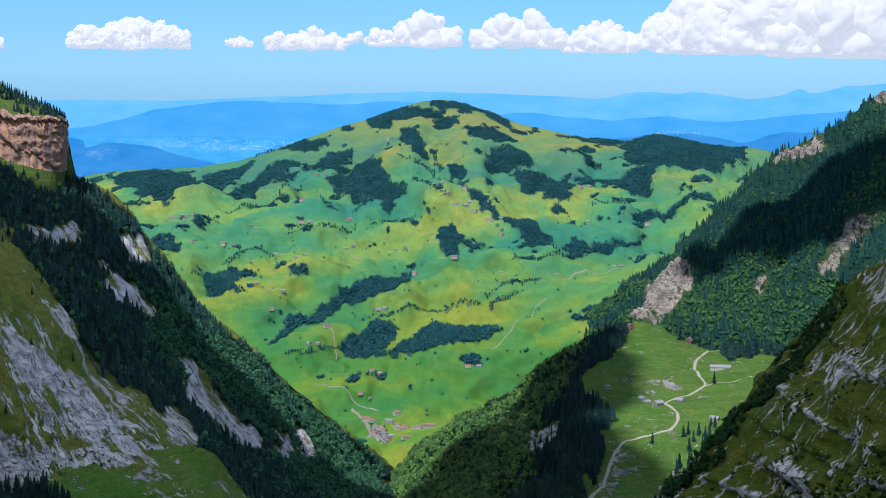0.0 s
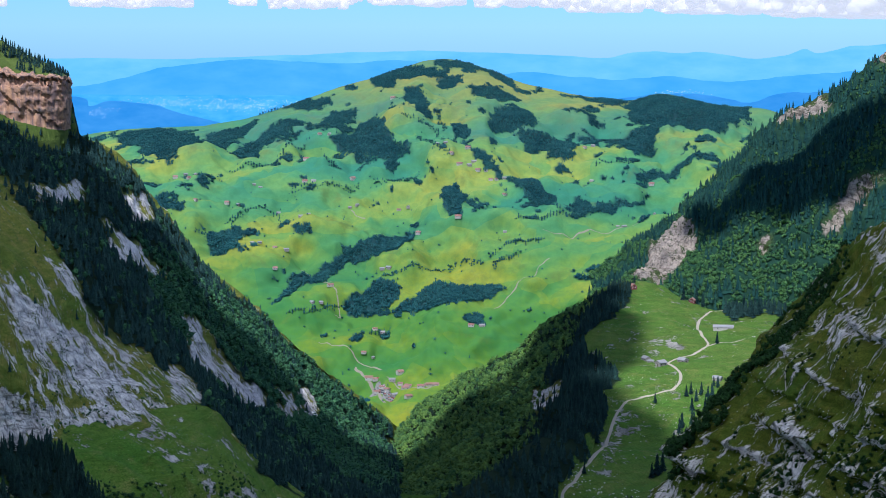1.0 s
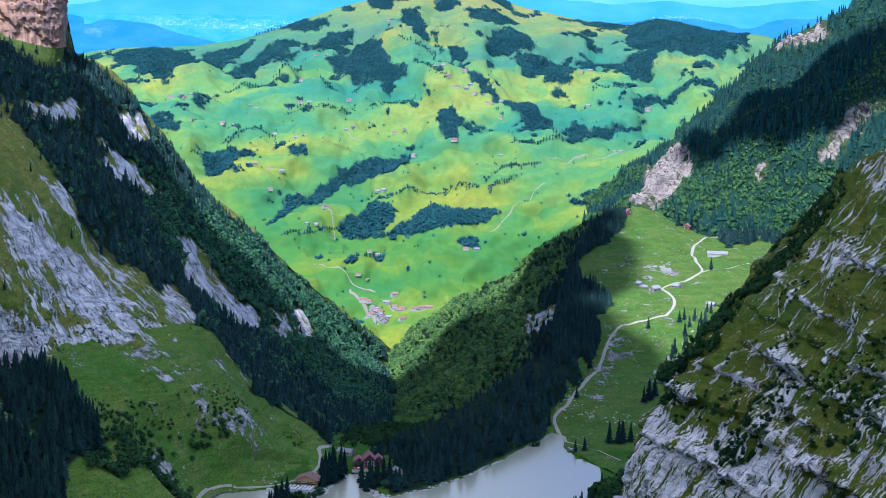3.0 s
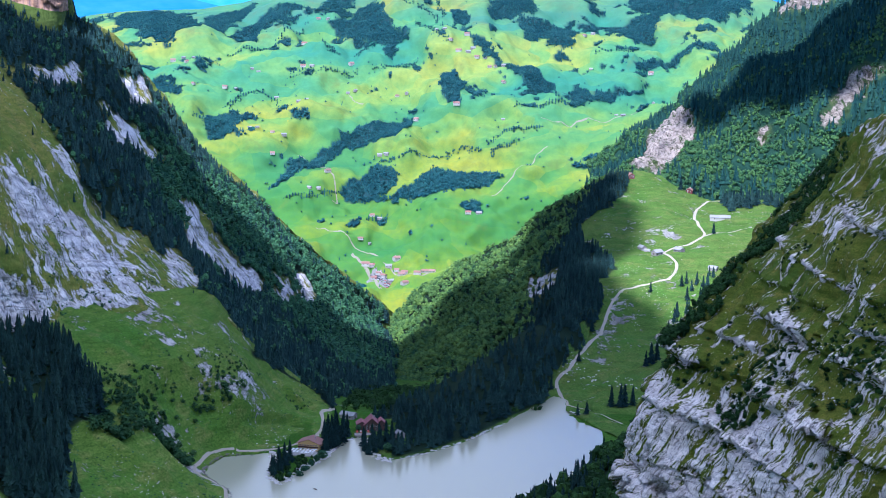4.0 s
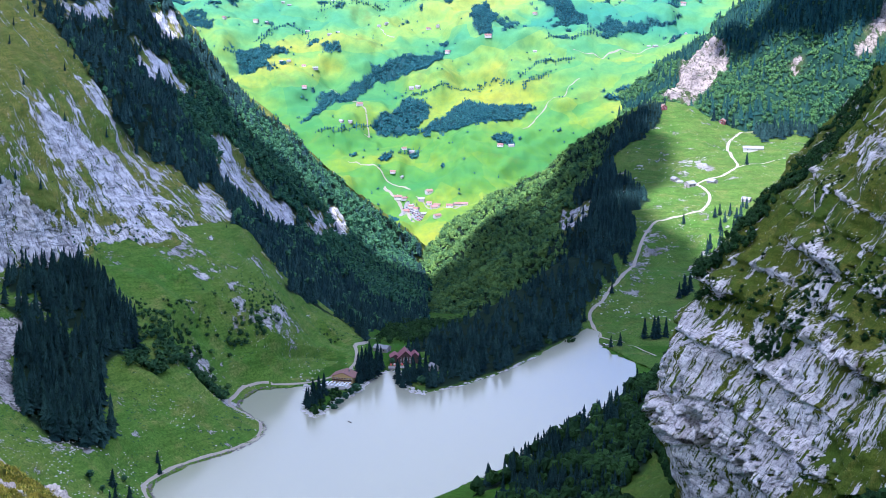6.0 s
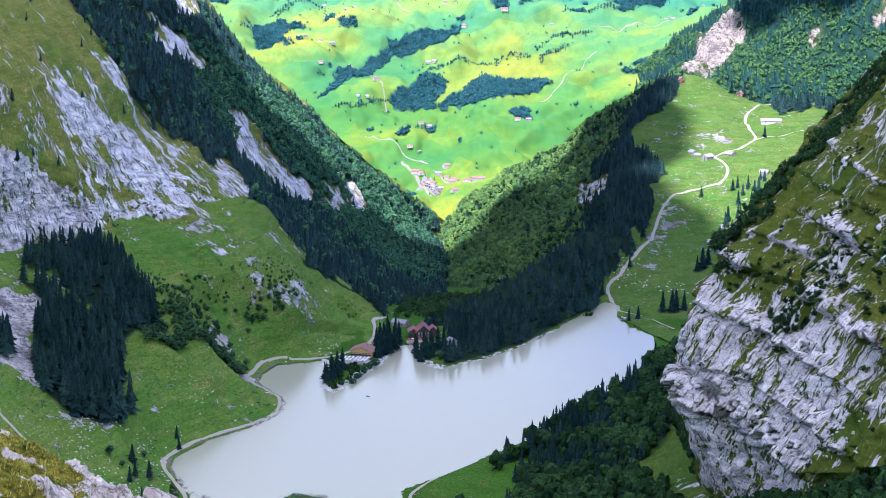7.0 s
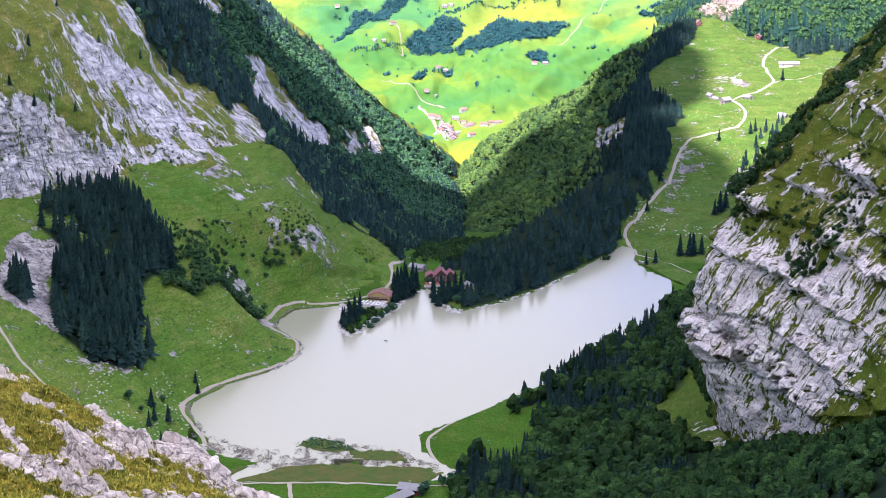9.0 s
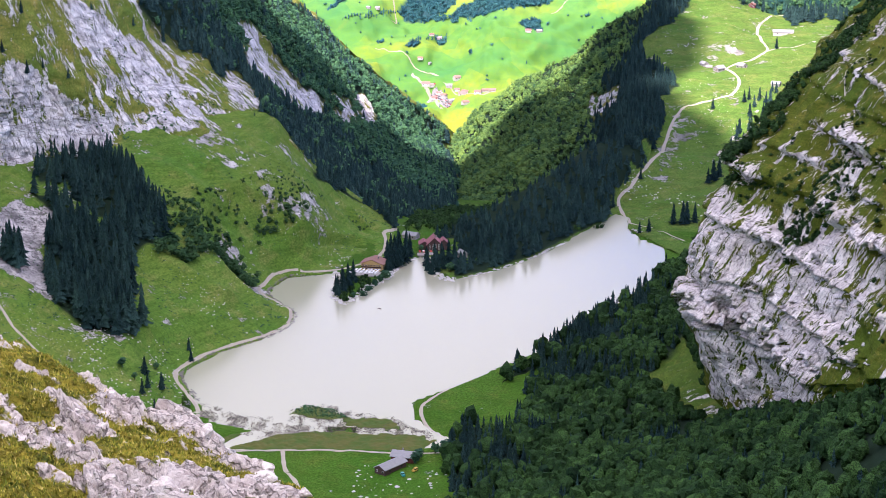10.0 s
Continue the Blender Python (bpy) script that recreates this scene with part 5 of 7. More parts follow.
# copse in the mouth of the gorge behind the inns
hollow = (floor_grid[..., 0] > -98) & (floor_grid[..., 0] < 90) & (floor_grid[..., 1] > 1782) & (floor_grid[..., 1] < 2080)
p = scatter(floor_grid, hollow * 1.0, 1.1, 27)
plant("gorge_copse", p - (0, 0, 1.0), tall(len(p), 8, 15, 27), CROWNS, SLOPE_LEAF, "green broadleaf trees behind the lake inns", seed=27)

# spur and moraine
m = seen_side(spur, 3) * (1 - np.clip(1.5 * spur_rock, 0, 1))
su, sv = grid_uv(spur)
con = np.clip(4 * (0.42 - su) + 1.5 * (sv - 0.75) + 0.6 * fbm(spur.reshape(-1, 3), 1 / 50.0, 2, 0.5, 29).reshape(su.shape), 0, 1)
litter("hillside_spur", m)
p = scatter(spur, m * con, 2.4, 7)
plant("spur_spruces", p, tall(len(p), 8, 16, 7), SPRUCES, SPRUCE, "dark spruce forest on the spur", (1.25, 1.9), seed=7)
p = scatter(spur, m * (1 - con), 2.9, 8)
plant("spur_broadleaves", p - (0, 0, 1.5), tall(len(p), 9, 16, 8), CROWNS, SPUR_LEAF, "dense green broadleaf forest on the spur", seed=8)
mz = np.clip(moraine[..., 2] - 0.5, 0, 1) * ~((moraine[..., 0] < -42) & (moraine[..., 1] < 1752)) * (beside_road < -10 + 9 * fbm(moraine.reshape(-1, 3), 1 / 18.0, 2, 0.5, 97).reshape(moraine.shape[:2]))
litter("hillside_moraine", mz)
p = scatter(moraine, seen_side(moraine, 2) * mz, 1.45, 9)
plant("moraine_spruces", p, tall(len(p), 7, 18, 9), SPRUCES_NEAR, SPRUCE, "dark spruce forest beside the lake", (1.35, 1.9), seed=9)
au, av = grid_uv(alp_meadow)
edge = np.maximum(on_sheet(alp_meadow, [ALP_EDGE_WOOD], 6), (au < 0.07) * (av > 0.25) * (av < 0.62))
litter("meadow_alp", edge)
p = scatter(alp_meadow, edge, 2.1, 10)
plant("alp_edge_spruces", p, tall(len(p), 9, 23, 10), SPRUCES, SPRUCE, "dark spruce wood along the edge of the alp", (1.05, 1.5), seed=10)
p = scatter(alp_meadow, on_sheet(alp_meadow, [ALP_REAR_WOOD], 7), 1.4, 11)
plant("alp_rear_spruces", p, tall(len(p), 14, 26, 11), SPRUCES, SPRUCE, "row of tall spruces behind the alp", (1.1, 1.6), seed=11)
p = scatter(alp_meadow, on_sheet(alp_meadow, [ALP_SIDE_WOOD], 8), 0.5, 12)
plant("alp_side_spruces", p, tall(len(p), 10, 22, 12), SPRUCES, SPRUCE, "spruces at the foot of the crag", seed=12)

# lakeside slope
m = (1 - on_sheet(lakeside, [SLOPE_CLEARING], 9)) * np.clip(lakeside[..., 2] - 0.5, 0, 1) * (lakeside[..., 1] > 790) * (lakeside[..., 0] < 0.03 * lakeside[..., 1] + 250)
lu, lv = grid_uv(lakeside)
con = np.clip(1.6 * (lv - 0.66) + 0.9 * (0.60 - lu) + 0.9 * fbm(lakeside.reshape(-1, 3), 1 / 45.0, 2, 0.5, 39).reshape(lu.shape), 0.08, 0.9)
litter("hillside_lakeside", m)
p = scatter(lakeside, m * con, 2.6, 13)
plant("slope_spruces", p, tall(len(p), 8, 18, 13), SPRUCES_NEAR, SPRUCE, "dark spruces on the wooded slope above the lake", seed=13)
p = scatter(lakeside, m * (1 - con), 1.9, 14)
plant("slope_broadleaves", p - (0, 0, 2), tall(len(p), 8, 17, 14), CROWNS_NEAR, SLOPE_LEAF, "dense green broadleaf wood above the lake", seed=14)

# crag
p = scatter(buttress, on_sheet(buttress, [CRAG_BUSHES, CRAG_GULLY], 10, 0.01, 0.04), 4.2, 15)
plant("crag_bushes", p - (0, 0, 0.8), tall(len(p), 1.0, 7, 15), BUSHES, SLOPE_LEAF, "dark bushes in the gullies of the crag", seed=15, category="shrubs")
p = scatter(buttress, on_sheet(buttress, [CRAG_EDGE_BUSHES], 11, 0.012, 0.03), 11.0, 16)
plant("crag_edge_trees", p - (0, 0, 0.5), tall(len(p), 2, 9, 16), CROWNS, SLOPE_LEAF, "trees along the edge of the crag", seed=16)
speck = np.clip(2.4 * fbm(buttress.reshape(-1, 3), 1 / 22.0, 3, 0.6, 49).reshape(buttress.shape[:2]) - 0.35, 0, 1) * (crag_rock < 0.6)
p = scatter(buttress, speck, 3.2, 17)
plant("crag_scrub", p - (0, 0, 0.4), 0.7 + 5 * np.random.RandomState(17).rand(len(p)) ** 2, BUSHES, SLOPE_LEAF, "low scrub on the grassy crag", (1.0, 1.8), seed=17, category="shrubs")

speck = np.clip(1.6 * fbm(alp_meadow.reshape(-1, 3), 1 / 35.0, 3, 0.6, 93).reshape(alp_meadow.shape[:2]) - 0.1, 0.02, 1) * (alp_meadow[..., 2] > 3)
p = scatter(alp_meadow, speck, 0.6, 28)
plant("alp_tussocks", p - (0, 0, 0.25), tall(len(p), 0.3, 0.9, 28), SHRUBS, BROADLEAF, "dark green dwarf shrubs on the alp", (1.2, 2.6), seed=28, category="shrubs")

# tower cap and right mountain
m = np.where(grid_uv(tower)[1] < 0.22, 1.0, 0.0) * (tower[..., 0] > -640)
m = m * np.clip(1.0 + 0.8 * fbm(tower.reshape(-1, 3), 1 / 40.0, 2, 0.5, 59).reshape(m.shape), 0, 1)
m = np.maximum(m, 0.8 * (grid_uv(tower)[1] > 0.86) * (tower[..., 0] < -452))
p = scatter(tower, m, 2.3, 18)
plant("tower_spruces", p, tall(len(p), 5, 13, 18), SPRUCES, SPRUCE, "spruces crowning the cliff tower", seed=18)
m = seen_side(right_mountain, 3) * (1 - np.clip(1.6 * mountain_rock, 0, 1))
ru, rv = grid_uv(right_mountain)
con = np.clip(1.2 * (0.5 - rv) + 0.45 + 1.0 * fbm(right_mountain.reshape(-1, 3), 1 / 90.0, 3, 0.5, 69).reshape(ru.shape), 0.05, 0.95)
litter("mountain_right", m)
p = scatter(right_mountain, m * con, 2.0, 19)
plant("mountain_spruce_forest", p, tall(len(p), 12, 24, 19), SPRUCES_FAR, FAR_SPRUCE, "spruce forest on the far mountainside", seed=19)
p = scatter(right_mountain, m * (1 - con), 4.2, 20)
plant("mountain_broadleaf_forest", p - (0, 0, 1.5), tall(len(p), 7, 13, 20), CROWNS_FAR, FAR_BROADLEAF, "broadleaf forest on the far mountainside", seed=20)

# far hills
m = on_sheet(far_hills, HILL_WOODS, 12, 0.003, 0.007)
hu, hv = grid_uv(far_hills)
hn = fbm(far_hills.reshape(-1, 3) * (1, 1, 1.5), 1 / 55.0, 4, 0.6, 79).reshape(hu.shape)
m = np.maximum(m, (hn > 0.98 - 0.14 * (hv < 0.42)) * 1.0) * seen_side(far_hills, 3)
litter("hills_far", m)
p = scatter(far_hills, m, 11.0, 21)
plant("far_woods", p - (0, 0, 1), tall(len(p), 4.5, 9.5, 21), SPRUCES_TINY + CROWNS_FAR, HAZED_WOOD, "dark woods on the distant hills, haze in their colour", (1.2, 1.9), seed=21)
p = scatter(far_hills, (hv > 0.1) * (hv < 0.97) * (0.3 + 2.0 * np.clip(hn - 0.2, 0, 1)), 0.07, 22)
for k, line in enumerate(HILL_HEDGES):
    q = spline(np.array(line), np.sort(np.random.RandomState(300 + k).rand(int(26 * len(line)))))
    q = q + np.random.RandomState(320 + k).normal(0, 0.0022, q.shape)
    i, j = np.clip(q[:, 1] * (far_hills.shape[0] - 1), 0, far_hills.shape[0] - 1).astype(int), np.clip(q[:, 0] * (far_hills.shape[1] - 1), 0, far_hills.shape[1] - 1).astype(int)
    p = np.concatenate([p, far_hills[i, j]])
plant("far_trees", p - (0, 0, 0.6), tall(len(p), 3, 9, 22), CROWNS + CROWNS_FAR + SPRUCES_FAR, HAZED_WOOD, "single trees dotted over the distant pastures", (1.0, 1.5), seed=22)

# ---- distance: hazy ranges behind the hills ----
# haze over the distance is painted as a blue glow on the surfaces
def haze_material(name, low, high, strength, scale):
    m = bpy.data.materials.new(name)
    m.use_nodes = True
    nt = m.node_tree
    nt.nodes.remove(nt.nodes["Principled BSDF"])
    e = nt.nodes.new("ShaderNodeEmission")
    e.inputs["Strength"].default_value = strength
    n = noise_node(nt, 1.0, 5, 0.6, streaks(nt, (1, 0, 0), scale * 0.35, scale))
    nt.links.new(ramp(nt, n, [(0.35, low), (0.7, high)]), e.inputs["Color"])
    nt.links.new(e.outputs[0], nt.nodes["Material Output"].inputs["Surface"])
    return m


def range_backdrop(name, y, crest, mat, label, rough, depth=60.0):
    """A distant ridge: a thick band with a broken crest, falling to the plain."""
    pts = spline(np.array(crest, float), np.linspace(0, 1, 420))
    p3 = np.stack([pts[:, 0], 0 * pts[:, 0], 0 * pts[:, 0]], 1)
    top = pts[:, 1] + rough * fbm(p3, 1 / 60.0, 4, 0.55, int(y))
    rows = []
    for k, (dy, dz) in enumerate(((40, -60), (0, 0), (-8, -10), (-20, -40), (-35, -110), (-depth, -420))):
        rows.append(np.stack([pts[:, 0], np.full(len(pts), y + dy), top + dz], 1))
    g = np.array(rows)
    idx = np.arange(g.shape[0] * g.shape[1]).reshape(g.shape[:2])
    f = np.stack([idx[:-1, :-1], idx[1:, :-1], idx[1:, 1:], idx[:-1, 1:]], -1).reshape(-1, 4)
    return tagged(mesh_object(name, g.reshape(-1, 3), f, mat), label, "backdrop", kind="structure")


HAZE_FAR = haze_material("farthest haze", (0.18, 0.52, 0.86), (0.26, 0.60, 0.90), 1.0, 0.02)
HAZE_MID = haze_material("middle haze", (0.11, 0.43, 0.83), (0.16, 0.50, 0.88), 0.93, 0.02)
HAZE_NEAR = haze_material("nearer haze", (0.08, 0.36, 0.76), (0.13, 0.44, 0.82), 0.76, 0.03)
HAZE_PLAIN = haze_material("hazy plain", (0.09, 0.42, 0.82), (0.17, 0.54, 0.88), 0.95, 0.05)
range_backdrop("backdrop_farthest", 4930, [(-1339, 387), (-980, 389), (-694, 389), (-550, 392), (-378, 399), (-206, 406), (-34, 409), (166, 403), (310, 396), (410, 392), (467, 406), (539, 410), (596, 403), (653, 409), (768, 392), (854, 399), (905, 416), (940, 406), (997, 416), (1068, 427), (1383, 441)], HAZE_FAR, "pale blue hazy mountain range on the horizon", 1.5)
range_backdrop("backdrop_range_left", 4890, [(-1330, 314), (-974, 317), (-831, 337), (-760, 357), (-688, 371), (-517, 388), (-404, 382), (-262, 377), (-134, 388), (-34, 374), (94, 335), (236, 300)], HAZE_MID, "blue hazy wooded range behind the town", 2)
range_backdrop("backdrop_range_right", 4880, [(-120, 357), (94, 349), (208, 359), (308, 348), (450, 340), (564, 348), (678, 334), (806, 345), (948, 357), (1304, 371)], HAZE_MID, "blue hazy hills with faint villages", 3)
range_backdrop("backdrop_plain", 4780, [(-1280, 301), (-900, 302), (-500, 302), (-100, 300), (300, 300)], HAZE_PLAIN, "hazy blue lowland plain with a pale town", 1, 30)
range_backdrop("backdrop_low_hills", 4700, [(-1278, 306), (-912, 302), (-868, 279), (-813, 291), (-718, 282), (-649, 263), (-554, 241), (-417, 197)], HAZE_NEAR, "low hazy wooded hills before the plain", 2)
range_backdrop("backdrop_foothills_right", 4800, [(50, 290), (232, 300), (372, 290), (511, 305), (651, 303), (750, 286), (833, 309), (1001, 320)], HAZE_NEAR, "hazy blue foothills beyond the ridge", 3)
# the town's walls take the same painted hazy glow
TOWN = haze_material("town walls glowing as haze", (0.45, 0.70, 0.90), (0.85, 0.92, 1.0), 1.0, 0.4)
r = np.random.RandomState(8)
verts, faces = [], []
for cx, cz, sx, sz, n in ((-480, 276, 150, 7, 300), (-700, 282, 110, 4, 120), (-600, 290, 160, 3, 90), (-330, 270, 60, 5, 60), (-840, 262, 30, 8, 40), (580, 312, 60, 3, 40)):
    for _ in range(n):
        x, z = cx + sx * r.randn() * 0.55, cz + sz * r.randn()
        w, h = r.uniform(0.6, 3.0), r.uniform(0.5, 1.5)
        b0 = len(verts)
        y = (4682 if cx < -800 else 4740 if cx < 0 else 4770) - r.uniform(0, 5)
        verts += [(x + i * w, y + j * 2, z + k * h) for i in (0, 1) for j in (0, 1) for k in (0, 1)]
        faces += [[b0 + q for q in f] for f in ((0, 1, 3, 2), (4, 6, 7, 5), (0, 4, 5, 1), (2, 3, 7, 6), (1, 5, 7, 3), (0, 2, 6, 4))]
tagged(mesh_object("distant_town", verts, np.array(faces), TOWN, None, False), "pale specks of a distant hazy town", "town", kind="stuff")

# ---- clouds ----
def cloud_material(name, base, glow, strength, thin):
    """Cumulus whose added glow stands in for scattered light; thin lets sun partly through."""
    m, nt, b = material(name, 1.0, 0.0)
    b.inputs["Base Color"].default_value = (*base, 1)
    b.inputs["Emission Color"].default_value = (*glow, 1)
    b.inputs["Emission Strength"].default_value = strength
    b.inputs["Alpha"].default_value = 1 - thin
    bump(nt, b, noise_node(nt, 0.05, 5, 0.6), 0.3, 8.0)
    return m


# horizon clouds: the warm sunlit look comes mostly from added glow
CLOUD = cloud_material("cumulus with warm glow", (0.30, 0.28, 0.26), (1.0, 0.93, 0.84), 0.62, 0.2)
# shading clouds: the added glow sets the fill light below them
SHADE_CLOUD = cloud_material("shading cumulus with fill glow", (0.6, 0.6, 0.6), (1.0, 0.985, 0.97), 0.72, 0.0)


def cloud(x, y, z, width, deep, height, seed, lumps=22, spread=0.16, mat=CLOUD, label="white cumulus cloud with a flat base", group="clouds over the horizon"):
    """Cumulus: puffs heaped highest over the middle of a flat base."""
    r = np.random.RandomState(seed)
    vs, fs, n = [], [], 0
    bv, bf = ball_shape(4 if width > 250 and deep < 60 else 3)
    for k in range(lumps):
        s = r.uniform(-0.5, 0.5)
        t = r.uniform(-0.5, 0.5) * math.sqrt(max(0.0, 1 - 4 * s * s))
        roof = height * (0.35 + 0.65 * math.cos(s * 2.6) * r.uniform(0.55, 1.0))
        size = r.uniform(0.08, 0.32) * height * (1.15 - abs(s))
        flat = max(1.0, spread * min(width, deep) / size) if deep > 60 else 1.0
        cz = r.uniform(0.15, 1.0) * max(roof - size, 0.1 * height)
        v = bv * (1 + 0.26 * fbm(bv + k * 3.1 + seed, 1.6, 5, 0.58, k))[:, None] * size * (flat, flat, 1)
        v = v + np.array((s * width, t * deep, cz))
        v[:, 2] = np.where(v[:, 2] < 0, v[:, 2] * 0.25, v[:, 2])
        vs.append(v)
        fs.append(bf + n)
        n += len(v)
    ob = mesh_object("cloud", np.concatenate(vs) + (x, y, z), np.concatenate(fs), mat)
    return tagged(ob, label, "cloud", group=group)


for k, (x, z, w, h) in enumerate(((-1145, 520, 60, 45), (-790, 520, 300, 78), (-515, 522, 70, 30), (-350, 515, 190, 60), (-170, 525, 160, 45), (-40, 525, 160, 85), (190, 520, 220, 92), (400, 508, 190, 82), (545, 520, 80, 90), (760, 512, 380, 160), (1010, 505, 330, 190), (1250, 500, 300, 200))):
    cloud(x, 4900, z, w, 40, (1.3 if x > 700 else 1.15) * h, 31 + k, 130 if w > 250 else 48)

# unseen cumulus overhead, placed to shade the basin and slopes, glowing underneath as fill
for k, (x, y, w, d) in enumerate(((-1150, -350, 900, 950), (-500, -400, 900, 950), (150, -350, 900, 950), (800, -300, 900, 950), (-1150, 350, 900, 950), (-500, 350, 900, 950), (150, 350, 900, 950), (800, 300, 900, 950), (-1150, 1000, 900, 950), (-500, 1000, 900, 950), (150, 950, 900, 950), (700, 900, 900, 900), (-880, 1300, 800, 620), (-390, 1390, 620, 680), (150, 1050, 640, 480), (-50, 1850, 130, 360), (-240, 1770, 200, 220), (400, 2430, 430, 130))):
    cloud(x, y, 1000, w, d, 170, 61 + k, 72, 0.17, SHADE_CLOUD, "unseen grey-white cumulus placed overhead to shade the land", "clouds overhead")

# ---- foreground: karst slope below the eye ----
FG_TOP = [(0.0, 0.0), (0.26, 0.0), (0.5, 0.0), (0.75, 0.0), (1.0, 0.0), (1.0, 0.62), (0.847, 0.569), (0.722, 0.45), (0.588, 0.33), (0.487, 0.25), (0.310, 0.18), (0.157, 0.15), (0.0, 0.15)]
FG_LOW = [(0.253, 0.452), (0.317, 0.368), (0.449, 0.50), (0.583, 0.524), (0.722, 0.464), (0.80, 0.44), (0.884, 0.686), (0.485, 0.994), (0.428, 0.793), (0.362, 0.671), (0.301, 0.572)]
FG_RIB = [(0.273, 0.257), (0.358, 0.228), (0.497, 0.416), (0.469, 0.497), (0.367, 0.374), (0.264, 0.314)]
u, v = grid_uv(foreground)
fp = foreground.reshape(-1, 3)
strike = foreground[3, 370] - foreground[3, 70]
strike = strike / np.linalg.norm(strike)
dip = 1.25 * (fp - 0.80 * (fp @ strike)[:, None] * strike)
wu = u + 0.025 * fbm(fp, 1 / 4.0, 4, 0.6, 101).reshape(u.shape)
wv = v + 0.035 * fbm(fp, 1 / 4.0, 4, 0.6, 111).reshape(u.shape)
fg_rock = np.zeros(u.shape)
for o, s in ((FG_TOP, 0.56), (FG_LOW, 0.60), (FG_RIB, 0.54)):
    fg_rock = np.maximum(fg_rock, s * blob(wu, wv, o, 0.03))
ledges = fbm(dip, 1 / 3.2, 4, 0.6, 121).reshape(u.shape)
fg_rock = np.clip(fg_rock + 0.75 * ledges - 0.10, 0, 1)
hard = np.clip((fg_rock - 0.38) * 5, 0, 1)
warp = dip + 0.3 * np.stack([fbm(fp, 0.8, 2, 0.5, 171), fbm(fp, 0.8, 2, 0.5, 172), fbm(fp, 0.8, 2, 0.5, 173)], 1)
gap, tone, tilt = [a.reshape(u.shape) for a in worley(warp / 1.5, 131)]
gap2, tone2, tilt2 = [a.reshape(u.shape) for a in worley(warp / 0.5, 141)]
rise = hard * (0.25 + 0.9 * (tone - 0.4) + 0.7 * tilt - 0.45 * np.clip(1 - gap * 7, 0, 1) + 0.34 * (tone2 - 0.5) + 0.4 * tilt2 - 0.16 * np.clip(1 - gap2 * 5, 0, 1)) + (1 - hard) * 0.26 * fbm(fp, 1 / 0.8, 3, 0.6, 151).reshape(u.shape)
foreground = foreground + normals(foreground) * (rise + 0.7 * fbm(fp, 1 / 9.0, 3, 0.5, 161).reshape(u.shape))[..., None]
KARST, nt, b = material("karst limestone and turf", 0.95, 0.1)
grain = noise_node(nt, 2.2, 8, 0.7)
vein = noise_node(nt, 1.0, 6, 0.65, streaks(nt, (0.85, -0.3, -0.42), 0.35, 1.5))
stone = mix(nt, ramp(nt, vein, [(0.36, (0, 0, 0)), (0.6, (1, 1, 1))]), (0.57, 0.47, 0.41), (0.80, 0.71, 0.63))
stone = mix(nt, calc(nt, "MULTIPLY", ramp(nt, grain, [(0.34, (1, 1, 1)), (0.46, (0, 0, 0))]), 0.5), stone, (0.16, 0.13, 0.12))
cell = nt.nodes.new("ShaderNodeTexVoronoi")
cell.feature = "DISTANCE_TO_EDGE"
cell.inputs["Scale"].default_value = 1.0
split = nt.nodes.new("ShaderNodeVectorMath")
split.operation = "ADD"
shift = nd(nt, "TexNoise", Scale=1.5, Detail=4.0)
where_at = nt.nodes.new("ShaderNodeNewGeometry")
nt.links.new(where_at.outputs["Position"], shift.inputs["Vector"])
nt.links.new(streaks(nt, tuple(strike), 0.35, 1.25), split.inputs[0])
nt.links.new(shift.outputs["Color"], split.inputs[1])
nt.links.new(split.outputs[0], cell.inputs["Vector"])
joint = ramp(nt, cell.outputs["Distance"], [(0.0, (1, 1, 1)), (0.07, (0, 0, 0))])
stone = mix(nt, calc(nt, "MULTIPLY", joint, 0.5), stone, (0.09, 0.07, 0.06))
turf = mix(nt, ramp(nt, noise_node(nt, 0.5, 5, 0.65), [(0.38, (0, 0, 0)), (0.62, (1, 1, 1))]), (0.095, 0.115, 0.010), (0.42, 0.335, 0.034))
turf = mix(nt, ramp(nt, grain, [(0.4, (0, 0, 0)), (0.6, (1, 1, 1))]), mix(nt, 0.6, turf, (0.02, 0.03, 0.006)), turf)
edge = calc(nt, "ADD", attribute(nt, "rock"), calc(nt, "MULTIPLY", calc(nt, "SUBTRACT", vein, 0.5), 0.8))
nt.links.new(mix(nt, ramp(nt, edge, [(0.40, (0, 0, 0)), (0.48, (1, 1, 1))]), turf, stone), b.inputs["Base Color"])
bump(nt, b, calc(nt, "SUBTRACT", calc(nt, "ADD", calc(nt, "MULTIPLY", vein, 0.6), grain), calc(nt, "MULTIPLY", joint, 0.5)), 1.0, 0.4)
slope = sheet("slope_foreground", foreground, KARST, fg_rock)
slope.data.polygons.foreach_set("use_smooth", np.zeros(len(slope.data.polygons), bool))
tagged(slope, "pale karst limestone slope with tufts of yellow grass", "terrain", kind="structure")

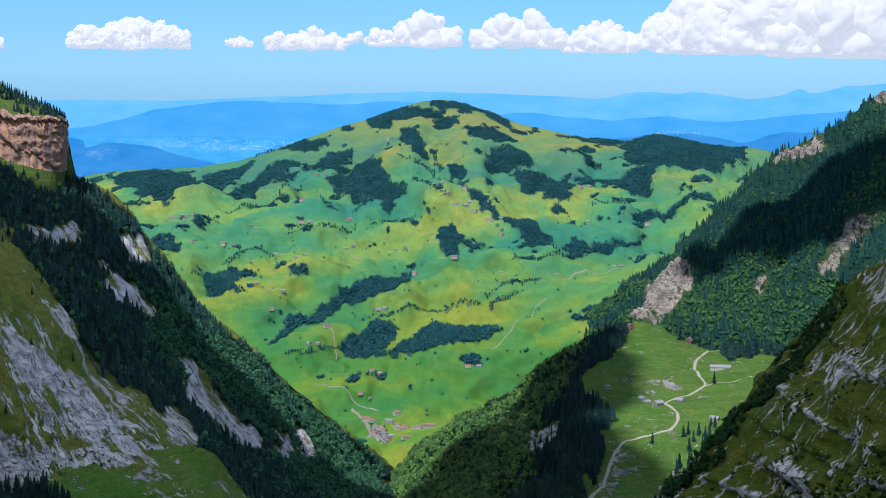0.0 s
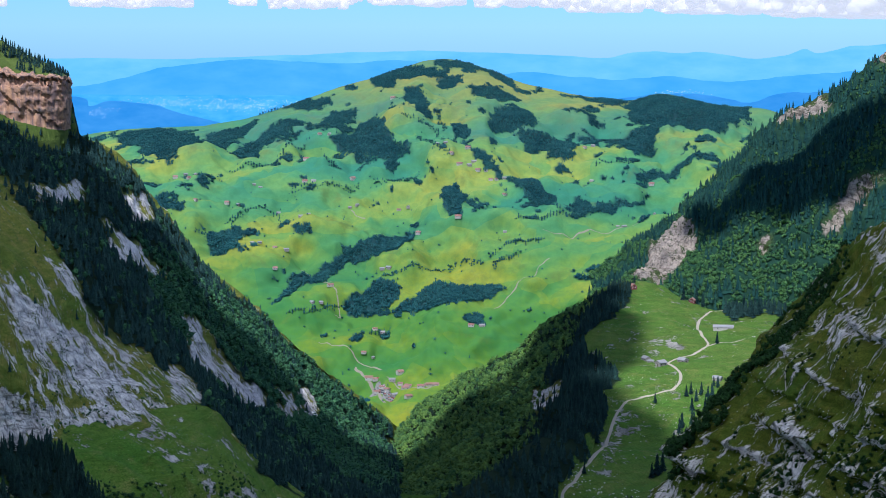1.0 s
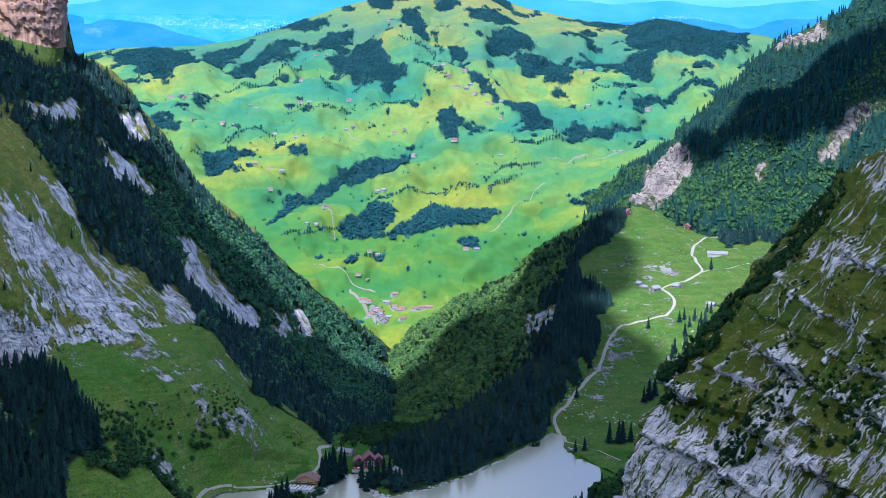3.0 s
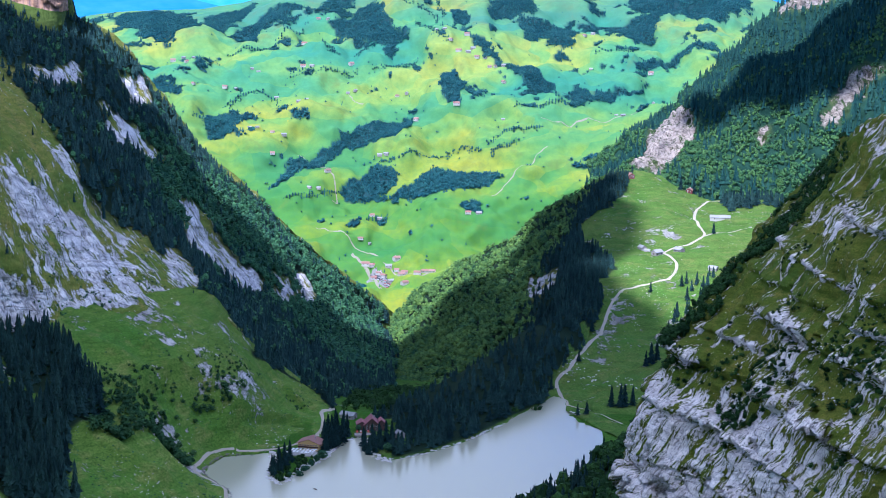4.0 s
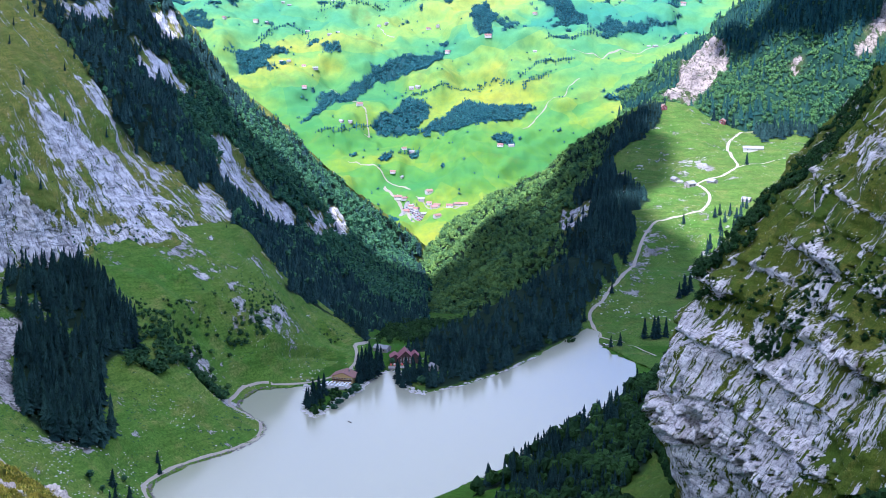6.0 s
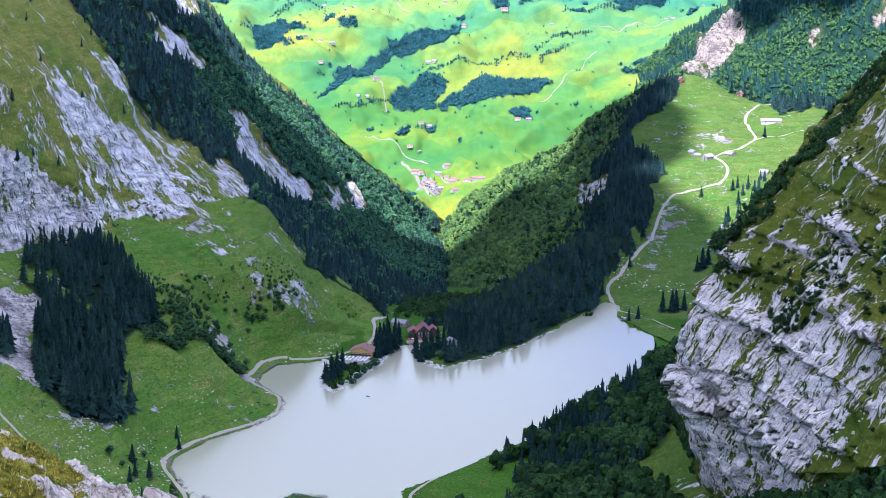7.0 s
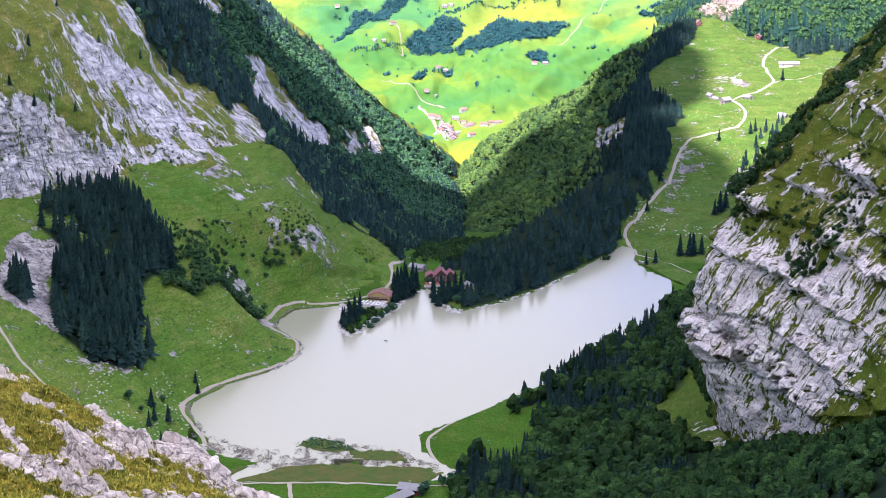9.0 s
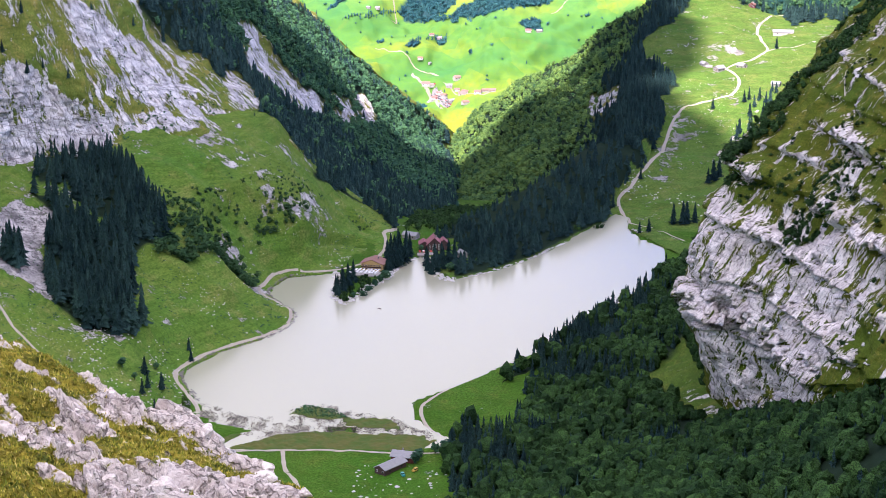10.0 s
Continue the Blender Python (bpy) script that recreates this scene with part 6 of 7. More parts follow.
# grass tufts
r = np.random.RandomState(51)
spots = scatter(foreground, (1 - hard) * (v > 0.01), 1900, 52)
TUFT, nt, b = material("dry alpine grass", 0.9, 0.1)
g = nt.nodes.new("ShaderNodeNewGeometry")
nt.links.new(ramp(nt, g.outputs["Random Per Island"], [(0.0, (0.070, 0.105, 0.010)), (0.55, (0.27, 0.265, 0.024)), (0.85, (0.46, 0.38, 0.045)), (1.0, (0.58, 0.46, 0.13))]), b.inputs["Base Color"])
verts, n = [], len(spots)
for q in range(6):
    a = r.uniform(0, 6.28, n)
    ln = r.uniform(0.06, 0.22, n)
    lean = r.uniform(0.03, 0.2, n)
    off = r.uniform(-0.15, 0.15, (n, 2))
    base = spots + np.stack([off[:, 0], off[:, 1], 0 * ln - 0.05], 1)
    side = np.stack([-np.sin(a), np.cos(a), 0 * a], 1) * 0.045
    tip = base + np.stack([np.cos(a) * lean, np.sin(a) * lean, ln], 1)
    verts.append(np.stack([base - side, base + side, tip], 1))
verts = np.concatenate(verts).reshape(-1, 3)
tagged(mesh_object("grass_tufts", verts, np.arange(len(verts)).reshape(-1, 3), TUFT, None, False), "tufts of yellow-green alpine grass between rocks", "grass", kind="stuff")

BOULDER, nt, b = material("weathered limestone boulder", 0.95, 0.1)
grain = noise_node(nt, 3.0, 8, 0.7)
nt.links.new(mix(nt, ramp(nt, grain, [(0.36, (0, 0, 0)), (0.6, (1, 1, 1))]), (0.42, 0.35, 0.31), (0.78, 0.69, 0.61)), b.inputs["Base Color"])
bump(nt, b, grain, 0.8, 0.15)
bv3, bf3 = ball_shape(3)
fg_tree = tree_of(foreground)


def boulder(x, y, size, seed):
    r = np.random.RandomState(seed)
    v = bv3 * (1 + 0.35 * fbm(bv3 + seed, 1.1, 3, 0.55, seed))[:, None]
    for _ in range(7):
        n = r.randn(3)
        n /= np.linalg.norm(n)
        d = v @ n
        cut = r.uniform(0.55, 0.8)
        v = v - n * np.clip(d - cut, 0, None)[:, None] * 0.9
    v = v * size * r.uniform((0.9, 0.6, 0.5), (1.5, 0.9, 0.8))
    hit = fg_tree.ray_cast(Vector((x, y, 900)), Vector((0, 0, -1)))[0]
    if hit is None:
        return
    ob = mesh_object("boulder", v, bf3, BOULDER, None, False)
    ob.matrix_world = pose(x, y, hit.z + 0.12 * size, 0, 15, r.uniform(0, 360))
    tagged(ob, "angular pale limestone boulder on the karst slope", "boulder", group="boulders on the foreground slope")


r = np.random.RandomState(61)
cells = np.argwhere((hard > 0.5) & (v > 0.02) & (v < 0.8))
for k, q in enumerate(r.choice(len(cells), 45, replace=False)):
    i, j = cells[q]
    boulder(foreground[i, j, 0], foreground[i, j, 1], r.uniform(0.22, 0.62) ** 1.3, 70 + k)

# ---- buildings ----
def paint(name, low, high, rough=0.8, scale=1.5):
    m, nt, b = material(name, rough, 0.2)
    nt.links.new(mix(nt, noise_node(nt, scale, 5), low, high), b.inputs["Base Color"])
    return m


OCHRE = paint("ochre plaster", (0.55, 0.38, 0.14), (0.68, 0.48, 0.20))
BROWN_WOOD = paint("weathered brown timber", (0.050, 0.032, 0.030), (0.110, 0.066, 0.058))
RED_WOOD = paint("dark red timber", (0.12, 0.035, 0.035), (0.20, 0.06, 0.055))
GREY_WOOD = paint("silvered timber", (0.20, 0.18, 0.17), (0.36, 0.33, 0.31))
PALE_WALL = paint("weathered pale render", (0.34, 0.32, 0.29), (0.46, 0.44, 0.40))
WHITE_WALL = paint("white render", (0.62, 0.60, 0.56), (0.78, 0.76, 0.72))
RED_TILE = paint("red roof tiles", (0.20, 0.075, 0.085), (0.32, 0.14, 0.15), 0.85, 0.8)
BROWN_TILE = paint("brown roof tiles", (0.20, 0.10, 0.08), (0.32, 0.18, 0.15), 0.85, 0.8)
PALE_TILE = paint("faded red tiles", (0.24, 0.13, 0.11), (0.33, 0.20, 0.17), 0.85, 0.8)
GREY_TILE = paint("grey roof sheets", (0.20, 0.195, 0.20), (0.34, 0.33, 0.33), 0.7, 0.5)
PANE = paint("dark window glass", (0.02, 0.025, 0.03), (0.05, 0.06, 0.07), 0.1)
CANVAS = paint("white canvas", (0.74, 0.73, 0.71), (0.85, 0.84, 0.82))
RED_CANVAS = paint("red canvas", (0.50, 0.06, 0.05), (0.62, 0.10, 0.08))
BARK = paint("spruce bark", (0.05, 0.035, 0.025), (0.11, 0.08, 0.06))
BANK_STONE = paint("damp bank stones", (0.07, 0.065, 0.055), (0.24, 0.22, 0.19), 0.9, 0.4)
STONE = paint("field stones", (0.34, 0.32, 0.30), (0.62, 0.58, 0.54), 0.95, 0.3)


def boxes(*items):
    """Vertices and faces of boxes given as (cx, cy, cz, sx, sy, sz)."""
    verts, faces = [], []
    for cx, cy, cz, sx, sy, sz in items:
        b0 = len(verts)
        verts += [(cx + i * sx / 2, cy + j * sy / 2, cz + k * sz / 2) for i in (-1, 1) for j in (-1, 1) for k in (-1, 1)]
        faces += [[b0 + q for q in f] for f in ((0, 1, 3, 2), (4, 6, 7, 5), (0, 4, 5, 1), (2, 3, 7, 6), (1, 5, 7, 3), (0, 2, 6, 4))]
    return verts, np.array(faces)


def part(name, shape, mat, parent, label="", smooth=False):
    ob = mesh_object(name, shape[0], shape[1], mat, parent, smooth)
    if label:
        ob["label"] = label
    return ob


def gabled(w, d, h, rise, x0=0.0, y0=0.0):
    """Walls of a house whose gable faces -y."""
    v = []
    for y in (y0 - d / 2, y0 + d / 2):
        v += [(x0 - w / 2, y, -2.0), (x0 + w / 2, y, -2.0), (x0 + w / 2, y, h), (x0, y, h + rise), (x0 - w / 2, y, h)]
    return v, [(0, 1, 2, 3, 4), (9, 8, 7, 6, 5), (0, 5, 6, 1), (1, 6, 7, 2), (4, 9, 5, 0), (2, 7, 8, 3), (3, 8, 9, 4)]


def saddle(w, d, h, rise, over, thick, x0=0.0, y0=0.0):
    """Two roof slabs with eaves."""
    s = rise / (w / 2)
    e = w / 2 + over
    prof = [(-e, h - s * over), (0, h + rise), (e, h - s * over)]
    v = []
    for y in (y0 - d / 2 - over, y0 + d / 2 + over):
        v += [(x0 + a, y, z + 0.12) for a, z in prof] + [(x0 + a, y, z + 0.12 + thick) for a, z in prof]
    f = [(0, 3, 4, 1), (1, 4, 5, 2), (7, 10, 9, 6), (8, 11, 10, 7), (3, 9, 10, 4), (4, 10, 11, 5), (1, 7, 6, 0), (2, 8, 7, 1), (0, 6, 9, 3), (5, 11, 8, 2)]
    return v, f


def house(name, label, category, w, d, h, rise, wall_mat, roof_mat, floors=2, columns=4, over=0.9, wings=(), chimney=True, shutters=None):
    root = new(name)
    tagged(root, label, category)
    wall = part("wall", gabled(w, d, h, rise), wall_mat, root)
    roof = part("roof", saddle(w, d, h, rise, over, 0.35), roof_mat, root)
    if chimney:
        part("chimney", boxes((w * 0.2, d * 0.1, h + rise * 0.75 + 0.7, 0.9, 0.9, 2.2)), GREY_WOOD, roof)
    part("door", boxes((w * 0.08, -d / 2 - 0.05, 1.05, 1.2, 0.14, 2.1)), BROWN_WOOD, root)
    gap = w / (columns + 0.6)
    for fl in range(floors):
        for c in range(columns):
            x = (c - (columns - 1) / 2) * gap
            z = 1.7 + fl * (h - 1.0) / max(floors, 1) + (0.4 if fl else 0)
            if fl == 0 and abs(x - w * 0.08) < 1.3:
                continue
            win = part("window", boxes((x, -d / 2 - 0.04, z, 1.15, 0.16, 1.35)), WHITE_WALL, root)
            part("pane", boxes((x, -d / 2 - 0.10, z, 0.9, 0.10, 1.1)), PANE, win)
            if shutters:
                part("shutter", boxes((x - 0.85, -d / 2 - 0.06, z, 0.5, 0.1, 1.35)), shutters, win)
    for c in range(max(2, columns // 2)):
        y = (c - (max(2, columns // 2) - 1) / 2) * d / (columns // 2 + 0.8)
        for s in (-1, 1):
            part("window", boxes((s * (w / 2 + 0.04), y, h - 1.6, 0.16, 1.1, 1.3)), PANE, root)
    for wx, wy, ww, wd, wh, wr in wings:
        part("wing", gabled(ww, wd, wh, wr, wx, wy), wall_mat, root)
        part("wing_roof", saddle(ww, wd, wh, wr, 0.6, 0.3, wx, wy), roof_mat, root)
        for c in range(2):
            part("window", boxes((wx + (c - 0.5) * ww * 0.5, wy - wd / 2 - 0.05, wh - 1.5, 1.1, 0.16, 1.3)), PANE, root)
    return root


def stand(ob, x, y, turn=0.0, names=None, sink=0.0, scale=1.0):
    z = ground_at(x, y, names) if names else ground_at(x, y)
    ob.matrix_basis = pose(x, y, z - sink, 0, 0, turn) @ Matrix.Diagonal((scale, scale, scale, 1))
    return ob


HILLS = ("hills_far",)
inn_a = house("mountain_inn", "ochre mountain inn with a low brown gable roof and terrace", "inn", 19, 14, 6.6, 3.6, OCHRE, BROWN_TILE, 2, 7, 1.6, shutters=RED_WOOD)
part("balcony", boxes((0, -7.9, 3.3, 18.5, 1.6, 0.25), (0, -8.6, 3.9, 18.5, 0.12, 0.9)), BROWN_WOOD, inn_a)
stand(inn_a, -114, 1651, -12)
inn_b = house("lake_guesthouse", "dark timber guesthouse with steep red tiled gables", "inn", 13, 15, 6.2, 6.0, BROWN_WOOD, RED_TILE, 3, 4, 1.1, ((-9.0, 2.0, 9, 12, 5.4, 2.8), (9.0, 2.5, 8, 11, 5.8, 3.6)))
stand(inn_b, -63, 1716, 6)
shed = house("stone_shed", "low grey-roofed shed beside the guesthouse", "shed", 9, 14, 3.6, 2.2, GREY_WOOD, GREY_TILE, 1, 2, 0.7, chimney=False)
stand(shed, -86, 1757, 65)
boathouse = house("boathouse", "small pale-roofed boathouse among the trees", "boathouse", 6, 8, 3, 2.4, GREY_WOOD, GREY_TILE, 1, 2, 0.6, chimney=False)
stand(boathouse, -36, 1680, 30, sink=-4)
farm = house("alpine_farmhouse", "alpine farmhouse with silver roof and dark red walls", "farmhouse", 10, 15, 4.0, 2.4, RED_WOOD, GREY_TILE, 1, 3, 0.8)
stand(farm, -64, 1190, 75)
barn = house("cow_barn", "long low barn with a grey sheet roof", "barn", 9, 21, 3.4, 2.2, BROWN_WOOD, GREY_TILE, 1, 3, 0.8, chimney=False)
stand(barn, -72, 1173, -38)
hut = house("alp_hut", "small weathered timber hut on the alp", "hut", 7, 10, 2.8, 2.2, GREY_WOOD, GREY_TILE, 1, 2, 0.6, chimney=False)
stand(hut, 244, 2333, 25)
for x, y, t, s in ((258, 2294, -50, 1.2), (287, 2314, 40, 1.1), (316, 2221, 60, 1.0), (249, 2322, 70, 0.7)):
    stand(copy_thing(hut, pose(0, 0, 0)), x, y, t, scale=s)
long_barn = house("alp_dairy", "long pale alp dairy with a light grey roof", "barn", 11, 26, 3.6, 2.4, PALE_WALL, GREY_TILE, 1, 3, 0.7, chimney=False)
stand(long_barn, 363, 2507, 82)
chalet = house("saddle_chalet", "small red-brown chalet on the grassy saddle", "chalet", 8, 10, 4.2, 2.6, RED_WOOD, BROWN_TILE, 2, 3, 0.9)
stand(chalet, 260, 2668, 10)
stand(copy_thing(chalet, pose(0, 0, 0)), 345, 2690, -15)

# farms and the village in the far valley
far_a = house("valley_farmhouse", "white farmhouse with a pale tiled roof on pasture", "farmhouse", 9, 15, 4, 3, PALE_WALL, BROWN_TILE, 2, 3, 0.6)
far_b = house("valley_farmhouse", "pale farmhouse with a faded red roof on green pasture", "farmhouse", 9, 13, 4.5, 3.0, PALE_WALL, PALE_TILE, 2, 3, 0.6)
far_c = house("valley_barn", "pale hay barn with a grey roof on green pasture", "barn", 7, 12, 3.2, 2.4, GREY_WOOD, GREY_TILE, 1, 2, 0.5, chimney=False)
kinds = (far_a, far_b, far_c)
FARMS = [(-257, 3671), (-343, 3930), (-532, 3986), (-571, 4060), (-399, 3993), (-293, 3988), (-98, 3950), (-198, 3939), (-296, 4077), (-136, 3647), (-155, 3590), (47, 3591), (-56, 3859), (23, 3839), (119, 3945), (91, 3987), (304, 4045), (400, 3898), (-385, 3804), (-340, 3809), (-335, 3749), (-293, 3866), (-225, 3718), (-126, 3764), (116, 3830), (344, 3867), (44, 4060), (-19, 4060), (-276, 4197), (-120, 4337), (10, 4032), (27, 4013), (57, 4028), (65, 4010), (104, 3986), (427, 4020), (297, 4161), (-449, 3943), (-509, 3907), (-196, 4032)]
VILLAGE = [(-132, 3537), (-118, 3527), (-109, 3522), (-86, 3553), (-85, 3533), (-70, 3525), (-46, 3493), (-33, 3503), (-19, 3507), (-95, 3509), (-127, 3525), (-143, 3542), (-69, 3480), (-100, 3536), (-76, 3517)]
r = random.Random(12)
used = set()
for k, (x, y) in enumerate(FARMS + VILLAGE):
    kind = kinds[r.choice((0, 0, 1, 2))]
    town = k >= len(FARMS)
    ob = kind if kind.name not in used else copy_thing(kind, pose(0, 0, 0))
    used.add(kind.name)
    stand(ob, x, y, r.uniform(40, 130), HILLS, 0.3, r.uniform(0.7, 1.0) if town else r.uniform(0.55, 0.85))
    ob["group"] = "houses of the valley village" if town else "scattered farms on the hills"
    if not town and r.random() < 0.5:
        c = copy_thing(far_c, pose(0, 0, 0))
        stand(c, x + r.uniform(12, 22), y + r.uniform(-4, 8), r.uniform(0, 180), HILLS, 0.3, r.uniform(0.6, 0.9))
        c["group"] = "scattered farms on the hills"
for kind in kinds:
    if kind.name not in used:
        stand(kind, -150, 3549, 80, HILLS, 0.3)

# car park of the village
ASPHALT = paint("pale car park", (0.17, 0.17, 0.17), (0.25, 0.24, 0.23), 0.9, 0.4)
FIELD_TRACK = paint("dusty field track", (0.20, 0.185, 0.14), (0.29, 0.265, 0.20), 0.95, 0.4)
ribbon("car_park", [(-134, 3530), (-122, 3519), (-110, 3508), (-99, 3498)], 22, "pale gravel car park beside the village", HILLS, 0.6, ASPHALT)
ribbon("road_valley", [(-170, 3566), (-150, 3545), (-130, 3524), (-120, 3500), (-112, 3470)], 5, "pale valley road past the village", HILLS, 0.5, FIELD_TRACK)
for line in ([(-110, 3545), (-90, 3528), (-70, 3512), (-45, 3490), (-25, 3500)], [(-225, 3718), (-212, 3712), (-205, 3690), (-214, 3680)], [(-290, 3790), (-270, 3775), (-250, 3762), (-225, 3752)], [(-198, 3939), (-185, 3925), (-165, 3915)], [(190, 3800), (260, 3825), (330, 3850), (400, 3890)], [(90, 3640), (140, 3690), (200, 3730)], [(-120, 3560), (-160, 3580), (-240, 3600)]):
    ribbon("road_hill", line, 2.4, "narrow pale farm road across the pasture", HILLS, 0.6, FIELD_TRACK)
CAR = [paint("white car paint", (0.6, 0.6, 0.6), (0.7, 0.7, 0.7), 0.3), paint("dark car paint", (0.03, 0.035, 0.05), (0.05, 0.06, 0.08), 0.3), paint("red car paint", (0.35, 0.03, 0.03), (0.4, 0.04, 0.04), 0.3)]
cars = []
for m in CAR:
    c = new("parked_car")
    tagged(c, "small parked car on the village car park", "car", group="cars on the car park")
    part("body", boxes((0, 0, 0.6, 1.8, 4.3, 0.7)), m, c)
    part("cabin", boxes((0, 0.2, 1.2, 1.5, 2.2, 0.6)), PANE, c)
    for sx in (-0.85, 0.85):
        for sy in (-1.3, 1.3):
            part("wheel", boxes((sx, sy, 0.3, 0.2, 0.6, 0.6)), PANE, c)
    cars.append(c)
fresh = list(cars)
for row in range(4):
    for k in range(11):
        x = -136 + 3.4 * k + row * 3.0 + r.uniform(-0.3, 0.3)
        y = 3531 - 3.1 * k + row * 3.4 - 4
        if r.random() < 0.12:
            continue
        c = r.choice(cars)
        ob = c if c in fresh else copy_thing(c, pose(0, 0, 0))
        if c in fresh:
            fresh.remove(c)
        stand(ob, x, y, 40, HILLS, -0.6)

for paint_of, label, x, y, turn in ((paint("teal car paint", (0.03, 0.22, 0.22), (0.05, 0.28, 0.27), 0.3), "teal delivery van parked beside the cow barn", -63.5, 1163, 20), (paint("ochre machine paint", (0.45, 0.30, 0.05), (0.55, 0.36, 0.07), 0.5), "small ochre farm tractor parked by the barn", -56, 1170, -35)):
    van = new("farm_vehicle")
    tagged(van, label, "vehicle")
    part("body", boxes((0, 0, 0.95, 1.9, 4.6, 1.1)), paint_of, van)
    part("cabin", boxes((0, 0.5, 1.85, 1.7, 2.6, 0.75)), PANE, van)
    part("roof", boxes((0, 0.5, 2.27, 1.8, 2.8, 0.1)), paint_of, van)
    for sx in (-0.9, 0.9):
        for sy in (-1.4, 1.4):
            part("wheel", boxes((sx, sy, 0.38, 0.26, 0.74, 0.5), (sx, sy, 0.38, 0.25, 0.5, 0.74)), PANE, van)
    stand(van, x, y, turn)

# terraces with parasols
PAVING = paint("terrace paving", (0.30, 0.28, 0.26), (0.42, 0.40, 0.37))


def disc_cone(radius, z0, z1, sides=8):
    v = [(0, 0, z1)] + [(radius * math.cos(6.2832 * i / sides), radius * math.sin(6.2832 * i / sides), z0) for i in range(sides)] + [(0, 0, z0 + 0.05)]
    f = [(0, 1 + i, 1 + (i + 1) % sides) for i in range(sides)] + [(sides + 1, 1 + (i + 1) % sides, 1 + i) for i in range(sides)]
    return v, np.array(f)


def parasol(mat, label):
    p = new("parasol")
    tagged(p, label, "parasol", group="parasols on the inn terraces")
    part("pole", boxes((0, 0, 1.2, 0.08, 0.08, 2.4)), GREY_WOOD, p)
    part("canopy", disc_cone(1.35, 2.2, 2.9), mat, p)
    part("foot", boxes((0, 0, 0.06, 0.6, 0.6, 0.12)), GREY_WOOD, p)
    return p


terrace = tagged(mesh_object("terrace", *boxes((0, 0, 0, 28, 15, 1.2)), PAVING, None, False), "paved inn terrace above the lake", "terrace", kind="structure")
stand(terrace, -121, 1634, -12, sink=-0.2)
terrace_two = tagged(mesh_object("terrace", *boxes((0, 0, 0, 15, 8, 1.2)), PAVING, None, False), "paved guesthouse terrace above the lake", "terrace", kind="structure")
stand(terrace_two, -70, 1699, 6, sink=-0.2)
white = parasol(CANVAS, "open white parasol on the inn terrace")
red = parasol(RED_CANVAS, "open red parasol on the guesthouse terrace")
first = {white, red}
for k in range(32):
    ob = white if white in first else copy_thing(white, pose(0, 0, 0))
    first.discard(white)
    ob.matrix_basis = pose(0, 0, 0) @ Matrix.Translation(terrace.matrix_basis @ Vector((-11.6 + (k % 8) * 3.3 + r.uniform(-0.6, 0.6), -5.8 + 3.6 * (k // 8) + r.uniform(-0.5, 0.5), 0.6)))
for k in range(8):
    src = red if k % 3 != 2 else white
    ob = src if src in first else copy_thing(src, pose(0, 0, 0))
    first.discard(src)
    ob.matrix_basis = Matrix.Translation(terrace_two.matrix_basis @ Vector((-5.2 + (k % 4) * 3.4, -1.8 + 3.6 * (k // 4), 0.6)))

# rowing boat and footbridge
boat = new("rowing_boat")
tagged(boat, "small dark rowing boat out on the lake", "boat")
hull = [(0, -2.3, 0.45), (0.75, -1, 0.4), (0.8, 0.8, 0.4), (0.5, 2, 0.45), (-0.5, 2, 0.45), (-0.8, 0.8, 0.4), (-0.75, -1, 0.4), (0, -1.6, -0.15), (0.4, 0.5, -0.15), (-0.4, 0.5, -0.15), (0, 1.7, -0.1)]
part("hull", (hull, [(0, 1, 7), (1, 2, 8, 7), (2, 3, 10, 8), (3, 4, 10), (4, 5, 9, 10), (5, 6, 7, 9), (6, 0, 7), (7, 8, 10, 9)]), BROWN_WOOD, boat)
for y in (-0.6, 0.7):
    part("bench", boxes((0, y, 0.3, 1.4, 0.3, 0.06)), GREY_WOOD, boat)
boat.matrix_basis = pose(-102, 1534, 0.0, 0, 0, 50)
bridge = new("footbridge")
tagged(bridge, "timber footbridge over the lake's outlet", "bridge")
part("deck", boxes((0, 0, 0, 12, 3, 0.3)), GREY_WOOD, bridge)
for s in (-1, 1):
    part("rail", boxes((0, 1.4 * s, 1.0, 12, 0.1, 0.1), (0, 1.4 * s, 0.6, 12, 0.08, 0.08)), GREY_WOOD, bridge)
    for k in range(5):
        part("post", boxes((-5.6 + 2.8 * k, 1.4 * s, 0.5, 0.14, 0.14, 1.1)), GREY_WOOD, bridge)
bridge.matrix_basis = pose(-34, 1211, 1.6, 0, 0, 12)

# ---- single trees ----
def lone_spruce(seed, name="spruce"):
    rg = random.Random(seed)
    t = new(name)
    sv, sf = spruce_shape(rg, 11, 14, 0.32)
    part("crown", (sv, sf), SPRUCE, t)
    part("trunk", (np.array([(0.012 * math.cos(a) * q, 0.012 * math.sin(a) * q, z) for z, q in ((-0.03, 1.3), (0.9, 0.3)) for a in (0, 1.05, 2.1, 3.14, 4.19, 5.24)]), np.array([(i, (i + 1) % 6, 6 + (i + 1) % 6, 6 + i) for i in range(6)])), BARK, t)
    return t


def lone_broadleaf(seed):
    rg = random.Random(seed)
    t = new("broadleaf_tree")
    part("crown", leafy_shape(rg, 160, 8), BROADLEAF, t)
    part("trunk", (np.array([(0.03 * math.cos(a) * q, 0.03 * math.sin(a) * q, z) for z, q in ((-0.03, 1.3), (0.5, 0.5)) for a in (0, 1.05, 2.1, 3.14, 4.19, 5.24)]), np.array([(i, (i + 1) % 6, 6 + (i + 1) % 6, 6 + i) for i in range(6)])), BARK, t)
    return t


forms = [lone_spruce(k) for k in range(4)]
leafy_forms = [lone_broadleaf(k) for k in range(3)]
waiting = set(forms + leafy_forms)


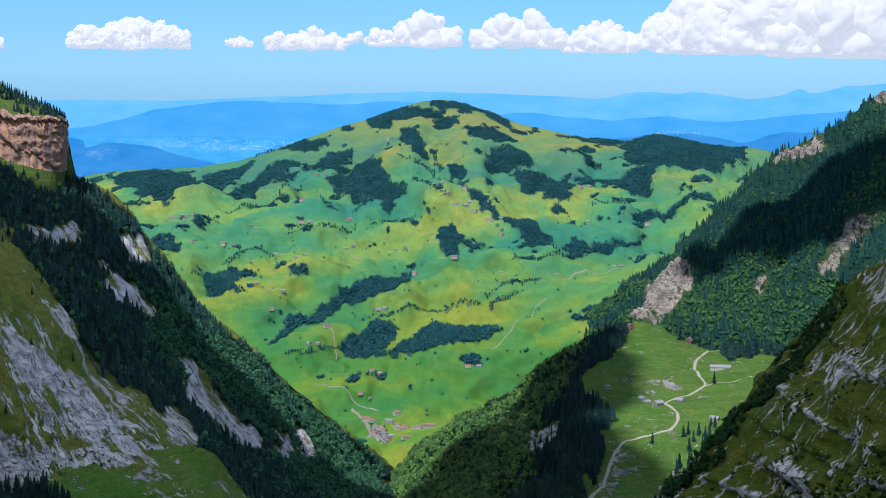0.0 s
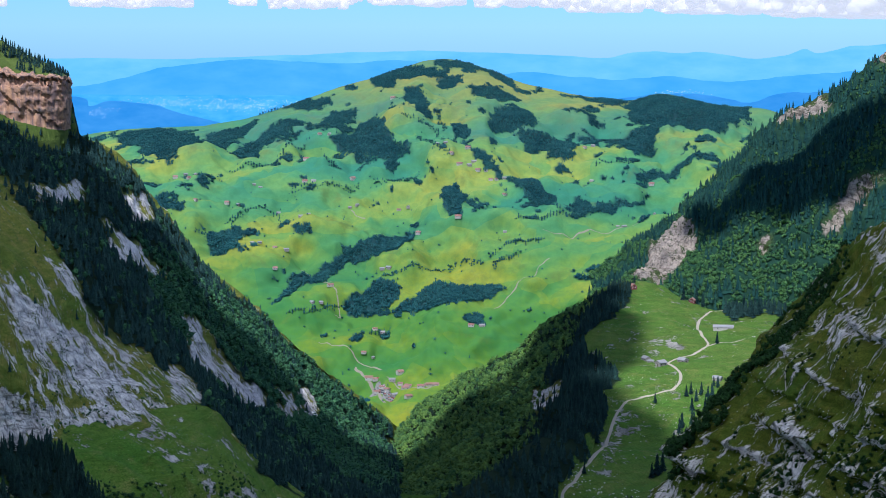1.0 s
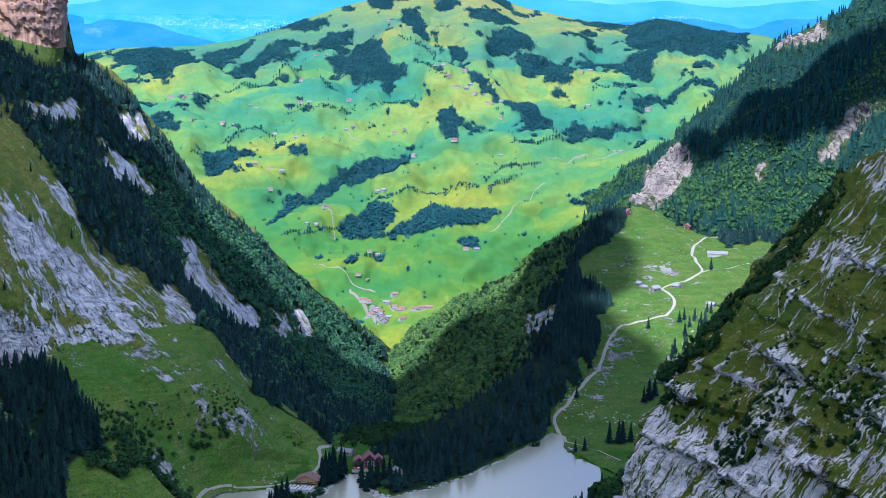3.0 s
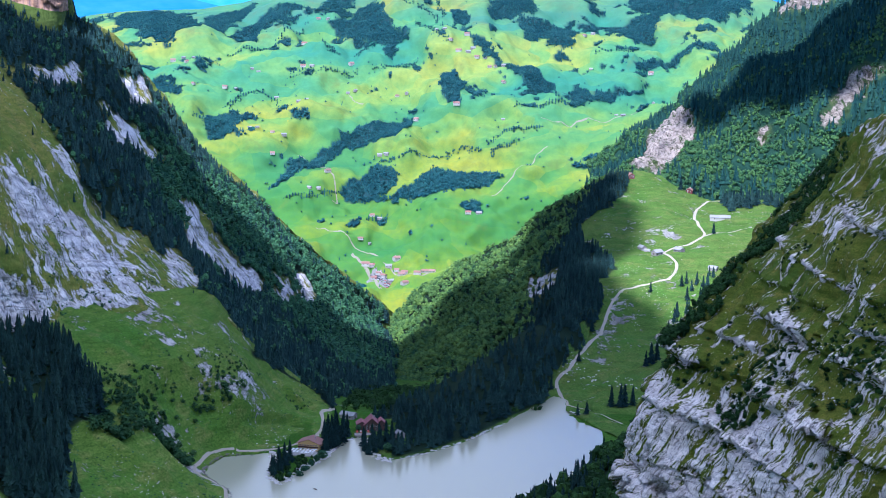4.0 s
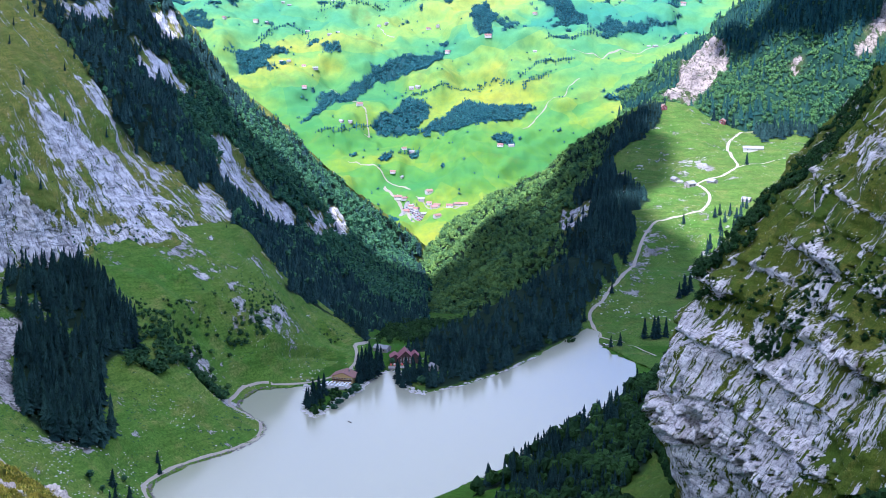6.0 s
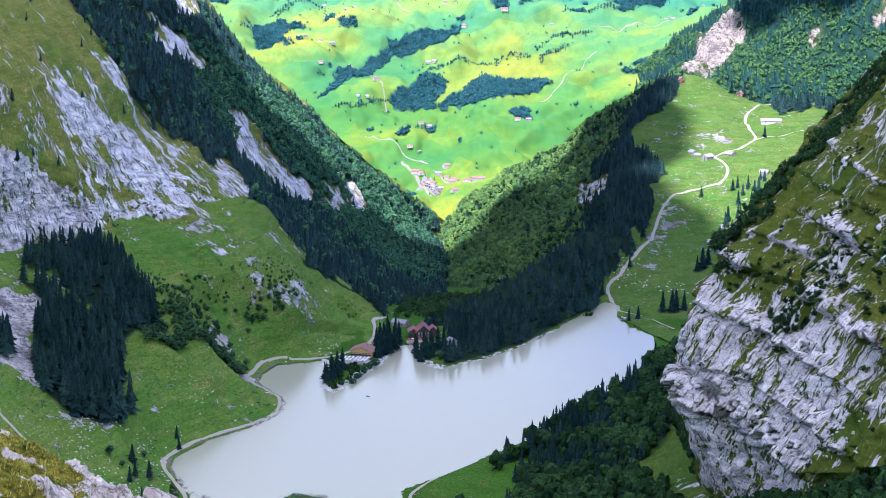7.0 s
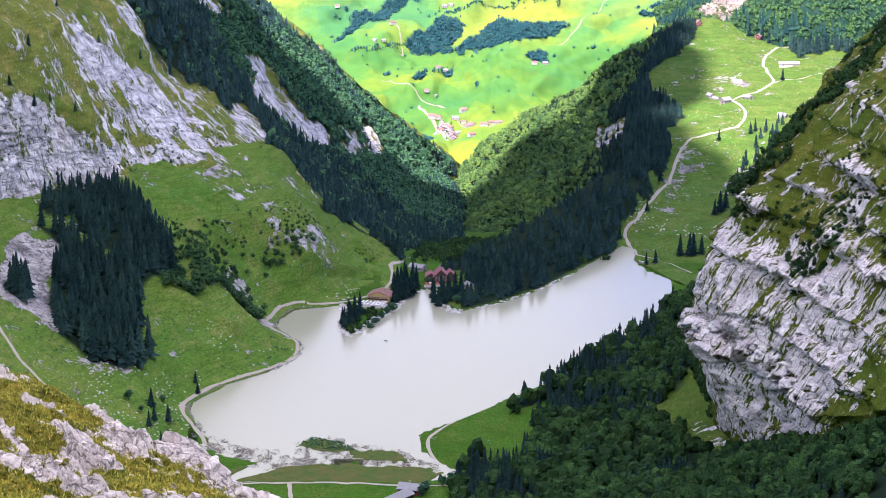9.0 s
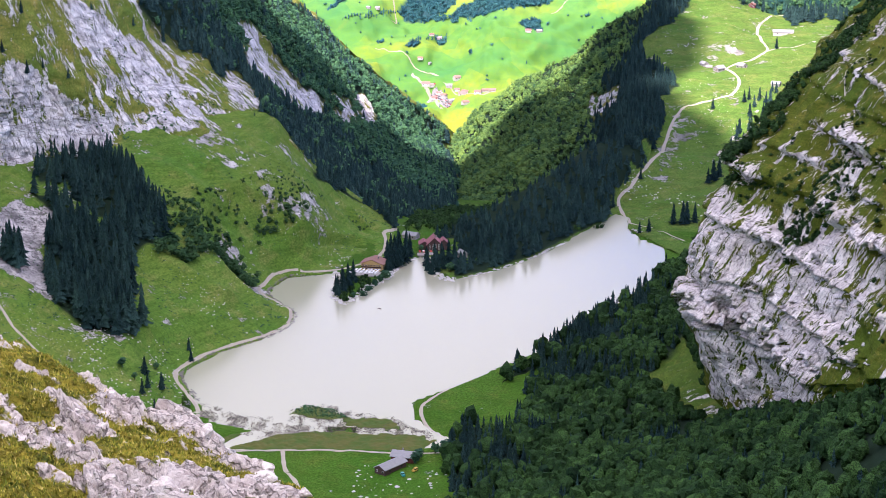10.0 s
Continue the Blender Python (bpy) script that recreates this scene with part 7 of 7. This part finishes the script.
def grow(form, x, y, h, wide, label, group, names=None):
    ob = form if form in waiting else copy_thing(form, pose(0, 0, 0))
    waiting.discard(form)
    z = ground_at(x, y, names) if names else ground_at(x, y)
    ob.matrix_basis = pose(x, y, z - 0.2, 0, 0, r.uniform(0, 360)) @ Matrix.Diagonal((wide * h, wide * h, h, 1))
    tagged(ob, label, "tree", group)


for x, y, h in ((165, 1816, 23), (174, 1813, 25), (178, 1819, 24), (186, 1820, 22), (130, 1779, 13), (139, 1783, 14), (237, 2159, 14), (274, 2174, 15), (280, 2179, 16), (337, 2378, 17), (216, 1941, 24), (223, 1952, 27), (210, 1934, 18), (142, 1946, 13), (102, 1918, 15), (110, 1875, 17), (404, 2600, 26), (421, 2579, 24), (333, 2690, 22), (352, 2698, 24), (360, 2688, 21)):
    grow(r.choice(forms), x, y, h, r.uniform(0.95, 1.3), "tall dark spruce standing on the alp pasture", "spruces on the alp")
for x, y, h in ((-254, 1286, 13), (-258, 1318, 15), (-244, 1307, 14), (-236, 1389, 10), (-240, 1404, 11), (-243, 1271, 9), (-252, 1296, 12)):
    grow(r.choice(forms), x, y, h, r.uniform(1.1, 1.5), "dark spruce standing alone on the lakeside meadow", "spruces on the lakeside meadow")
for x, y, h in ((-273, 1312, 8), (-255, 1349, 6), (-262, 1300, 6), (-57, 1184, 9), (-54, 1192, 8), (-44, 1205, 9), (-38, 1216, 8)):
    grow(r.choice(leafy_forms), x, y, h, r.uniform(0.9, 1.2), "round green broadleaf tree by the meadow path", "broadleaf trees near the lake")
for x, y, h in ((-139, 1569, 20), (-135, 1577, 23), (-132, 1592, 24), (-129, 1608, 22), (-142, 1583, 17), (-137, 1588, 22), (-101, 1648, 22), (-96, 1657, 25), (-92, 1663, 24), (-87, 1676, 26), (-84, 1693, 24), (-101, 1690, 24), (-95, 1702, 25), (-88, 1710, 22), (-103, 1668, 24), (-97, 1678, 26), (-93, 1690, 25), (-62, 1640, 20), (-57, 1645, 22), (-52, 1650, 21), (-66, 1652, 22), (-60, 1660, 24), (-54, 1664, 22), (-48, 1668, 23), (-43, 1676, 22), (-68, 1668, 20)):
    grow(r.choice(forms), x, y, h, r.uniform(1.0, 1.35), "tall dark spruce beside the lake inns", "spruces round the inns")
for x, y, h in ((-118, 1572, 7), (-114, 1586, 8), (-110, 1602, 8), (-106, 1614, 8), (-102, 1624, 9), (-126, 1566, 6), (-46, 1640, 9), (-38, 1652, 9), (-74, 1706, 7)):
    grow(r.choice(leafy_forms), x, y, h, r.uniform(1.0, 1.3), "bushy green tree on the lake shore", "broadleaf trees near the lake")
for k, (x, y, h) in enumerate(((-403, 1609, 13), (-412, 1637, 12), (-419, 1593, 12))):
    grow(r.choice(forms), x, y, h, 1.2, "lone spruce on the grassy mountainside", "spruces on the mountainside", ("hillside_left",))
for form in list(waiting):
    grow(form, -330 - 6 * len(waiting), 1420, 12, 1.1, "dark tree on the sloping meadow", "trees on the sloping meadow")

# ---- loose stones ----
STONES = []
for k in range(6):
    v = ball_shape(1)[0] * (1 + 0.35 * fbm(ball_shape(1)[0] + 5 * k, 1.3, 2, 0.5, k))[:, None]
    STONES.append((v * (1, 1, 0.7), ball_shape(1)[1]))


def stones(name, g, mask, per_area, lo, hi, seed, label):
    p = scatter(g, mask, per_area, seed)
    if len(p):
        plant(name, p, lo + (hi - lo) * np.random.RandomState(seed).rand(len(p)) ** 4, STONES, STONE, label, (0.8, 1.6), seed, "stones")


n = fbm(left_meadow.reshape(-1, 3), 1 / 35.0, 3, 0.6, 201).reshape(left_meadow.shape[:2])
dry_land = left_meadow[..., 2] > 1.5
stones("meadow_stones", left_meadow, np.clip(n * 2 + 0.15, 0.02, 1) * dry_land, 3.6, 0.12, 0.8, 202, "pale stones scattered over the sloping meadow")
n = fbm(alp_meadow.reshape(-1, 3), 1 / 45.0, 3, 0.6, 211).reshape(alp_meadow.shape[:2])
stones("alp_stones", alp_meadow, np.clip(n * 2.5 - 0.6, 0, 1) * (alp_meadow[..., 2] > 1.5), 2.4, 0.2, 1.3, 212, "clusters of pale stones on the alp")
n = fbm(buttress.reshape(-1, 3) * (1, 1, 2.2), 1 / 26.0, 3, 0.6, 221).reshape(buttress.shape[:2])
stones("crag_stones", buttress, np.clip(n * 2.2 - 0.25, 0, 1), 5.0, 0.3, 1.8, 222, "pale stones breaking through the crag's turf")
n = fbm(left_wall.reshape(-1, 3), 1 / 40.0, 3, 0.6, 231).reshape(left_wall.shape[:2])
stones("mountainside_stones", left_wall, np.clip(n * 2 - 0.2, 0, 1) * open_turf, 1.6, 0.4, 2.2, 232, "pale stones on the grassy mountainside")
r = np.random.RandomState(243)
spots = np.stack([r.uniform(-150, 60, 60000), r.uniform(1540, 1860, 60000)], 1)
sd = shore_distance(spots[:, 0], spots[:, 1])
rocky = (np.abs(sd - 1) < np.where((spots[:, 0] < -95) | (np.abs(spots[:, 0] + 55) < 14), 4.0, 1.0)) & (r.rand(len(spots)) < 0.45)
spots = spots[rocky]
spots = np.array([(x, y, max(ground_at(x, y), -0.2) - 0.1) for x, y in spots])
plant("shore_stones", spots, 0.3 + 1.5 * r.rand(len(spots)) ** 2, STONES, STONE, "pale boulders along the wooded lake shore", (0.8, 1.6), 242, "stones")
spots = np.stack([r.uniform(-142, -96, 260), r.uniform(1552, 1632, 260)], 1)
spots = spots[(shore_distance(spots[:, 0], spots[:, 1]) > 1.5) & (np.hypot(spots[:, 0] + 119, spots[:, 1] - 1640) > 17)][:95]
spots = np.array([(x, y, ground_at(x, y) - 0.4) for x, y in spots])
plant("shore_shrubs", spots, tall(len(spots), 2, 6.5, 244), CROWNS_NEAR, SLOPE_LEAF, "dark shrubs on the rocky point below the inn", (0.9, 1.4), 244, "shrubs")
spots = np.stack([r.uniform(-95, -30, 60), r.uniform(1120, 1182, 60)], 1)
spots = np.array([(x, y, ground_at(x, y) - 0.1) for x, y in spots])
plant("pasture_stones", spots, 0.3 + 1.3 * r.rand(len(spots)) ** 3, STONES, STONE, "pale stones lying in the pasture below the farm", (0.9, 1.7), 246, "stones")
rocky = np.maximum.reduce([on_sheet(left_meadow, [o], 13, 0.03, 0.03) for o in LEFT_MEADOW_ROCK[1:]])
stones("scree_stones", left_meadow, rocky, 7.0, 0.2, 0.8, 248, "pale scree stones on the steep meadow")
spots = np.stack([r.uniform(-150, -100, 900), r.uniform(1266, 1302, 900)], 1)
spots = spots[blob(spots[:, 0], spots[:, 1], REED_SOLID[0], 2) > 0.4]
plant("reed_clump", np.concatenate([spots, 0.1 + 0 * spots[:, :1]], 1), tall(len(spots), 0.6, 1.7, 250), SHRUBS, BROADLEAF, "dark green reeds at the water's edge", (0.8, 1.5), 250, "reeds")
edge = spline(np.array([(-216, 1300), (-226, 1326), (-237, 1352), (-238, 1374), (-218, 1417), (-189, 1452), (-171, 1490), (-172, 1525), (-186, 1548), (-199, 1574), (-198, 1594), (-188, 1626), (-163, 1633)], float), np.sort(r.rand(900)))
edge = edge + r.normal(0, 0.8, edge.shape)
spots = np.array([(x, y, max(ground_at(x, y), -0.1) - 0.1) for x, y in edge])
plant("bank_stones", spots, 0.25 + 0.7 * r.rand(len(spots)) ** 2, STONES, BANK_STONE, "dark stones banked along the lakeside path", (0.9, 1.7), 252, "stones")
